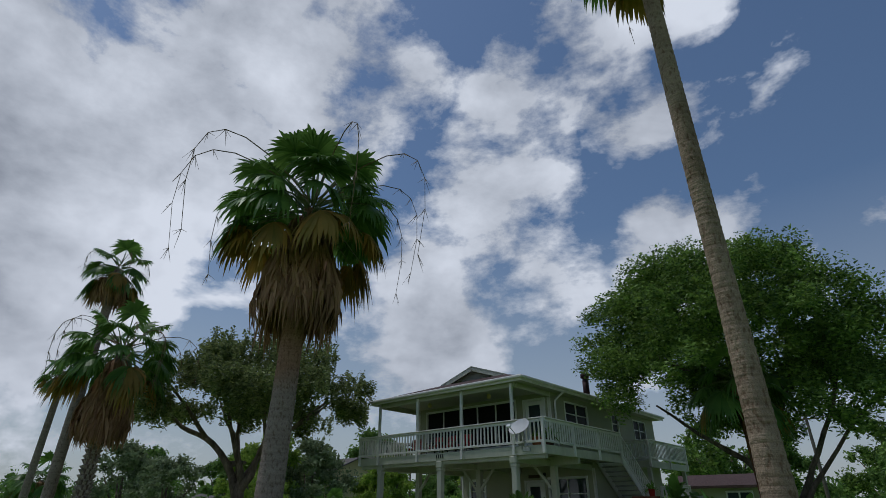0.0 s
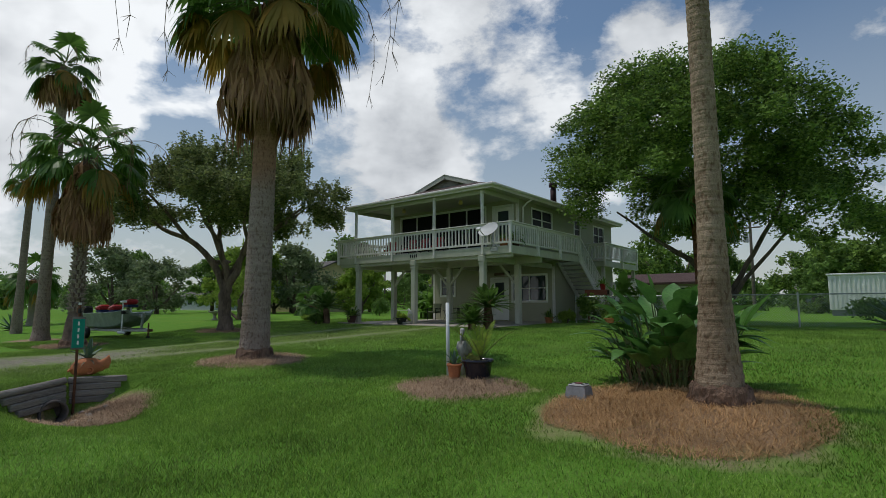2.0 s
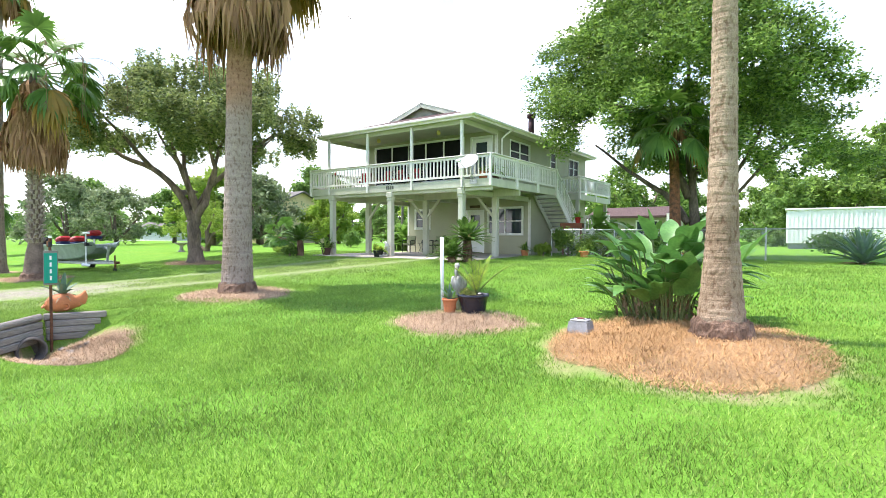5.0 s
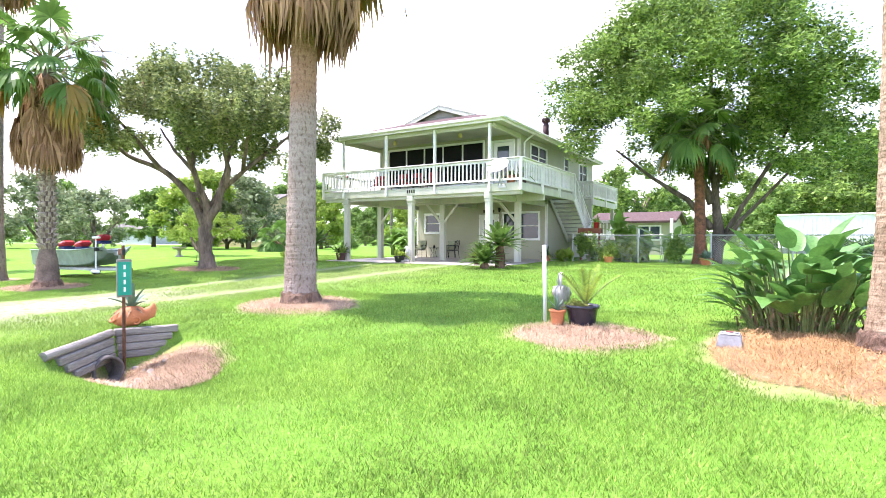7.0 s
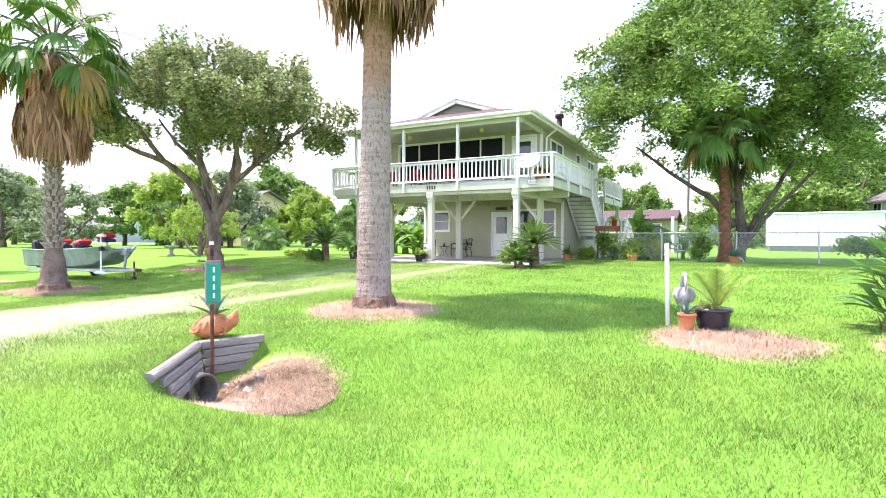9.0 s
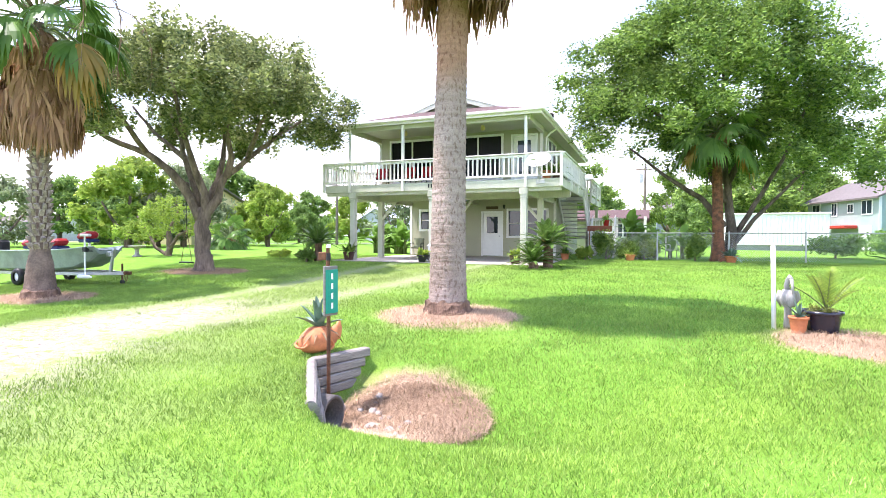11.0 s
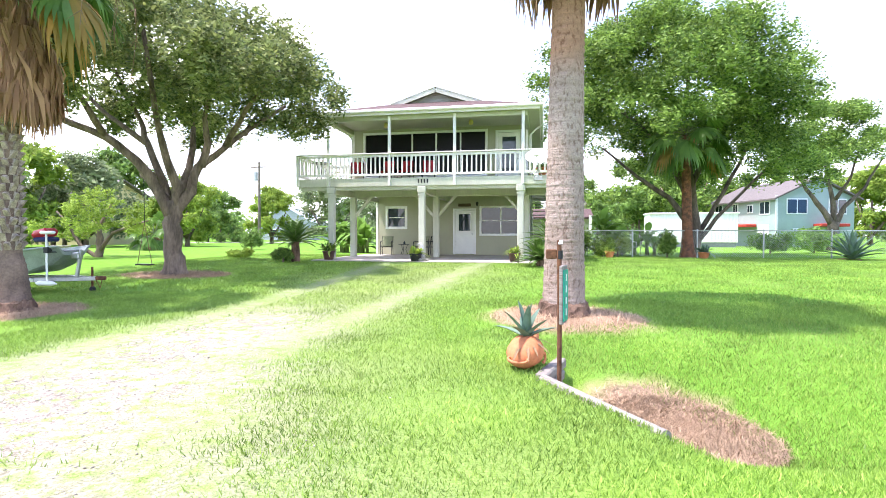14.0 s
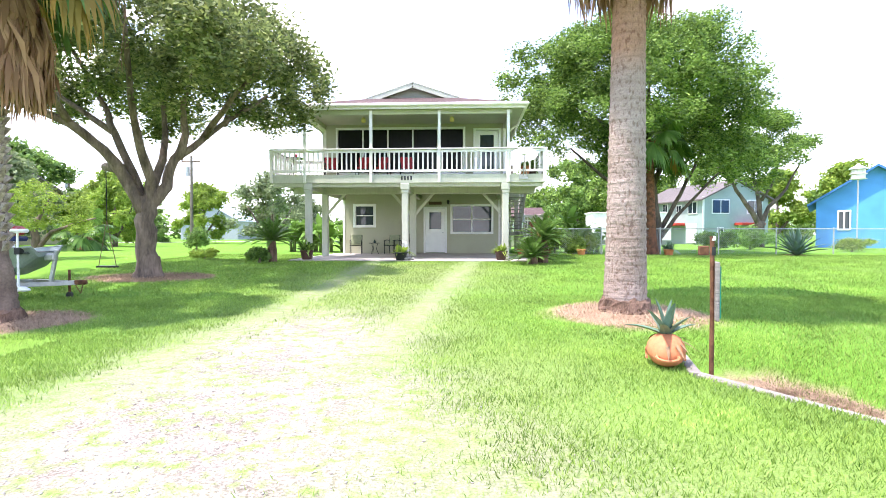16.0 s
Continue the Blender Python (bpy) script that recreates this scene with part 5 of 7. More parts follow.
part("reflector", MB().lathe([(0.0, 0), (0.028, 0), (0.028, 0.01), (0.0, 0.01)], (0, 0, 0), 12), SIGN_WHITE, sgn).matrix_basis = Matrix.Translation((-0.085, -0.004, 0.745 - gz(sx, sy))) @ pose(0, 0, 0, 90, 0, 5)


def blade_leaf(mb, base, az, el, L, w, droop=0.3, n=5, fold=0.25, tip=0.0, rnd=random, mid=0.45):
    """One strap or paddle leaf, folded along its rib."""
    d = Vector((math.cos(az), math.sin(az), 0))
    s = Vector((-math.sin(az), math.cos(az), 0))
    vs = []
    for i in range(n + 1):
        f = i / n
        p = Vector(base) + d * (L * f * math.cos(el)) + Vector((0, 0, L * f * math.sin(el) - droop * L * f * f))
        ww = w * max(0.04, (math.sin(math.pi * min(1, (0.12 + 0.88 * f) ** (math.log(0.5) / math.log(mid)))))) if tip == 0 else w * max(0.02, (1 - f) ** tip)
        up = Vector((0, 0, fold * ww)) - d * fold * ww * math.sin(el)
        vs += [p - s * ww + up, p, p + s * ww + up]
    fs = []
    for i in range(n):
        a = i * 3
        fs += [(a, a + 1, a + 4, a + 3), (a + 1, a + 2, a + 5, a + 4)]
    mb.add(vs, fs)


def agave(x, y, z, n, L, w, name, label, seed, parent=None, dry=True):
    q = random.Random(seed)
    g = MB()
    dr = MB()
    for i in range(n):
        f = i / n
        az = i * 2.39996 + q.uniform(-0.2, 0.2)
        blade_leaf(g, (x, y, z), az, radians(82 - 62 * f), L * q.uniform(0.85, 1.1), w, 0.10 + 0.15 * f, 6, 0.5, 0.55, q)
    if dry:
        for i in range(n):
            az = q.uniform(0, 6.28)
            blade_leaf(dr, (x, y, z), az, radians(q.uniform(-5, 18)), L * q.uniform(0.6, 1.0), w * 0.45, q.uniform(0.3, 0.7), 4, 0.3, 0.5, q)
    if parent is None:
        ob = thing(name, label, "plant", (x, y, z))
    else:
        ob = parent
    part("leaf_rosette", g, LEAF_AGAVE, ob)
    if dry:
        part("dry_rosette", dr, STALK_DRY, ob, "withered brown lower leaves")
    return ob


# terracotta fish planter on the headwall
fx, fy = -10.83, 3.37
fz = -0.40
fish = thing("fish_planter", "terracotta fish-shaped planter holding a spiky agave", "planter", (fx, fy, fz))
bd = MB()
n = 18
ang = radians(74)
ax_, ay_ = Vector((math.cos(ang), math.sin(ang), 0)), Vector((-math.sin(ang), math.cos(ang), 0))
prof = [(-0.30, 0.03, 0.12), (-0.285, 0.075, 0.12), (-0.24, 0.125, 0.13), (-0.14, 0.17, 0.14), (0.0, 0.185, 0.15), (0.12, 0.16, 0.15), (0.2, 0.115, 0.15), (0.26, 0.075, 0.165), (0.3, 0.07, 0.19), (0.36, 0.085, 0.22), (0.40, 0.02, 0.23)]
for u, r, zc in prof:
    for k in range(n):
        a = 6.28319 * k / n
        ry_ = r * (1.0 if u < 0.28 else 0.5)
        rz_ = r * (0.98 if u < 0.22 else 1.6)
        bd.v.append(tuple(Vector((fx, fy, fz)) + ax_ * (u * 0.86) + ay_ * (ry_ * math.cos(a)) + Vector((0, 0, max(0.0, zc + rz_ * math.sin(a) * (0.95 if math.sin(a) > 0 else 0.85))))))
bd.f = [(i * n + k, i * n + (k + 1) % n, (i + 1) * n + (k + 1) % n, (i + 1) * n + k) for i in range(len(prof) - 1) for k in range(n)] + [tuple(range(n - 1, -1, -1)), tuple(range((len(prof) - 1) * n, len(prof) * n))]
part("pot_body", bd, TERRA, fish, "terracotta fish body with a raised tail", True)
mo = MB().tube([Vector((fx, fy, fz + 0.12)) + ax_ * (-0.255 - 0.03 * math.cos(t * 0.5)) + ay_ * (0.1 * math.sin(t * 0.5)) + Vector((0, 0, -0.03 * math.cos(t * 0.5))) for t in range(-4, 5)], 0.016, 6)
part("mouth", mo, TERRA, fish)
for s in (-1, 1):
    part("fin", MB().tube([Vector((fx, fy, fz + 0.10)) + ax_ * (0.02 + 0.05 * math.cos(t)) + ay_ * s * (0.165 + 0.012) + Vector((0, 0, 0.05 * math.sin(t))) for t in np.linspace(-2.2, 2.2, 8)], 0.014, 6), TERRA, fish)
agave(fx, fy, fz + 0.27, 10, 0.42, 0.058, "", "", 5, fish)


# straw and needles on the beds
def straw_on(beds, n, seed, Lr=(0.04, 0.15), material=None, label="loose dry brown mulch and needles on the bare beds"):
    q = np.random.RandomState(seed)
    V, F = [], []
    area = np.array([b[2] * b[3] for b in beds])
    k = 0
    for b, m in zip(beds, (n * area / area.sum()).astype(int)):
        a, r = q.uniform(0, 6.283, m), np.sqrt(q.random_sample(m)) * 0.98
        x, y = b[0] + b[2] * r * np.cos(a), b[1] + b[3] * r * np.sin(a)
        z = ground_z(x, y) + q.uniform(0.004, 0.03, m)
        th, L, w = q.uniform(0, 6.283, m), q.uniform(*Lr, m), q.uniform(0.001, 0.0026, m)
        dz = q.normal(0, 0.025, m)
        c = np.stack([x, y, z], 1)
        d = np.stack([np.cos(th) * L / 2, np.sin(th) * L / 2, dz], 1)
        p = np.stack([-np.sin(th) * w, np.cos(th) * w, np.zeros(m)], 1)
        V.append(np.stack([c - d - p, c - d + p, c + d + p, c + d - p], 1).reshape(-1, 3))
        F.append(np.arange(4 * m).reshape(m, 4) + k)
        k += 4 * m
    ob = new("straw", np_mesh("straw", np.concatenate(V), np.concatenate(F), material or MULCH))
    tagged(ob, label, "straw", kind="stuff")


straw_on([BEDS[0]] + BEDS[3:8], 38000, 8)
straw_on(BEDS[1:3], 30000, 9, (0.05, 0.18), STRAW, "loose golden straw heaped round the slim palm")
straw_on([(-9.5, 3.0, 0.9, 0.75)], 14000, 18, (0.06, 0.2))


# ---- pots, post and utility box in the middle of the lawn ----
def round_pot(ob, x, y, z, r0, r1, h, material, rim=0.02, label=""):
    m = MB().lathe([(0.0, 0.0), (r0, 0.0), (r0 * 1.02, 0.01), (r1 * 0.98, h * 0.82), (r1 * 0.99, h * 0.84), (r1 + rim, h * 0.85), (r1 + rim, h), (r1 + rim * 0.2, h), (r1 * 0.95, h * 0.9)], (x, y, z), 22)
    part("pot", m, material, ob, label, True)
    part("soil", MB().lathe([(0.0, h * 0.93), (r1 * 0.5, h * 0.92), (r1 * 0.97, h * 0.88)], (x, y, z), 16), SOIL, ob)


px_, py_ = -5.53, 6.95
solo("marker_post", MB().tube([(px_, py_, gz(px_, py_) - 0.1), (px_ - 0.03, py_ + 0.02, 0.86)], 0.03, 12), mat("white_pvc", (0.78, 0.78, 0.78), 0.4, var=0.05, scale=4, bump=0.03), "plain white plastic pipe standing in mulch", "post", True, (px_, py_, gz(px_, py_)))
tp = thing("flower_pot", "small terracotta pot with a strap-leaved succulent", "flower pot", (-5.27, 6.78, gz(-5.27, 6.78)))
round_pot(tp, -5.27, 6.78, gz(-5.27, 6.78), 0.085, 0.115, 0.23, TERRA, 0.012)
agave(-5.27, 6.78, gz(-5.27, 6.78) + 0.2, 9, 0.3, 0.03, "", "", 9, tp, False)
CERAMIC = mat("dark_glazed_ceramic", (0.018, 0.018, 0.03), 0.2, var=0.1, bump=0.02, spec=0.6)
bp_ = thing("flower_pot", "large dark glazed pot with ferny palm seedlings", "flower pot", (-4.95, 6.98, gz(-4.95, 6.98)))
bx_, by_, bz_ = -4.95, 6.98, gz(-4.95, 6.98)
round_pot(bp_, bx_, by_, bz_, 0.19, 0.24, 0.30, CERAMIC, 0.02)
q = random.Random(12)


def cycad(ob, x, y, z, n, L, seed, leaf=FROND, wl=0.1, el=(75, 5), droop=0.35, name="frond", dens=16):
    """A ring of feather fronds."""
    q = random.Random(seed)
    m, st = MB(), MB()
    for i in range(n):
        f = i / n
        az = i * 2.39996 + q.uniform(-0.2, 0.2)
        e = radians(el[0] + (el[1] - el[0]) * f)
        LL = L * q.uniform(0.85, 1.1)
        d, s = Vector((math.cos(az), math.sin(az), 0)), Vector((-math.sin(az), math.cos(az), 0))
        pts = [Vector((x, y, z)) + d * (LL * t * math.cos(e)) + Vector((0, 0, LL * t * math.sin(e) - droop * LL * t * t)) for t in np.linspace(0, 1, 6)]
        st.tube(pts, [0.012, 0.011, 0.009, 0.008, 0.006, 0.004], 3, False)
        for j in range(2, dens + 1):
            t = j / dens
            k = t * 5
            i0 = min(4, int(k))
            p = pts[i0].lerp(pts[i0 + 1], k - i0)
            tg = (pts[i0 + 1] - pts[i0]).normalized()
            w = wl * math.sin(math.pi * min(0.97, 0.15 + 0.8 * t)) * LL
            for sg in (-1, 1):
                e1 = p + s * sg * w + tg * w * 0.6 + Vector((0, 0, w * 0.25))
                m.add([p - tg * LL * 0.02, p + tg * LL * 0.02, e1], [(0, 1, 2)])
    part(name, m, leaf, ob)
    part("stem", st, PETIOLE, ob)


cycad(bp_, bx_ + 0.06, by_, bz_ + 0.3, 11, 0.85, 4, LEAF_LIME, 0.15, (85, 40), 0.28)
MOSS = leaf_mat("low_succulents", (0.27, 0.27, 0.07), (0.13, 0.17, 0.04), 0.2, 0.6)
rsn = np.random.RandomState(3)
v, f = leaf_cloud(crown_points([((bx_ - 0.1, by_ - 0.05, bz_ + 0.33), 0.14, 0.5), ((bx_ + 0.05, by_ - 0.12, bz_ + 0.32), 0.1, 0.5), ((bx_ - 0.2, by_ - 0.1, bz_ + 0.25), 0.08, 0.8)], 14000, rsn), 0.018, rsn)
o = new("creeper", np_mesh("creeper", v, f, MOSS, (bx_, by_, bz_)))
o.parent = bp_
DRIFT = mat("grey_driftwood", (0.45, 0.43, 0.40), 0.9, var=0.2, scale=9, fine=50, bump=0.6, stretch=(1, 1, 0.3))
dx_, dy_ = -5.33, 7.12
fz_ = gz(dx_, dy_)
fig = MB().lathe([(0.0, 0.0), (0.055, 0.0), (0.05, 0.18), (0.045, 0.3), (0.09, 0.34), (0.115, 0.42), (0.11, 0.5), (0.07, 0.56), (0.0, 0.58)], (dx_, dy_, fz_), 14)
fig.tube([(dx_, dy_, fz_ + 0.53), (dx_ - 0.03, dy_ - 0.02, fz_ + 0.62), (dx_ - 0.01, dy_ - 0.03, fz_ + 0.7), (dx_ + 0.01, dy_ - 0.05, fz_ + 0.74), (dx_ + 0.03, dy_ - 0.08, fz_ + 0.72)], [0.05, 0.034, 0.036, 0.045, 0.02], 10)
fig.tube([(dx_ + 0.02, dy_ - 0.08, fz_ + 0.72), (dx_ + 0.03, dy_ - 0.11, fz_ + 0.62), (dx_ + 0.03, dy_ - 0.12, fz_ + 0.5)], [0.025, 0.02, 0.005], 8)
for sg in (-1, 1):
    fig.tube([(dx_ + sg * 0.1, dy_, fz_ + 0.54), (dx_ + sg * 0.12, dy_ + 0.02, fz_ + 0.44), (dx_ + sg * 0.08, dy_ + 0.05, fz_ + 0.3)], [0.03, 0.045, 0.008], 8)
solo("garden_statue", fig, DRIFT, "weathered grey carved wooden garden figure among the pots", "statue", True, (dx_, dy_, fz_))
ux, uy = -2.93, 6.33
uz = gz(ux, uy)
ub = thing("utility_box", "grey tapered concrete meter box with a metal lid", "utility box", (ux, uy, uz))
m = MB()
for h, w, d in ((-0.05, 0.15, 0.13), (0.15, 0.12, 0.105)):
    for sx_, sy_ in ((-1, -1), (1, -1), (1, 1), (-1, 1)):
        m.v.append((ux + sx_ * w, uy + sy_ * d, uz + h))
m.f = [(0, 1, 5, 4), (1, 2, 6, 5), (2, 3, 7, 6), (3, 0, 4, 7), (4, 5, 6, 7)]
part("box_body", m, mat("grey_concrete", (0.30, 0.30, 0.31), 0.85, var=0.12, scale=8, fine=60, bump=0.3), ub)
part("lid", MB().box(ux - 0.11, uy - 0.095, uz + 0.152, ux + 0.11, uy + 0.095, uz + 0.178, 0.012), mat("pale_lid", (0.42, 0.41, 0.40), 0.6, var=0.15, scale=20, bump=0.2), ub)
part("reader_cap", MB().box(ux - 0.04, uy - 0.03, uz + 0.18, ux + 0.04, uy + 0.05, uz + 0.19, 0.004), mat("dark_red_cap", (0.20, 0.05, 0.045), 0.6), ub, "dark red cap")
for s in (-1, 1):
    for t in (-1, 1):
        part("hole_ring", MB().lathe([(0.0, 0.004), (0.02, 0.004), (0.02, 0.0)], (ux + s * 0.08, uy + t * 0.06, uz + 0.179), 12), BLACK, ub)

# bird of paradise clump
gx_, gy_ = -2.15, 7.75
bop = thing("bird_of_paradise", "large clump of broad paddle-leaved green plants", "plant", (gx_, gy_, gz(gx_, gy_)))
q = random.Random(77)
dead = MB()
for i in range(130):
    a, r = q.uniform(0, 6.283), math.sqrt(q.random()) * 0.56
    x, y = gx_ + 1.15 * r * math.cos(a), gy_ + 0.75 * r * math.sin(a)
    z0 = gz(x, y)
    out = q.uniform(0.12, 0.42) * (0.4 + r)
    H = q.uniform(0.3, 1.15) * (1.12 - 0.45 * r)
    t = Vector((x + math.cos(a) * out, y + math.sin(a) * out * 0.8, z0 + H))
    L = q.uniform(0.42, 0.72)
    el = radians(q.uniform(20, 82) * (1.05 - 0.5 * r))
    st, lf = MB(), MB()
    st.tube([(x, y, z0 - 0.02), Vector((x, y, z0)).lerp(t, 0.55) + Vector((0, 0, 0.08)), t], [0.013, 0.011, 0.009], 5, False)
    blade_leaf(lf, t, a + q.uniform(-0.5, 0.5), el, L, q.uniform(0.095, 0.155), q.uniform(0.1, 0.5), 8, q.uniform(0.1, 0.4), 0, q, 0.42)
    p = part("leaf", lf, LEAF_PADDLE, bop, "", True)
    part("leaf_stem", st, PETIOLE, p)
for i in range(120):
    a, r = q.uniform(0, 6.283), math.sqrt(q.random()) * 0.7
    x, y = gx_ + 1.1 * r * math.cos(a), gy_ + 0.72 * r * math.sin(a)
    blade_leaf(dead, (x, y, gz(x, y) + q.uniform(0, 0.3)), q.uniform(0, 6.28), radians(q.uniform(10, 85)), q.uniform(0.25, 0.6), 0.022, q.uniform(0.2, 0.9), 4, 0.2, 0.4, q)
part("dead_stems", dead, STALK_DRY, bop, "dry brown dead stems at the base")


# ---- boat on its trailer ----
boat_at = Vector((-23.2, 8.1, gz(-23.2, 8.1)))
HULL = mat("grey_green_aluminium", (0.30, 0.36, 0.32), 0.45, 0.35, var=0.12, scale=3, fine=40, bump=0.08)
HULL_IN = mat("dark_boat_inside", (0.10, 0.12, 0.11), 0.6, var=0.1)
RED = mat("red_vinyl", (0.42, 0.025, 0.03), 0.4, var=0.12, bump=0.05)
NAVY = mat("navy_vinyl", (0.02, 0.03, 0.10), 0.45, var=0.1, bump=0.05)
boat = thing("boat", "grey-green aluminium flat boat with red seats", "boat")
hl = MB()
sect = [(-2.3, 0.60, 0.66, 0.42, 0.98), (-1.0, 0.62, 0.70, 0.42, 0.98), (0.6, 0.60, 0.70, 0.42, 1.0), (1.5, 0.54, 0.68, 0.50, 1.04), (2.05, 0.47, 0.62, 0.68, 1.09), (2.4, 0.40, 0.52, 0.92, 1.12)]
for u, wb, wt, zb, zt in sect:
    hl.v += [(u, -wt, zt), (u, -wb, zb + 0.05), (u, -wb * 0.85, zb), (u, wb * 0.85, zb), (u, wb, zb + 0.05), (u, wt, zt), (u, wt - 0.05, zt), (u, wb - 0.06, zb + 0.09), (u, -wb + 0.06, zb + 0.09), (u, -wt + 0.05, zt)]
K = 10
hl.f = [(i * K + k, (i + 1) * K + k, (i + 1) * K + (k + 1) % K, i * K + (k + 1) % K) for i in range(len(sect) - 1) for k in range(K)] + [tuple(range(K)), tuple(range(len(sect) * K - 1, (len(sect) - 1) * K - 1, -1))]
part("hull", hl, HULL, boat)
for s in (-1, 1):
    part("gunwale", MB().tube([(u, s * (wt + 0.005), zt + 0.01) for u, wb, wt, zb, zt in sect], 0.025, 6), HULL, boat)
part("bow_deck", MB().box(1.3, -0.55, 0.98, 2.3, 0.55, 1.02, 0.01), HULL_IN, boat)
for u, w, lab in ((-1.0, 0.0, ""), (0.1, 0.05, ""), (1.6, -0.05, "")):
    st = new("boat_seat")
    st.parent = boat
    st.location = (u, w, 1.0 if u < 1 else 1.22)
    tagged(st, "folded red and navy seat on a post")
    part("post", MB().tube([(u, w, 0.6 if u < 1 else 1.0), (u, w, 1.02 if u < 1 else 1.24)], 0.035, 10), SIGN_WHITE, st)
    part("cushion", MB().box(u - 0.24, w - 0.22, 1.02 if u < 1 else 1.24, u + 0.22, w + 0.22, 1.13 if u < 1 else 1.35, 0.04), NAVY, st)
    bk = MB().box(-0.27, -0.24, 0, 0.24, 0.24, 0.2, 0.08, Matrix.Translation((u - 0.02, w, 1.125 if u < 1 else 1.345)) @ pose(0, 0, 0, 0, -12, 0))
    part("backrest", bk, RED, st, "red seat back folded down")
mt = new("trolling_motor")
mt.parent = boat
tagged(mt, "white electric motor on a shaft at the bow")
part("shaft", MB().tube([(2.15, -0.62, 0.28), (2.15, -0.62, 1.42)], 0.025, 8), SIGN_WHITE, mt)
part("motor_head", MB().box(1.98, -0.68, 1.42, 2.4, -0.56, 1.50, 0.03), SIGN_WHITE, mt)
part("lower_unit", MB().tube([(1.8, -0.62, 0.28), (1.9, -0.62, 0.28), (2.3, -0.62, 0.27), (2.42, -0.62, 0.26)], [0.01, 0.06, 0.055, 0.02], 10), SIGN_WHITE, mt)
part("clamp", MB().box(2.08, -0.66, 0.98, 2.22, -0.5, 1.12, 0.015), BLACK, mt)
part("outboard_motor", MB().box(-2.72, -0.18, 0.85, -2.36, 0.18, 1.3, 0.07).box(-2.6, -0.08, 0.35, -2.45, 0.08, 0.85, 0.03), BLACK, boat)
boat.matrix_basis = Matrix.Translation(boat_at) @ pose(0, 0, 0, 0, 0, 9) @ Matrix.Diagonal((0.77, 0.95, 0.95, 1))
trailer = thing("boat_trailer", "galvanised boat trailer with a rusty tongue jack", "trailer")
for s in (-1, 1):
    part("frame_rail", MB().beam((-2.2, s * 0.55, 0.34), (1.7, s * 0.55, 0.34), 0.06, 0.09, 0.008), METAL, trailer)
    part("tongue_rail", MB().beam((1.7, s * 0.55, 0.34), (3.1, 0, 0.34), 0.06, 0.09, 0.008), METAL, trailer)
    wh = new("wheel")
    wh.parent = trailer
    m = Matrix.Translation((-0.5, s * 0.82, 0.24)) @ pose(0, 0, 0, 90, 0, 0)
    tb_ = MB()
    tb_.lathe([(0.13, -0.08), (0.21, -0.085), (0.245, -0.05), (0.245, 0.05), (0.21, 0.085), (0.13, 0.08)], (0, 0, 0), 22)
    tb_.v = [tuple(m @ Vector(p)) for p in tb_.v]
    part("tyre", tb_, BLACK, wh, "", True)
    rb_ = MB().lathe([(0.0, -0.05), (0.06, -0.05), (0.13, -0.03), (0.13, 0.03), (0.06, 0.05), (0.0, 0.05)], (0, 0, 0), 18)
    rb_.v = [tuple(m @ Vector(p)) for p in rb_.v]
    part("rim", rb_, SIGN_WHITE, wh, "", True)
for u in (-1.9, -1.2, -0.5, 0.2, 0.9, 1.6):
    part("cross_member", MB().beam((u, -0.55, 0.36), (u, 0.55, 0.36), 0.05, 0.05), METAL, trailer)
part("winch_post", MB().beam((2.45, 0, 0.34), (2.62, 0, 1.05), 0.08, 0.08, 0.008), METAL, trailer)
part("winch", MB().box(2.35, -0.1, 0.82, 2.6, 0.1, 0.98, 0.03), METAL, trailer)
part("coupler", MB().box(3.05, -0.05, 0.3, 3.35, 0.05, 0.4, 0.02), RUST, trailer, "rusty coupler")
part("tongue_jack", MB().tube([(2.85, 0.1, 0.12), (2.85, 0.1, 0.62)], 0.03, 8), RUST, trailer, "rusty jack")
part("jack_wheel", MB().tube([(2.85, 0.06, 0.07), (2.85, 0.14, 0.07)], 0.07, 12), BLACK, trailer)
part("safety_chain", MB().tube([(3.1, -0.05, 0.3), (3.25, -0.08, 0.12), (3.3, -0.08, 0.3)], 0.012, 5), RUST, trailer)
trailer.matrix_basis = Matrix.Translation(boat_at) @ pose(0, 0, 0, 0, 0, 9) @ Matrix.Diagonal((0.77, 0.95, 0.95, 1))


# ---- sagos, bananas, agave, pots round the house ----
def sago(label, x, y, trunk_h, n, L, seed, cone=False):
    z = gz(x, y)
    ob = thing("sago_palm", label, "plant", (x, y, z))
    part("trunk", MB().tube([(x, y, z - 0.05), (x + 0.02, y, z + trunk_h * 0.5), (x, y, z + trunk_h)], [0.17, 0.16, 0.13], 12, True, 0.12), ROOTS, ob)
    cycad(ob, x, y, z + trunk_h, n, L, seed, FROND, 0.13, (78, 4), 0.3, "frond", 30)
    if cone:
        part("seed_head", MB().lathe([(0.0, 0.3), (0.12, 0.25), (0.2, 0.13), (0.21, 0.0), (0.12, -0.06)][::-1], (x, y, z + trunk_h + 0.14), 14), mat("golden_felt", (0.55, 0.42, 0.15), 0.95, var=0.25, scale=18, fine=60, bump=0.8), ob, "golden felted seed head", True)
    return ob


sago("sago palm with dark arching feather fronds on the lawn", -19.45, 15.6, 0.7, 46, 1.15, 3)
sago("sago palm with a golden seed head by the patio", -10.35, 15.35, 0.75, 50, 1.15, 5, True)
sago("low sago palm with dark fronds by the patio", -10.75, 14.95, 0.2, 52, 1.0, 6)


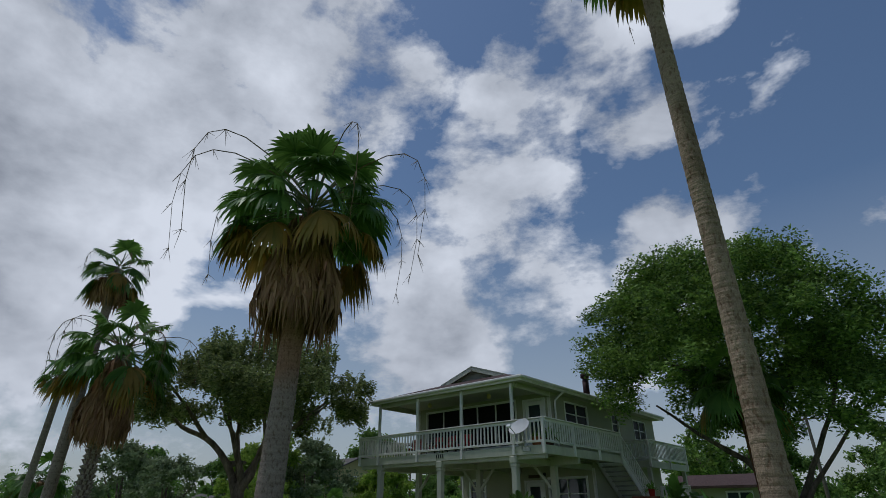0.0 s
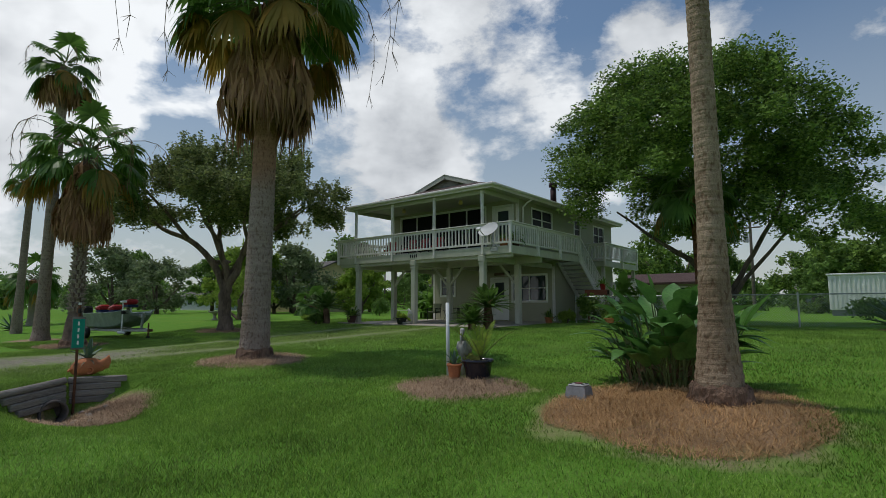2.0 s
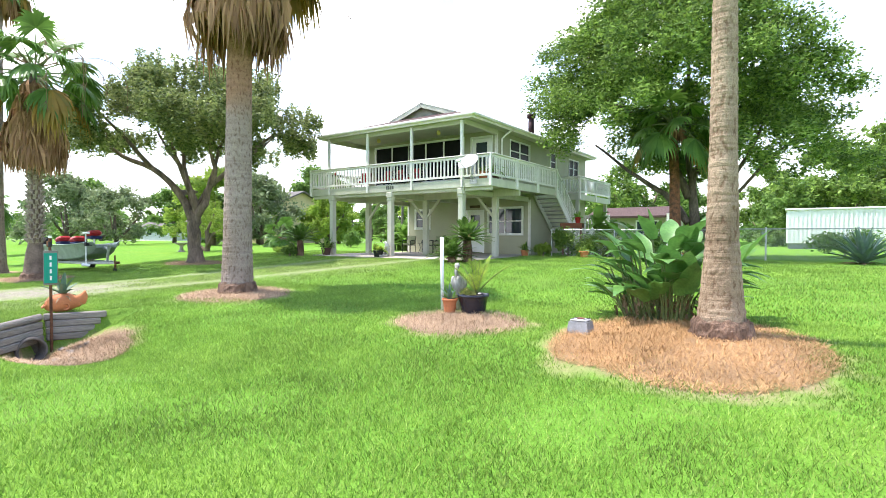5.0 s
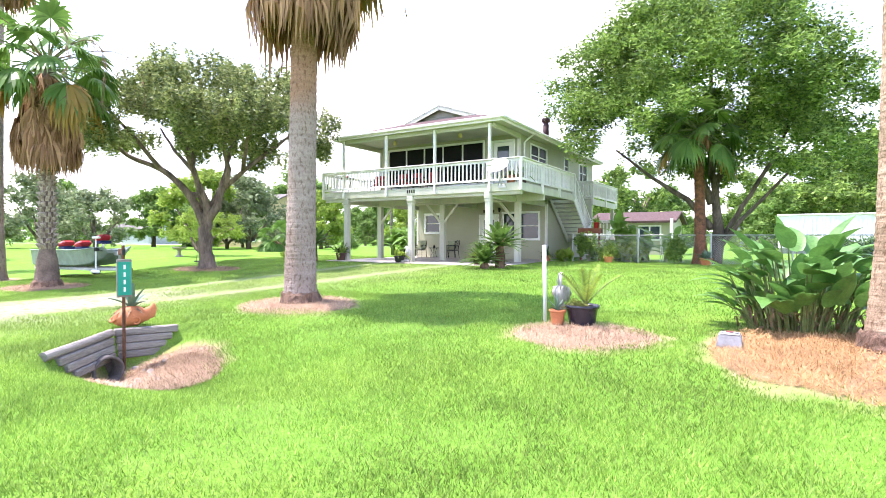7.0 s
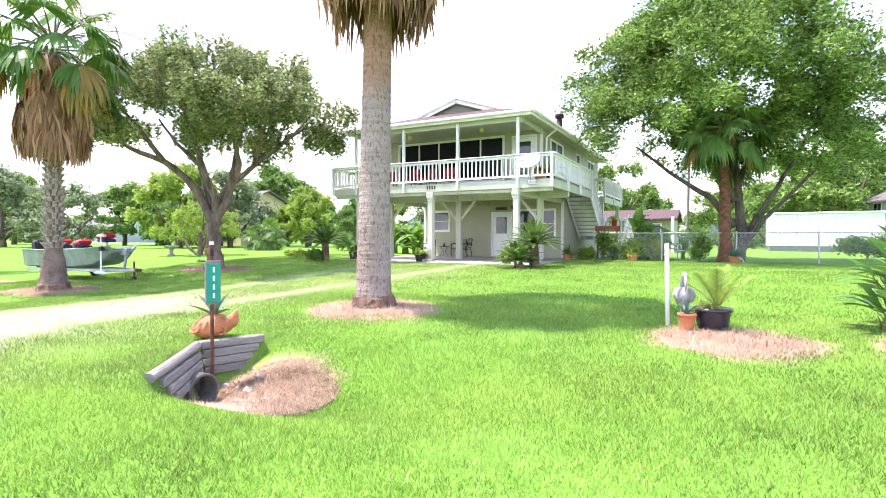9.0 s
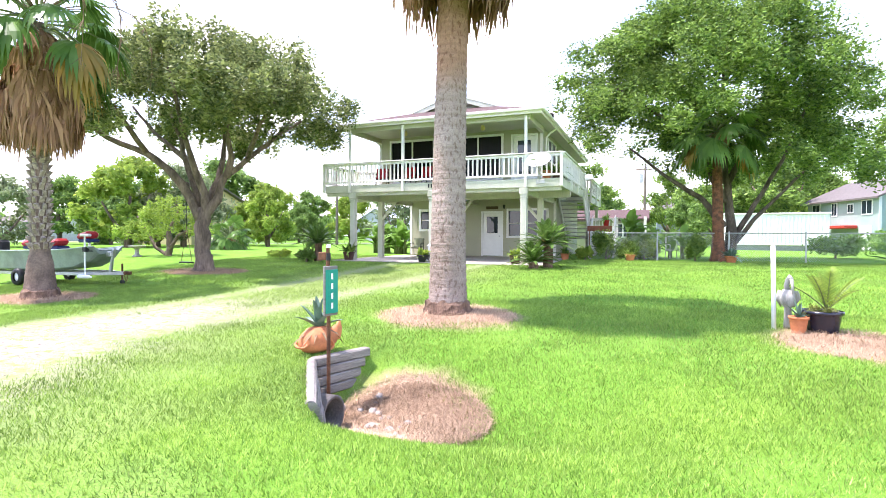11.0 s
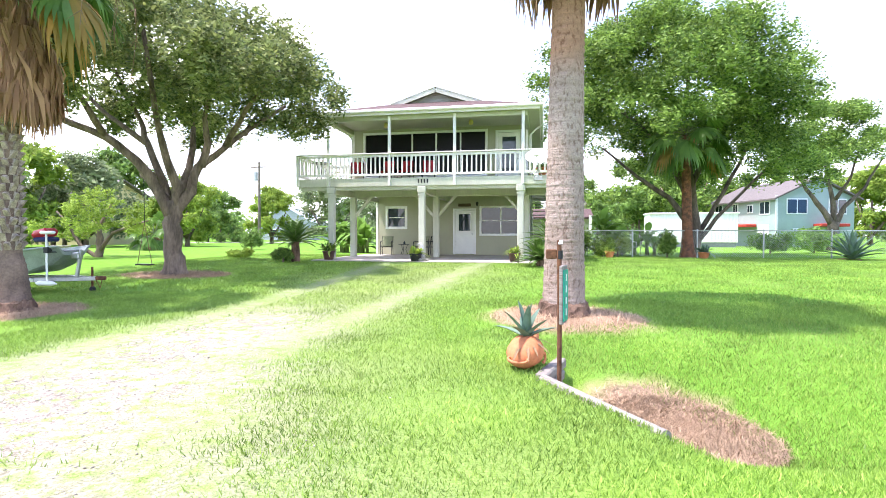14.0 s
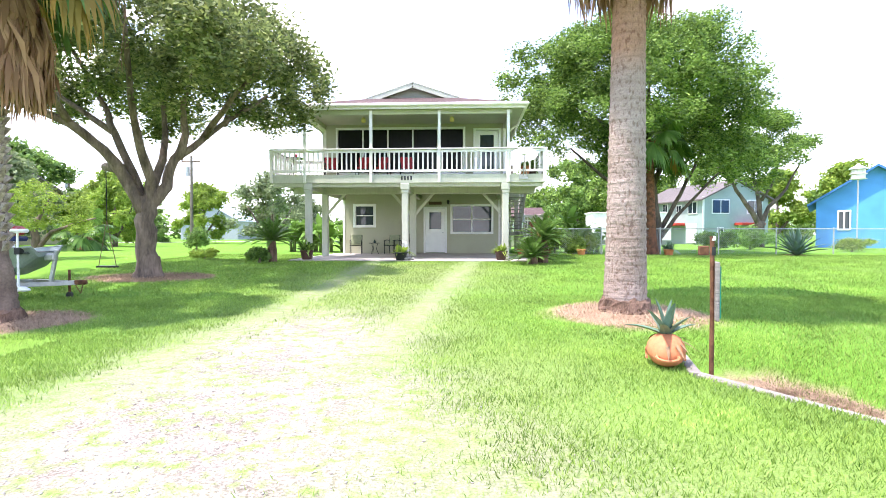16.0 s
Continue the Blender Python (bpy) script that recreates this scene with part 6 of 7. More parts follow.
def banana(x, y, n, H, seed, label, name="banana_plant"):
    q = random.Random(seed)
    z = gz(x, y)
    ob = thing(name, label, "plant", (x, y, z))
    for i in range(max(2, n // 7)):
        sx_, sy_ = x + q.uniform(-1.0, 1.0), y + q.uniform(-0.6, 0.6)
        h = H * q.uniform(0.2, 0.42)
        part("stem", MB().tube([(sx_, sy_, z - 0.05), (sx_ + q.uniform(-0.1, 0.1), sy_, z + h)], [0.09, 0.06], 8), PETIOLE, ob, smooth=True)
        for k in range(9):
            m = MB()
            blade_leaf(m, (sx_, sy_, z + h * q.uniform(0.2, 1.0)), q.uniform(0, 6.283), radians(q.uniform(25, 85)), H * q.uniform(0.3, 0.58), q.uniform(0.13, 0.21), q.uniform(0.3, 0.8), 8, q.uniform(0.1, 0.4), 0, q, 0.5)
            part("leaf", m, LEAF_BANANA, ob, "", True)
    return ob


banana(-20.1, 24.0, 63, 3.3, 2, "bright green banana plants beside the house")
banana(-21.3, 24.6, 56, 3.2, 12, "bright green banana plants beside the house")
banana(-7.3, 22.9, 42, 3.3, 4, "broad-leaved banana plants behind the fence")
banana(-6.6, 23.8, 35, 2.7, 14, "broad-leaved banana plants behind the fence")
agave(0.85, 20.5, gz(0.85, 20.5), 34, 1.3, 0.12, "agave", "large blue-green agave rosette on the lawn", 31)


def bush(label, x, y, r, h, material, seed, leaf=0.06, per=1800, name="bush"):
    q = random.Random(seed)
    rs = np.random.RandomState(seed)
    z = gz(x, y)
    ob = thing(name, label, "bush", (x, y, z))
    cl = [((x + q.uniform(-1, 1) * r * 0.55, y + q.uniform(-1, 1) * r * 0.55, z + h * q.uniform(0.3, 0.75)), r * q.uniform(0.35, 0.55), min(1.3, h / r * 0.7)) for _ in range(12)]
    v, f = leaf_cloud(crown_points(cl, per / (r * r), rs, 0.3), leaf, rs, 0.9)
    v[:, 2] = np.maximum(v[:, 2], z)
    part("stem", MB().tube([(x, y, z - 0.05), (x + 0.03, y, z + h * 0.5)], [0.05, 0.02], 6), BARK_OAK, ob)
    c = new("foliage", np_mesh("foliage", v, f, material, (x, y, z)))
    c.parent = ob
    return ob


bush("round dense green garden bush on the far lawn", -28.6, 28.0, 1.0, 1.5, LEAF_FAR, 41)
bush("low leafy green plant near the sago palm", -22.6, 17.2, 0.6, 0.4, LEAF_LIME, 42, 0.05)
bush("low dark shrub at the foot of the sago", -19.75, 15.25, 0.5, 0.55, LEAF_FAR, 43, 0.05)
bush("leafy green climber on the fence by the stairs", -9.0, 21.25, 0.75, 1.25, LEAF_ASH, 44, 0.06)
bush("leafy shrub behind the chain-link fence", -7.5, 21.9, 0.8, 1.0, LEAF_LIME, 45, 0.06)
bush("bright leafy shrub along the fence", 0.7, 27.5, 1.4, 1.2, LEAF_BANANA, 46, 0.08)
bush("bright leafy shrub along the fence", 3.4, 29.0, 1.5, 1.4, LEAF_BANANA, 47, 0.08)
bush("flowering garden shrub by the blue house", 6.6, 25.5, 1.2, 0.8, LEAF_LIME, 48, 0.06)
bush("leafy green climber on the fence by the stairs", -8.2, 21.2, 0.6, 0.95, LEAF_ASH, 54, 0.05)
bush("leafy green plants in front of the patio sago", -9.75, 20.4, 0.45, 0.6, LEAF_LIME, 55, 0.05)
bush("dark potted shrub beside the small palm", -5.6, 21.3, 0.5, 1.2, LEAF_FAR, 49, 0.06)


def potted(label, x, y, z, r, h, material, kind, seed, plant_h=0.35, plant_r=0.3, leaf=None):
    ob = thing("potted_plant", label, "potted plant", (x, y, z))
    round_pot(ob, x, y, z, r * 0.75, r, h, material)
    q = random.Random(seed)
    m = MB()
    for i in range(54):
        blade_leaf(m, (x + q.uniform(-0.6, 0.6) * r, y + q.uniform(-0.6, 0.6) * r, z + h * 0.9), i * 2.4 + q.uniform(-0.3, 0.3), radians(q.uniform(15, 85)), q.uniform(0.7, 1.15) * plant_h * 1.3, 0.035 if kind else 0.055, q.uniform(0.2, 0.8), 5, 0.25, 0, q, 0.45)
    part("foliage", m, leaf or LEAF_LIME, ob)
    return ob


DARK_POT = mat("dark_brown_pot", (0.10, 0.05, 0.04), 0.5, var=0.15, bump=0.1)
potted("dark brown pot with a spreading leafy plant", -18.45, 16.25, 0.03, 0.22, 0.32, DARK_POT, 0, 1, 0.5, leaf=LEAF_ASH)
potted("round black pot with a bright leafy plant", -15.1, 16.02, 0.03, 0.22, 0.26, BLACK, 0, 2, 0.35)
potted("dark brown pot with a bright yellow-green plant", -11.65, 16.2, 0.03, 0.2, 0.3, DARK_POT, 1, 3, 0.35)
potted("terracotta pot with a small plant by the wall", -10.55, 20.3, gz(-10.55, 20.3), 0.17, 0.26, TERRA, 1, 4, 0.4, leaf=LEAF_ASH)
potted("terracotta pot at the foot of the fence", -8.0, 20.5, gz(-8, 20.5), 0.18, 0.25, TERRA, 1, 5, 0.2)
potted("terracotta pot with an agave at the small palm", -4.45, 20.3, gz(-4.45, 20.3), 0.2, 0.26, TERRA, 1, 6, 0.45, leaf=LEAF_AGAVE)
potted("brick-red pot with a plant on the deck", -10.75, 17.1, FLOOR, 0.18, 0.32, TERRA, 1, 7, 0.3, leaf=LEAF_ASH)
potted("dark pot with a spiky plant on the deck", -10.45, 17.5, FLOOR, 0.17, 0.3, DARK_POT, 1, 8, 0.55, leaf=LEAF_ASH)
swan = MB().tube([(-14.98, 16.42, 0.03), (-14.97, 16.4, 0.2), (-14.96, 16.4, 0.42), (-14.98, 16.38, 0.56), (-15.02, 16.36, 0.63), (-15.1, 16.35, 0.6)], [0.10, 0.11, 0.12, 0.07, 0.06, 0.02], 12)
solo("garden_statue", swan, mat("white_plaster", (0.5, 0.5, 0.48), 0.8, var=0.15, bump=0.3), "white plaster garden statue beside a potted plant", "statue", True, (-14.98, 16.42, 0.03))
for i, (x, y, s) in enumerate(((-14.86, 16.12, 2.2), (-14.7, 16.02, 1.6), (-14.92, 15.96, 1.5))):
    ob = new("stone", stones[i])
    ob.matrix_basis = pose(x, y, 0.03 + 0.03 * s, 0, 0, 40 * i) @ Matrix.Diagonal((s, s, s, 1))
    tagged(ob, "pale rounded stone on the patio edge", "stone", "stones on the patio")

# redwood trough with a red pot beside the stairs
rw = mat("redwood_stain", (0.24, 0.085, 0.05), 0.8, var=0.15, scale=4, bump=0.3)
tx_, ty_ = -9.4, 22.75
tg_ = gz(tx_, ty_)
tr_ = thing("planter_trough", "reddish-brown wooden plant trough on posts by the stairs", "planter", (tx_, ty_, tg_))
for sx_ in (-0.42, 0.42):
    part("post", MB().box(tx_ + sx_ - 0.04, ty_ - 0.04, tg_ - 0.05, tx_ + sx_ + 0.04, ty_ + 0.04, 1.25, 0.008), rw, tr_)
for dy_ in (-0.14, 0.12):
    part("side_board", MB().box(tx_ - 0.52, ty_ + dy_, 1.25, tx_ + 0.52, ty_ + dy_ + 0.025, 1.48, 0.006), rw, tr_)
part("base_board", MB().box(tx_ - 0.52, ty_ - 0.115, 1.25, tx_ + 0.52, ty_ + 0.12, 1.28), rw, tr_)
part("soil", MB().box(tx_ - 0.5, ty_ - 0.11, 1.28, tx_ + 0.5, ty_ + 0.115, 1.44), SOIL, tr_)
potted("red glazed pot with a leafy plant in the trough", tx_ + 0.28, ty_, 1.44, 0.13, 0.3, mat("red_glaze", (0.38, 0.02, 0.02), 0.3, var=0.1, bump=0.02), 1, 19, 0.35, leaf=LEAF_BANANA)

# ---- patio and deck furniture ----
CUSHION = mat("sage_cushion", (0.30, 0.32, 0.20), 0.85, var=0.1, scale=10, bump=0.2)
IRON = mat("black_wrought_iron", (0.025, 0.025, 0.025), 0.5, 0.5, var=0.1, bump=0.1)


def chair(label, x, y, z, rz, seat_m, frame_m, group, name="patio_chair", back_h=0.85, padded=True):
    ob = thing(name, label, "chair", group=group)
    for sx_ in (-0.25, 0.25):
        part("leg", MB().tube([(sx_, -0.24, 0), (sx_, -0.24, 0.6)], 0.016, 6), frame_m, ob)
        part("leg", MB().tube([(sx_, 0.3, 0), (sx_, 0.24, 0.42), (sx_, 0.33, back_h)], 0.016, 6), frame_m, ob)
        part("armrest", MB().tube([(sx_, -0.26, 0.6), (sx_, 0.0, 0.63), (sx_, 0.27, 0.6)], 0.018, 6), frame_m, ob)
    part("seat_frame", MB().box(-0.25, -0.24, 0.36, 0.25, 0.26, 0.39, 0.01), frame_m, ob)
    if padded:
        part("seat_cushion", MB().box(-0.24, -0.24, 0.392, 0.24, 0.2, 0.47, 0.03), seat_m, ob)
        part("back_cushion", MB().box(-0.24, 0, 0, 0.24, 0.08, back_h - 0.42, 0.03, pose(0, 0.2, 0.45, -12, 0, 0)), seat_m, ob)
    else:
        for k in range(5):
            part("back_bar", MB().tube([(-0.2 + 0.1 * k, 0.25, 0.42), (-0.2 + 0.1 * k, 0.32, back_h)], 0.008, 5), frame_m, ob)
        part("top_bar", MB().tube([(-0.25, 0.33, back_h), (0, 0.34, back_h + 0.05), (0.25, 0.33, back_h)], 0.014, 6), frame_m, ob)
    ob.matrix_basis = pose(x, y, z, 0, 0, rz)
    return ob


def small_table(label, x, y, z, r, h, top_m, frame_m):
    ob = thing("side_table", label, "table", (x, y, z))
    part("tabletop", MB().lathe([(0.0, h), (r, h), (r, h - 0.025), (0.0, h - 0.025)], (x, y, z), 22), top_m, ob)
    for k in range(3):
        a = 2.094 * k
        part("leg", MB().tube([(x + r * 0.8 * math.cos(a), y + r * 0.8 * math.sin(a), z), (x + r * 0.35 * math.cos(a), y + r * 0.35 * math.sin(a), z + h * 0.5), (x + r * 0.7 * math.cos(a), y + r * 0.7 * math.sin(a), z + h - 0.02)], 0.012, 5), frame_m, ob)
    return ob


chair("patio armchair with sage green cushions and dark metal frame", -17.8, 21.4, 0.03, 8, CUSHION, IRON, "patio chairs")
chair("patio armchair with sage green cushions and dark metal frame", -16.2, 21.5, 0.03, -18, CUSHION, IRON, "patio chairs")
chair("black wrought iron patio chair with a barred back", -15.75, 21.2, 0.03, -40, CUSHION, IRON, "patio chairs", padded=False)
small_table("small black metal side table between patio chairs", -17.0, 21.5, 0.03, 0.25, 0.5, IRON, IRON)
solo("jar", MB().lathe([(0.0, 0), (0.05, 0), (0.055, 0.06), (0.03, 0.1), (0.03, 0.14), (0.0, 0.15)], (-16.98, 21.5, 0.53), 12), GLASS_SKY, "small glass jar on the patio side table", "jar", True, (-16.98, 21.5, 0.53))
for x, rz in ((-18.1, 20), (-16.85, 0), (-16.1, -5), (-15.15, 10)):
    chair("deck chair with bright red cushions", x, 18.35, FLOOR, rz, RED, IRON, "red deck chairs", "deck_chair", 0.9)
small_table("round glass bistro table on the deck corner", -19.3, 17.6, FLOOR, 0.38, 0.74, GLASS_SKY, IRON)
solo("lantern", MB().lathe([(0.0, 0), (0.05, 0), (0.05, 0.12), (0.02, 0.16), (0.0, 0.17)], (-19.25, 17.6, FLOOR + 0.74), 10), RED, "small red lantern on the bistro table", "lantern", True, (-19.25, 17.6, FLOOR + 0.74))

chair("white slatted garden chair behind the fence", -6.3, 23.9, gz(-6.3, 23.9), 20, WHITE, WHITE, "", "garden_chair", 0.95, padded=False)

# satellite dish on the deck's corner
dish = thing("satellite_dish", "white oval satellite dish on a bracket at the railing", "satellite dish", (-10.88, 16.4, 3.1))
dm = MB()
rings, nn = 5, 26
Dm = Matrix.Translation((-10.86, 16.25, 3.60)) @ pose(0, 0, 0, 52, 0, -6)
for back in (0, 0.012):
    for i in range(rings + 1):
        r = 0.44 * i / rings
        for k in range(nn):
            a = 6.28319 * k / nn
            dm.v.append(tuple(Dm @ Vector((r * math.cos(a), r * 0.78 * math.sin(a), 0.35 * r * r - back))))
for b in (0, 1):
    o_ = b * (rings + 1) * nn
    for i in range(rings):
        for k in range(nn):
            fct = (o_ + i * nn + k, o_ + (i + 1) * nn + k, o_ + (i + 1) * nn + (k + 1) % nn, o_ + i * nn + (k + 1) % nn)
            dm.f.append(fct if not b else fct[::-1])
part("reflector", dm, mat("dish_grey", (0.62, 0.62, 0.62), 0.5, var=0.06, bump=0.03), dish, "", True)
part("arm", MB().tube([Dm @ Vector((0, -0.34, 0.03)), Dm @ Vector((0, -0.36, 0.45))], 0.014, 6), METAL, dish)
part("receiver", MB().box(-0.09, -0.42, 0.42, 0.09, -0.3, 0.5, 0.015, Dm), SIGN_WHITE, dish)
part("mast", MB().tube([(-10.86, 16.34, 3.55), (-10.86, 16.44, 3.3), (-10.86, 16.5, 2.95)], 0.022, 8), METAL, dish)
for s in (-1, 1):
    part("strut", MB().tube([(-10.86, 16.42, 3.25), (-10.86 + s * 0.16, 16.57, 2.92)], 0.012, 6), METAL, dish)
part("foot_plate", MB().box(-11.02, 16.565, 2.84, -10.70, 16.598, 2.98, 0.006), METAL, dish)

# marks on the deck's rim, plaque and wall lamp over the door
for k in range(4):
    x = -15.16 + 0.11 * k
    solo("number_plate", MB().box(x, DY0 - 0.012, 2.83, x + 0.055, DY0 - 0.003, 2.97), BLACK, "small black mark on the deck rim board", "sign", group="marks on the rim board", at=(x, DY0 - 0.008, 2.83))
solo("plaque", MB().box(-14.6, HYL - 0.03, 2.28, -14.0, HYL - 0.004, 2.42, 0.02), mat("brown_plaque", (0.10, 0.06, 0.035), 0.6), "dark brown wooden plaque above the lower door", "plaque", at=(-14.3, HYL, 2.28))
wl_ = thing("wall_lamp", "small dark lantern wall lamp beside the door", "lamp", (-13.7, HYL, 2.3))
part("shade", MB().lathe([(0.0, 0.12), (0.05, 0.1), (0.07, 0.06), (0.05, -0.06), (0.0, -0.1)][::-1], (-13.7, HYL - 0.08, 2.38), 10), BLACK, wl_)
part("bracket", MB().box(-13.72, HYL - 0.08, 2.42, -13.68, HYL - 0.002, 2.46), BLACK, wl_)


# ---- fence ----
def fence_y(x):
    return 20.95 + 0.09 * (x + 9.5)


WIRE = mat("fence_wire", (0.40, 0.41, 0.41), 0.5, 0.6, var=0.1, bump=0)
fence = thing("chain_link_fence", "grey chain-link fence with steel posts across the lawn", "fence", (0, 21.8, 0))
xs = [-9.6 + 2.6 * i for i in range(13)]
for x in xs:
    y = fence_y(x)
    p = part("post", MB().tube([(x, y, gz(x, y) - 0.1), (x, y, gz(x, y) + 1.15)], 0.03, 8), METAL, fence)
    part("post_cap", MB().lathe([(0.0, 0.04), (0.025, 0.03), (0.034, 0.0)][::-1], (x, y, gz(x, y) + 1.15), 8), METAL, p)
for a, b in zip(xs, xs[1:]):
    part("top_rail", MB().tube([(a, fence_y(a), gz(a, fence_y(a)) + 1.12), (b, fence_y(b), gz(b, fence_y(b)) + 1.12)], 0.021, 6), METAL, fence)
    ms = MB()
    L = math.hypot(b - a, fence_y(b) - fence_y(a))
    g = 0.085
    A, B = Vector((a, fence_y(a), gz(a, fence_y(a)) + 0.04)), Vector((b, fence_y(b), gz(b, fence_y(b)) + 0.04))
    u, up, H = (B - A).normalized(), Vector((0, 0, 1)), 1.06
    nrm = u.cross(up) * 0.0022
    k = -H
    while k < L:
        for sg in (1, -1):
            s0, s1 = max(0.0, k), min(L, k + H)
            if s1 - s0 > 0.02:
                z0, z1 = (s0 - k, s1 - k) if sg > 0 else (H - (s0 - k), H - (s1 - k))
                p0, p1 = A + u * s0 + up * z0, A + u * s1 + up * z1
                w = up * 0.0032
                ms.add([p0 - w + nrm * sg, p1 - w + nrm * sg, p1 + w + nrm * sg, p0 + w + nrm * sg], [(0, 1, 2, 3)])
        k += g
    part("mesh_panel", ms, WIRE, fence)

# small fan palm at the fence
palm("young fan palm with a red fibrous trunk at the fence", -4.75, 21.5, [(0, 0.36), (0.4, 0.28), (1.0, 0.215), (2.9, 0.185), (5.2, 0.16)], (-0.15, 0.0), (0.5, 0.4, 0.6), 1.4, 22, 10, 17, RUST_BARK, 1.0, 1.05, 2, 0, roots=False, boots=None)

# swing under the oak
SWX, SWY = -23.1, 12.6
swing = thing("swing", "wooden plank swing on thin ropes under the oak", "swing", (SWX, SWY, 0))
part("seat", MB().box(SWX - 0.28, SWY - 0.1, -0.04, SWX + 0.28, SWY + 0.1, 0.01, 0.01), BLACK, swing)
part("chain", MB().tube([(SWX, SWY, 1.3), (SWX, SWY, 2.75)], 0.012, 5), IRON, swing)
for s in (-1, 1):
    part("rope", MB().tube([(SWX + s * 0.26, SWY, 0.01), (SWX, SWY, 1.3)], 0.01, 4), STALK_DRY, swing)
lb = MB().tube([V(-0.6, 0.0, 2.85), V(-0.85, 0.6, 2.95), (SWX, SWY, 2.82), (SWX - 0.1, SWY + 0.3, 2.86)], [0.16, 0.13, 0.12, 0.05], 10, True, 0.08)
o = part("limb", lb, BARK_OAK, bpy.data.objects["tree"], smooth=True)

# stone bird bath
BBX, BBY = -29.5, 15.6
bbz = gz(BBX, BBY)
bath = thing("bird_bath", "weathered stone bird bath on the lawn", "bird bath", (BBX, BBY, bbz))
part("pedestal", MB().lathe([(0.2, 0), (0.18, 0.06), (0.1, 0.1), (0.09, 0.3), (0.13, 0.38)], (BBX, BBY, bbz), 16), STONE, bath, "", True)
part("bowl", MB().lathe([(0.13, 0.38), (0.3, 0.43), (0.38, 0.51), (0.36, 0.52), (0.27, 0.46), (0.0, 0.45)], (BBX, BBY, bbz), 20), STONE, bath, "", True)

# ---- neighbouring buildings ----
PALE = mat("white_corrugated", (0.86, 0.84, 0.82), 0.5, var=0.05, scale=1.5, bump=0.05)
cont = thing("white_trailer", "long white ribbed metal trailer behind the fence", "trailer", (1.5, 46, gz(1.5, 46)))
part("side_panel", MB().box(-1.9, 44.6, 0.4, 4.9, 47.2, 2.75, 0.03), PALE, cont)
part("roof", MB().box(-2.0, 44.5, 2.75, 5.0, 47.3, 2.87, 0.03), PALE, cont)
rib = mesh_of("rib", MB().box(0, 0, 0, 0.08, 0.04, 2.3), PALE)
for i in range(26):
    shared("rib", rib, cont, (-1.8 + 0.255 * i, 44.558, 0.43))
part("skirt", MB().box(-1.8, 44.7, -0.1, 4.8, 47.1, 0.4), mat("grey_skirting", (0.3, 0.3, 0.3), 0.8), cont)


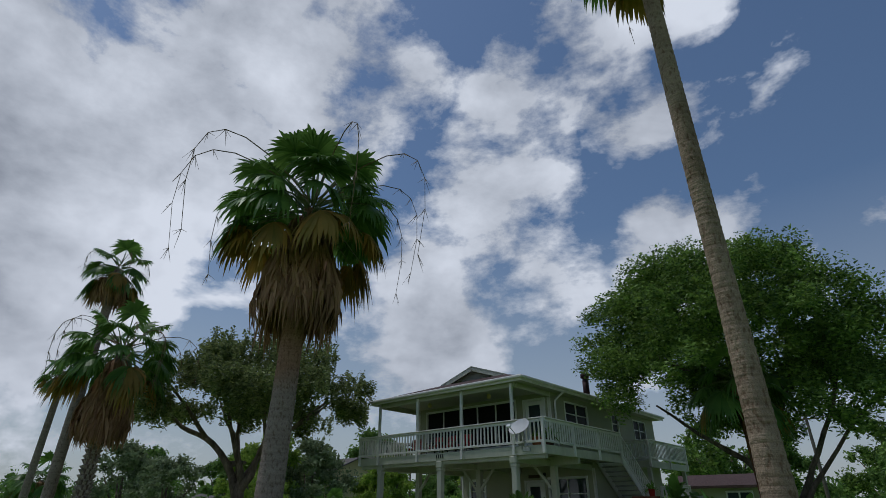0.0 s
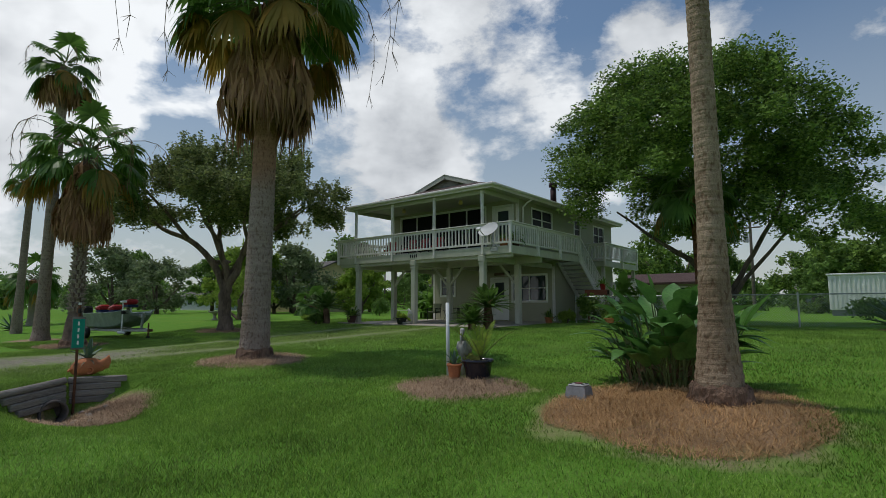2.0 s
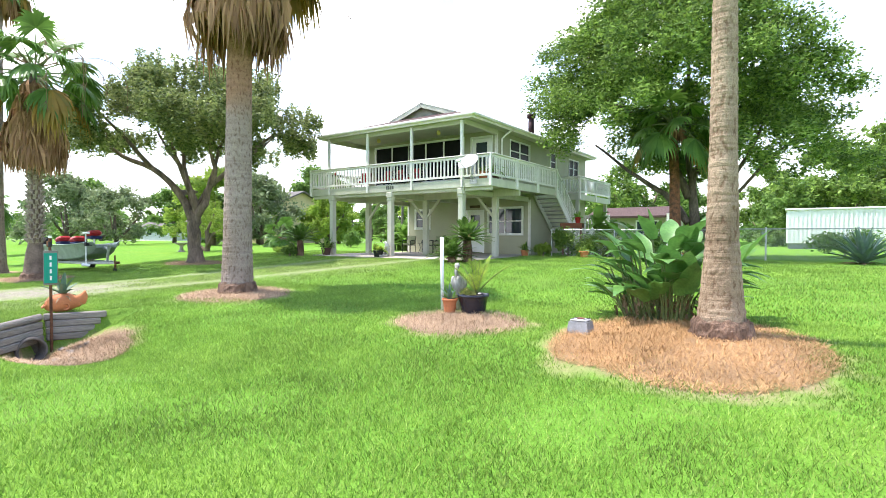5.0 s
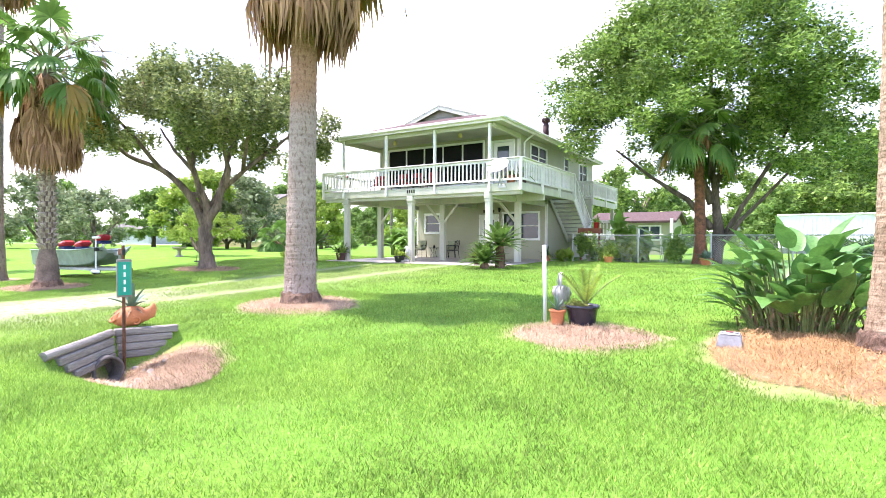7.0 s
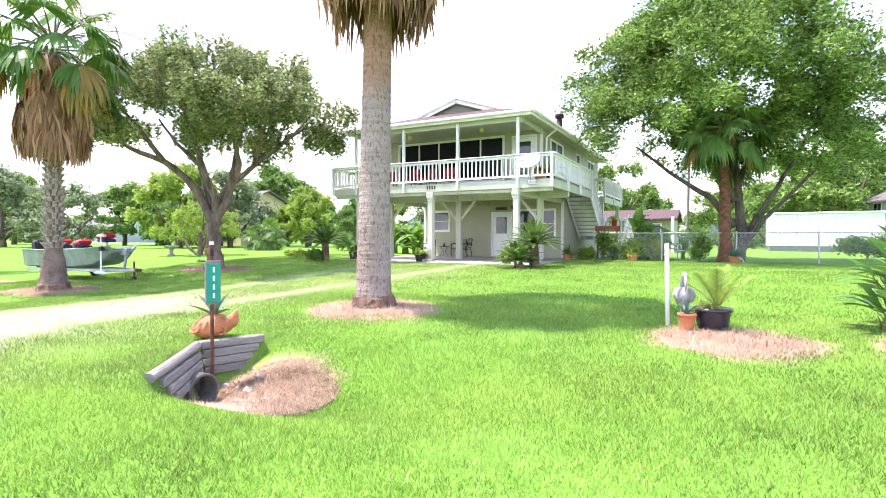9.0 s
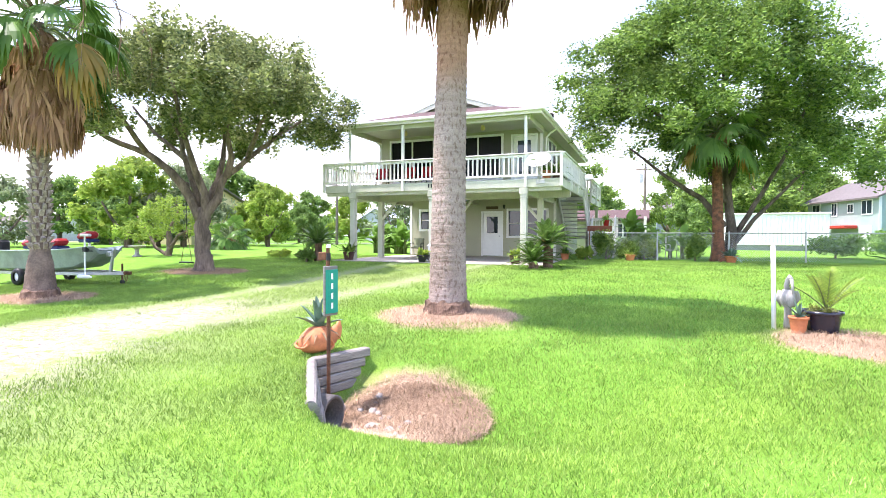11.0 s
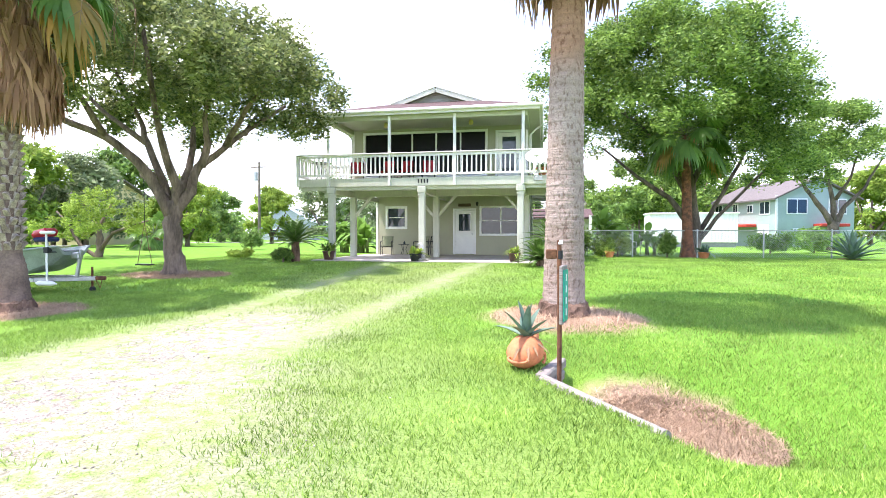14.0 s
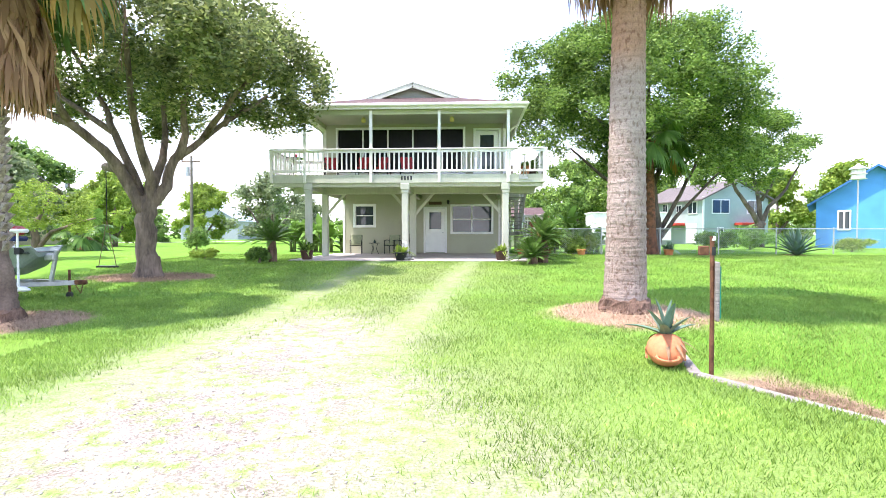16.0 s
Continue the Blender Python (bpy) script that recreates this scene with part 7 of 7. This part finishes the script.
def simple_house(name, label, x0, y0, x1, y1, wall_h, ridge, axis_, wall_m, roof_m, wins, over=0.4, base=0.0, trim=WHITE_VINYL):
    """A neighbour's house: walls, gable roof, framed windows (face, along, z0, width, height)."""
    z = gz((x0 + x1) / 2, y0) - 0.1 + base
    ob = thing(name, label, "house", ((x0 + x1) / 2, (y0 + y1) / 2, z))
    part("wall", MB().box(x0, y0, z, x1, y1, z + wall_h), wall_m, ob)
    rf = MB()
    zt = z + wall_h
    if axis_ == "y":
        xm = (x0 + x1) / 2
        sl = (ridge - wall_h) / (xm - x0)
        for s in (-1, 1):
            xe = x0 - over if s < 0 else x1 + over
            p = [(xe, y0 - over, zt - over * sl), (xm, y0 - over, z + ridge), (xm, y1 + over, z + ridge), (xe, y1 + over, zt - over * sl)]
            rf.add(p + [(a, b, c - 0.14) for a, b, c in p], [(0, 1, 2, 3), (7, 6, 5, 4), (0, 4, 5, 1), (1, 5, 6, 2), (2, 6, 7, 3), (3, 7, 4, 0)])
        gb = MB().add([(x0, y0, zt), (x1, y0, zt), (xm, y0, z + ridge - 0.14), (x0, y1, zt), (x1, y1, zt), (xm, y1, z + ridge - 0.14)], [(0, 1, 2), (5, 4, 3), (0, 2, 5, 3), (2, 1, 4, 5)])
    else:
        ym = (y0 + y1) / 2
        sl = (ridge - wall_h) / (ym - y0)
        for s in (-1, 1):
            ye = y0 - over if s < 0 else y1 + over
            p = [(x0 - over, ye, zt - over * sl), (x1 + over, ye, zt - over * sl), (x1 + over, ym, z + ridge), (x0 - over, ym, z + ridge)]
            rf.add(p + [(a, b, c - 0.14) for a, b, c in p], [(0, 1, 2, 3), (7, 6, 5, 4), (0, 4, 5, 1), (1, 5, 6, 2), (2, 6, 7, 3), (3, 7, 4, 0)])
        gb = MB().add([(x0, y0, zt), (x0, y1, zt), (x0, ym, z + ridge - 0.14), (x1, y0, zt), (x1, y1, zt), (x1, ym, z + ridge - 0.14)], [(0, 1, 2), (5, 4, 3), (0, 2, 5, 3), (2, 1, 4, 5)])
    part("roof", rf, roof_m, ob)
    part("gable", gb, wall_m, ob)
    for face, a, zz, w, h in wins:
        root = new("window")
        root.parent = ob
        fr, pn = MB(), MB()
        if face == "s":
            fr.box(a, y0 - 0.06, z + zz, a + w, y0 - 0.004, z + zz + h, 0.02)
            for k in range(2):
                pn.box(a + 0.1 + k * (w - 0.1) / 2, y0 - 0.075, z + zz + 0.1, a + (k + 1) * (w - 0.1) / 2, y0 - 0.062, z + zz + h - 0.1)
        elif face == "w":
            fr.box(x0 - 0.06, a, z + zz, x0 - 0.004, a + w, z + zz + h, 0.02)
            for k in range(2):
                pn.box(x0 - 0.075, a + 0.1 + k * (w - 0.1) / 2, z + zz + 0.1, x0 - 0.062, a + (k + 1) * (w - 0.1) / 2, z + zz + h - 0.1)
        else:
            fr.box(x1 + 0.004, a, z + zz, x1 + 0.06, a + w, z + zz + h, 0.02)
            for k in range(2):
                pn.box(x1 + 0.062, a + 0.1 + k * (w - 0.1) / 2, z + zz + 0.1, x1 + 0.075, a + (k + 1) * (w - 0.1) / 2, z + zz + h - 0.1)
        part("window_frame", fr, trim, root)
        part("pane", pn, GLASS_SKY, root)
    return ob


ROOF_GREY = mat("grey_shingles", (0.15, 0.13, 0.12), 0.9, var=0.15, scale=6, fine=30, bump=0.3)
RED_AWNING = mat("red_awning", (0.45, 0.05, 0.03), 0.7)
shed = simple_house("shed", "small pale shed with a reddish low roof", -12.6, 34.6, -7.7, 39.0, 2.35, 2.95, "x", SAGE, SHINGLE, [("s", -9.7, 1.0, 1.4, 1.0)], 0.3)
part("corner_post", MB().box(-7.72, 34.0, -0.1, -7.55, 34.15, 2.3), WHITE, shed)
SIDING_GG = mat("grey_green_siding", (0.33, 0.41, 0.37), 0.75, var=0.06, scale=1)
gh = simple_house("neighbour_house", "two-storey grey-green house with white windows", 8.7, 47.2, 15.8, 56.6, 4.45, 6.1, "y", SIDING_GG, ROOF_GREY,
                  [("s", 9.6, 2.9, 1.9, 1.35), ("s", 13.4, 2.9, 1.7, 1.35), ("s", 10.2, 0.9, 0.7, 0.8), ("w", 47.9, 2.9, 1.3, 1.2), ("w", 50.1, 3.1, 0.8, 0.8), ("w", 52.2, 2.9, 0.8, 1.2), ("w", 54.6, 2.9, 1.2, 1.2)], 0.45)
part("corner_board", MB().box(8.62, 47.12, 0.0, 8.8, 47.18, 4.4), WHITE_VINYL, gh)
part("awning", MB().box(7.6, 49.5, 1.75, 8.63, 53.0, 2.0, 0.04), RED_AWNING, gh, "red awning")
part("awning", MB().box(12.0, 46.2, 1.75, 14.6, 47.14, 2.0, 0.04), RED_AWNING, gh, "red awning")
part("lower_wall", MB().box(8.64, 48.0, 0.1, 8.69, 49.4, 1.95), WHITE_VINYL, gh, "white lower wall panel")
pivot, turn = Vector((8.7, 47.2, 0)), pose(0, 0, 0, 0, 0, 15.3)
gh.matrix_basis = Matrix.Translation(pivot) @ turn @ Matrix.Translation(gh.location - pivot)
BLUE = mat("bright_blue_siding", (0.09, 0.33, 0.72), 0.7, var=0.06, scale=1.2, fine=30, bump=0.08)
bh = simple_house("neighbour_house", "bright blue single-storey house with a gable", 13.4, 32.4, 19.8, 43.4, 3.35, 5.5, "y", BLUE, mat("blue_roof_edge", (0.05, 0.18, 0.45), 0.6, var=0.1), [("s", 14.55, 1.25, 0.75, 1.35)], 0.5)
bh.rotation_euler = (0, 0, -radians(33))
simple_house("neighbour_house", "pale yellow two-storey house among trees", -59.2, 38.7, -51.2, 46.0, 4.9, 6.4, "x", mat("pale_yellow_siding", (0.52, 0.44, 0.24), 0.8, var=0.06, scale=1), ROOF_GREY,
             [("s", -53.9, 3.1, 1.8, 1.2), ("s", -57.7, 3.1, 1.6, 1.2), ("s", -54.1, 0.7, 2.0, 1.2), ("e", 41, 3.2, 1.6, 1.2)], 0.6)
simple_house("neighbour_house", "far grey house with a pale metal roof", -72, 104, -60, 114, 4.2, 7.6, "y", mat("far_grey_wall", (0.4, 0.42, 0.45), 0.8), mat("pale_metal_roof", (0.42, 0.47, 0.55), 0.5, var=0.05), [("s", -70, 1.0, 2, 1.4), ("s", -65, 1.0, 2, 1.4)])
simple_house("neighbour_house", "far dark grey two-storey house past the shed", -6.6, 92, 1.0, 102, 6.0, 8.0, "x", mat("far_slate_wall", (0.22, 0.27, 0.3), 0.8), ROOF_GREY, [("s", -6.0, 3.4, 1.6, 1.4), ("s", -2.5, 3.4, 1.6, 1.4), ("s", -5.5, 0.8, 2, 1.4)])
simple_house("neighbour_house", "far low pale house along the road", -112, 52, -98, 60, 3.0, 4.6, "x", mat("far_pale_wall", (0.55, 0.55, 0.55), 0.8), ROOF_GREY, [("s", -109, 1, 2, 1.3), ("s", -103, 1, 2, 1.3)])

# martin house on its pole
mx_, my_ = 9.4, 29.1
mh = thing("bird_house", "white round-roofed martin house on a tall pole", "bird house", (mx_, my_, gz(mx_, my_)))
part("pole", MB().tube([(mx_, my_, -0.1), (mx_, my_, 4.1)], 0.04, 8), METAL, mh)
for k in range(2):
    part("storey", MB().lathe([(0.0, 0.0), (0.42, 0.0), (0.42, 0.03), (0.34, 0.04), (0.34, 0.26), (0.0, 0.26)], (mx_, my_, 4.05 + 0.28 * k), 8), WHITE, mh)
part("roof", MB().lathe([(0.46, 0.0), (0.40, 0.08), (0.12, 0.24), (0.08, 0.3), (0.0, 0.36)], (mx_, my_, 4.61), 8), mat("green_white_roof", (0.45, 0.55, 0.48), 0.6), mh)


def utility_pole(x, y, h, label):
    z = gz(x, y)
    ob = thing("utility_pole", label, "utility pole", (x, y, z), group="utility poles")
    part("pole", MB().tube([(x, y, z - 0.1), (x + 0.05, y, z + h)], [0.16, 0.11], 10), mat("grey_pole_wood", (0.20, 0.165, 0.13), 0.9, var=0.2, scale=4, bump=0.3), ob)
    part("crossarm", MB().box(x - 0.9, y - 0.05, z + h - 0.6, x + 0.9, y + 0.05, z + h - 0.48, 0.01), BARK_OAK, ob)
    part("transformer", MB().tube([(x - 0.35, y, z + h - 1.9), (x - 0.35, y, z + h - 1.0)], 0.22, 12), METAL, ob)
    return ob


utility_pole(-38.8, 46.5, 8.3, "grey wooden utility pole with a transformer")
utility_pole(-66, 66, 9.0, "grey wooden utility pole with a transformer")
utility_pole(-8.0, 56, 8.5, "grey wooden utility pole behind the shed")

# far road
rd = MB().add([(-400, 20, gz(-60, 20) + 0.02), (-60, 47, 0.02), (-40, 62, 0.02), (-41, 66, 0.02), (-61, 51, 0.02), (-400, 25, 0.0)], [(0, 1, 4, 5), (1, 2, 3, 4)])
solo("road", rd, mat("pale_road", (0.36, 0.34, 0.31), 0.9, var=0.1, scale=0.6, bump=0.2), "pale road across the far lawn", "road", kind="structure")


# ---- background trees ----
def far_tree(label, leaf_m, seed, R=2.6, z0=1.3, z1=5.2, n=44, trunk=0.2, per=520, leaf=0.14, forks=3):
    q = random.Random(seed)
    rs = np.random.RandomState(seed)
    ob = thing("tree", label, "tree")
    part("trunk", MB().tube([(0, 0, -0.2), (0.05, 0, 0.8), (0.0, 0.1, z0 + 0.5), (0.1, 0.1, (z0 + z1) / 2)], [trunk, trunk * 0.85, trunk * 0.7, trunk * 0.3], 8, True, 0.1), BARK_OAK, ob, smooth=True)
    for i in range(forks):
        a = i * 2.1 + seed
        part("limb", MB().tube([(0, 0, z0 * 0.6), (math.cos(a) * R * 0.3, math.sin(a) * R * 0.3, z0 + 0.6), (math.cos(a) * R * 0.6, math.sin(a) * R * 0.6, (z0 + z1) / 2)], [trunk * 0.6, trunk * 0.4, trunk * 0.15], 6, True, 0.1), BARK_OAK, ob, smooth=True)
    cl = dome_clumps(0, 0, z0, z1, R, n, q, R * 0.17, R * 0.36, 0.35, 0.8)
    v, f = leaf_cloud(crown_points(cl, per / (R * R / 6.8), rs, 0.4), leaf, rs, 0.8)
    c = new("crown", np_mesh("crown", v, f, leaf_m))
    c.parent = ob
    return ob


kinds = [far_tree("rounded full green tree on the far lawn", LEAF_FAR, 1), far_tree("bright light green tree on the far lawn", LEAF_LIME, 2, 2.4, 0.9, 4.9),
         far_tree("grey-green airy tree on the far lawn", LEAF_GREY, 3, 3.0, 0.7, 4.6, 36, per=400), far_tree("dark spreading tree behind the houses", LEAF_ASH, 4, 3.2, 1.8, 6.0, 40),
         far_tree("bushy green tree at the edge of the lawn", LEAF_FAR, 5, 2.8, 0.4, 4.4, 40)]
# kind, x, y, size
SPOTS = [(1, -44, 41.6, 1.0), (1, -40.4, 51.8, 1.15), (2, -32.2, 49.2, 1.4), (4, -64.5, 55.7, 1.7), (2, -34, 66, 1.2), (1, -45.1, 27.0, 1.4), (2, -44.7, 31.9, 1.4), (0, -64.5, 57.2, 2.2), (3, 1.6, 56.4, 1.45), (3, 5.5, 62.1, 1.6), (1, 24.9, 64.1, 1.6), (1, 31, 60, 1.7), (4, -0.8, 56, 1.2),
         (2, -60.6, 21.1, 1.35), (2, -52.8, 22.2, 1.15), (0, -61.5, 32.2, 1.25), (0, -54, 60, 0.9), (1, -38.5, 35.2, 1.0), (1, -43.6, 38.0, 0.9), (0, -50.2, 35.4, 0.95), (4, -58, 35.0, 1.0), (3, -13.7, 52, 1.35), (3, 6.4, 76.4, 1.9), (3, 14, 84, 2.0),
         (4, -72.5, 51.2, 1.4), (0, -62.6, 38.0, 1.1), (3, 1.5, 73.7, 1.9), (3, -5.1, 83.7, 1.5), (0, -80, 30, 1.5), (4, -50.8, 58, 0.9), (0, -22, 70, 1.4), (4, -15, 78, 1.6),
         (0, -28, 84, 1.6), (4, -46, 88, 1.6), (0, -88, 62, 1.7), (4, -100, 40, 1.6), (3, 26, 80, 1.9), (4, 38, 74, 1.7), (1, 30, 46, 1.2), (0, -62, 74, 1.5), (4, -78, 84, 1.7), (4, -4, 66, 1.0), (2, -46, 30.5, 0.95)]
q = random.Random(9)
used, first = set(), {}
for i, (k, x, y, s) in enumerate(SPOTS):
    m = Matrix.Translation((x, y, gz(x, y))) @ pose(0, 0, 0, 0, 0, q.uniform(0, 360)) @ Matrix.Diagonal((s, s, s * q.uniform(0.92, 1.1), 1))
    if k in used:
        copy_thing(kinds[k], m)
    else:
        first[k] = m
    used.add(k)
for k, m in first.items():
    kinds[k].matrix_basis = m

# high-crowned tree before the grey-green house
TX, TY = 7.25, 35.2
tz = gz(TX, TY)
Tt = lambda dx, dy, z: (TX + dx, TY + dy, tz + z)
q = random.Random(61)
tree("forked tree with a high dense crown before the grey-green house", TX, TY, [([Tt(0, 0, -0.1), Tt(0, 0, 0.8), Tt(0.05, 0, 1.8)], 0.36, 0.30), ([Tt(0, 0, 1.5), Tt(-0.9, 0, 3.0), Tt(-1.8, 0.1, 4.4), Tt(-2.8, 0.2, 5.6)], 0.22, 0.06),
     ([Tt(0.05, 0, 1.7), Tt(0.0, 0.1, 3.4), Tt(-0.4, 0.2, 5.4), Tt(-0.3, 0.2, 7.4)], 0.2, 0.05), ([Tt(0.1, 0, 1.6), Tt(0.7, 0, 2.8), Tt(1.8, 0.1, 4.0), Tt(2.8, 0.2, 5.8)], 0.2, 0.05), ([Tt(0.1, 0, 3.2), Tt(0.8, -0.3, 4.6), Tt(1.2, -0.4, 6.6)], 0.13, 0.04)],
     dome_clumps(TX, TY, 5.2, 9.0, 3.7, 90, q, 0.5, 0.95) + dome_clumps(TX - 1.8, TY, 4.6, 7.0, 2.4, 24, q, 0.45, 0.8), 560, 0.085, LEAF_ASH, BARK_ASH, 61)

# far belt of woods
rsb = np.random.RandomState(5)
cl = []
for i in range(230):
    a = radians(-62 + 145 * i / 230) + math.pi / 2
    d = 125 + 60 * rsb.random_sample()
    h = 3.5 + 4 * rsb.random_sample()
    for j in range(3):
        cl.append(((-15 + d * math.cos(a) + rsb.normal() * 4, d * math.sin(a), h * (0.25 + 0.25 * j)), h * 0.55, 0.8))
v, f = leaf_cloud(crown_points(cl, 11.0, rsb, 0.3), 0.55, rsb, 0.8)
v[:, 2] = np.maximum(v[:, 2], -0.4)
tagged(new("far_woods", np_mesh("far_woods", v, f, LEAF_FAR)), "distant belt of green woods along the horizon", "woods", kind="stuff")

# feathery yellow-green tree with twisted limbs near the boat
LX, LY_ = -28.8, 16.7
lz = gz(LX, LY_)
M = lambda dx, dy, z: (LX + dx, LY_ + dy, z)
q = random.Random(14)
tree("feathery yellow-green tree with twisted limbs", LX, LY_, [([M(0, 0, lz - 0.1), M(0.1, 0, lz + 0.6), M(0.0, 0, 1.2)], 0.17, 0.12), ([M(0.1, 0, 0.3), M(0.7, 0, 1.0), M(1.5, 0.1, 1.3), M(2.3, 0.1, 1.5)], 0.1, 0.03),
     ([M(0.2, 0, -0.1), M(-0.6, -0.2, 0.4), M(-1.1, -0.2, 1.2), M(-1.8, -0.2, 1.9)], 0.11, 0.03), ([M(0, 0, 1.1), M(0.2, 0.2, 1.8), M(0.6, 0.2, 2.3)], 0.09, 0.03)],
     dome_clumps(LX, LY_, 0.9, 2.5, 2.1, 34, q, 0.35, 0.65, 0.35, 0.55), 1500, 0.05, LEAF_LIME, BARK_OAK, 14)

# low fan palm and a young palm clump farther off
palm("low fan palm on the far lawn", -33.5, 25.5, [(0, 0.4), (0.5, 0.34), (0.9, 0.25)], (0, 0), (0.2, 0.3, 0.4), 1.2, 20, 6, 23, RUST_BARK, 0.9, 0.9, 0, 0, roots=False)
palm("short fan palm beyond the leaning palms", -40, 9.5, [(0, 0.3), (0.5, 0.22), (3.0, 0.18)], (0, 0), (0.6, 0.4, 0.7), 1.3, 20, 14, 25, BARK_GREY, 0.9, 0.9, 3, 0, roots=False)
agave(-34.5, 7.4, gz(-34.5, 7.4), 24, 1.0, 0.09, "yucca", "dark spiky shrub at the foot of the palms", 33)


# ---- grass blades ----
def lawn_blades(n, x0, x1, y0, y1, h, w, seed, name, label, dry=False):
    r = np.random.RandomState(seed)
    x, y = r.uniform(x0, x1, n), r.uniform(y0, y1, n)
    keep = np.ones(n, bool)
    wob = 0.16 * np.sin(3.1 * x + 1.3 * y) + 0.12 * np.sin(5.3 * y - 2.2 * x)
    for cx, cy, rx, ry in BEDS:
        e = np.sqrt(((x - cx) / rx) ** 2 + ((y - cy) / ry) ** 2)
        keep &= e + wob + r.normal(0, 0.10, n) > 0.95
    for cx, cy, rx, ry in DRIVE:
        e = np.sqrt(((x - cx) / rx) ** 2 + ((y - cy) / ry) ** 2)
        keep &= (e + wob + r.normal(0, 0.25, n) > 1.05)
    thin = np.sin(1.1 * x + 0.7 * y) + np.sin(0.63 * x - 1.3 * y + 1.0) + 0.6 * np.sin(2.3 * x + 1.9 * y) + 0.5 * np.sin(3.7 * x - 2.9 * y) + np.random.RandomState(seed + 50).normal(0, 0.45, n) > 1.35
    for cx, cy, rx, ry in DRY:
        e = np.sqrt(((x - cx) / rx) ** 2 + ((y - cy) / ry) ** 2)
        thin |= e + wob + r.normal(0, 0.35, n) < 0.9
    keep &= thin if dry else ~thin | (r.random_sample(n) > 0.8)
    for xf, xn in ((-15.9, -16.0), (-12.7, -14.0)):
        d = np.abs(x - (xn + (xf - xn) * (y - 2) / 13.5))
        keep &= ~((d + r.normal(0, 0.15, n) < 0.35) & (y < 16) & (y > 1.5))
    keep &= ~((y > 15.85) & (x < -10.5) & (x > -19.1))
    x, y = x[keep], y[keep]
    n = len(x)
    z = ground_z(x, y) - 0.005
    a = r.uniform(0, 6.283, n)
    hh, ww = h * r.uniform(0.55, 1.3, n), w * r.uniform(0.7, 1.3, n)
    lean = r.uniform(0.2, 1.0, n) * hh
    b = r.uniform(0, 6.283, n)
    p = np.stack([x, y, z], 1)
    s = np.stack([np.cos(a) * ww, np.sin(a) * ww, np.zeros(n)], 1)
    t = p + np.stack([np.cos(b) * lean, np.sin(b) * lean, hh], 1)
    v = np.stack([p - s, p + s, t], 1).reshape(-1, 3)
    tagged(new(name, np_mesh(name, v, np.arange(3 * n).reshape(n, 3), GRASS_DRY if dry else GRASS)), label, "grass", kind="stuff")


GRASS = leaf_mat("grass_blades", (0.34, 0.485, 0.095), (0.08, 0.175, 0.018), 0.3, 0.45, 0.25)
GRASS_DRY = leaf_mat("thin_dry_grass", (0.33, 0.43, 0.13), (0.15, 0.22, 0.05), 0.3, 0.6, 0.08)
lawn_blades(430000, -19, 4, -0.6, 16, 0.035, 0.004, 7, "grass", "thin yellowed grass in patches and along the drive", True)
lawn_blades(480000, -18, 4, -0.6, 4.5, 0.042, 0.0044, 1, "grass", "short bright green lawn grass near the road")
lawn_blades(270000, -24, 4, 4.5, 8.5, 0.04, 0.006, 4, "grass", "short bright green lawn grass between the palms")
lawn_blades(260000, -24, 8, 8.5, 21, 0.045, 0.009, 2, "grass", "short bright green lawn grass towards the house")


# ---- loose gravel on the drive ----
def gravel(ovals, n, seed):
    """Low flattened stones, thrown thickest in the middle of each oval."""
    r = np.random.RandomState(seed)
    V, k = [], 0
    F0 = np.array([(0, 2, 4), (2, 1, 4), (1, 3, 4), (3, 0, 4), (2, 0, 5), (1, 2, 5), (3, 1, 5), (0, 3, 5)])
    F = []
    for cx, cy, rx, ry in ovals:
        m = n // len(ovals)
        x, y = cx + r.normal(0, 0.5, m) * rx, cy + r.normal(0, 0.5, m) * ry
        size = 0.004 + 0.009 * r.random_sample(m) ** 3
        a = r.uniform(0, 6.283, m)
        sx, sy, sz = size * r.uniform(0.8, 1.5, m), size * r.uniform(0.6, 1.0, m), size * r.uniform(0.35, 0.7, m)
        z = ground_z(x, y) + sz * 0.4
        c, d = np.cos(a), np.sin(a)
        o = np.zeros(m)
        for i, p in enumerate(((sx * c, sx * d, o), (-sx * c, -sx * d, o), (-sy * d, sy * c, o), (sy * d, -sy * c, o), (o, o, sz), (o, o, -sz))):
            V.append(np.stack([x + p[0], y + p[1], z + p[2]], 1))
        base = k + np.arange(m)
        F.append((base[:, None, None] + m * F0[None]).reshape(-1, 3))
        k += 6 * m
    ob = new("gravel", np_mesh("gravel", np.concatenate(V), np.concatenate(F), GRAVEL_STONE))
    tagged(ob, "loose pale and grey gravel on the worn drive", "gravel", kind="stuff")


GRAVEL_STONE = leaf_mat("gravel_stones", (0.52, 0.48, 0.42), (0.22, 0.19, 0.16), 0.02, 0.9, 0.1)
gravel(DRIVE, 7000, 91)
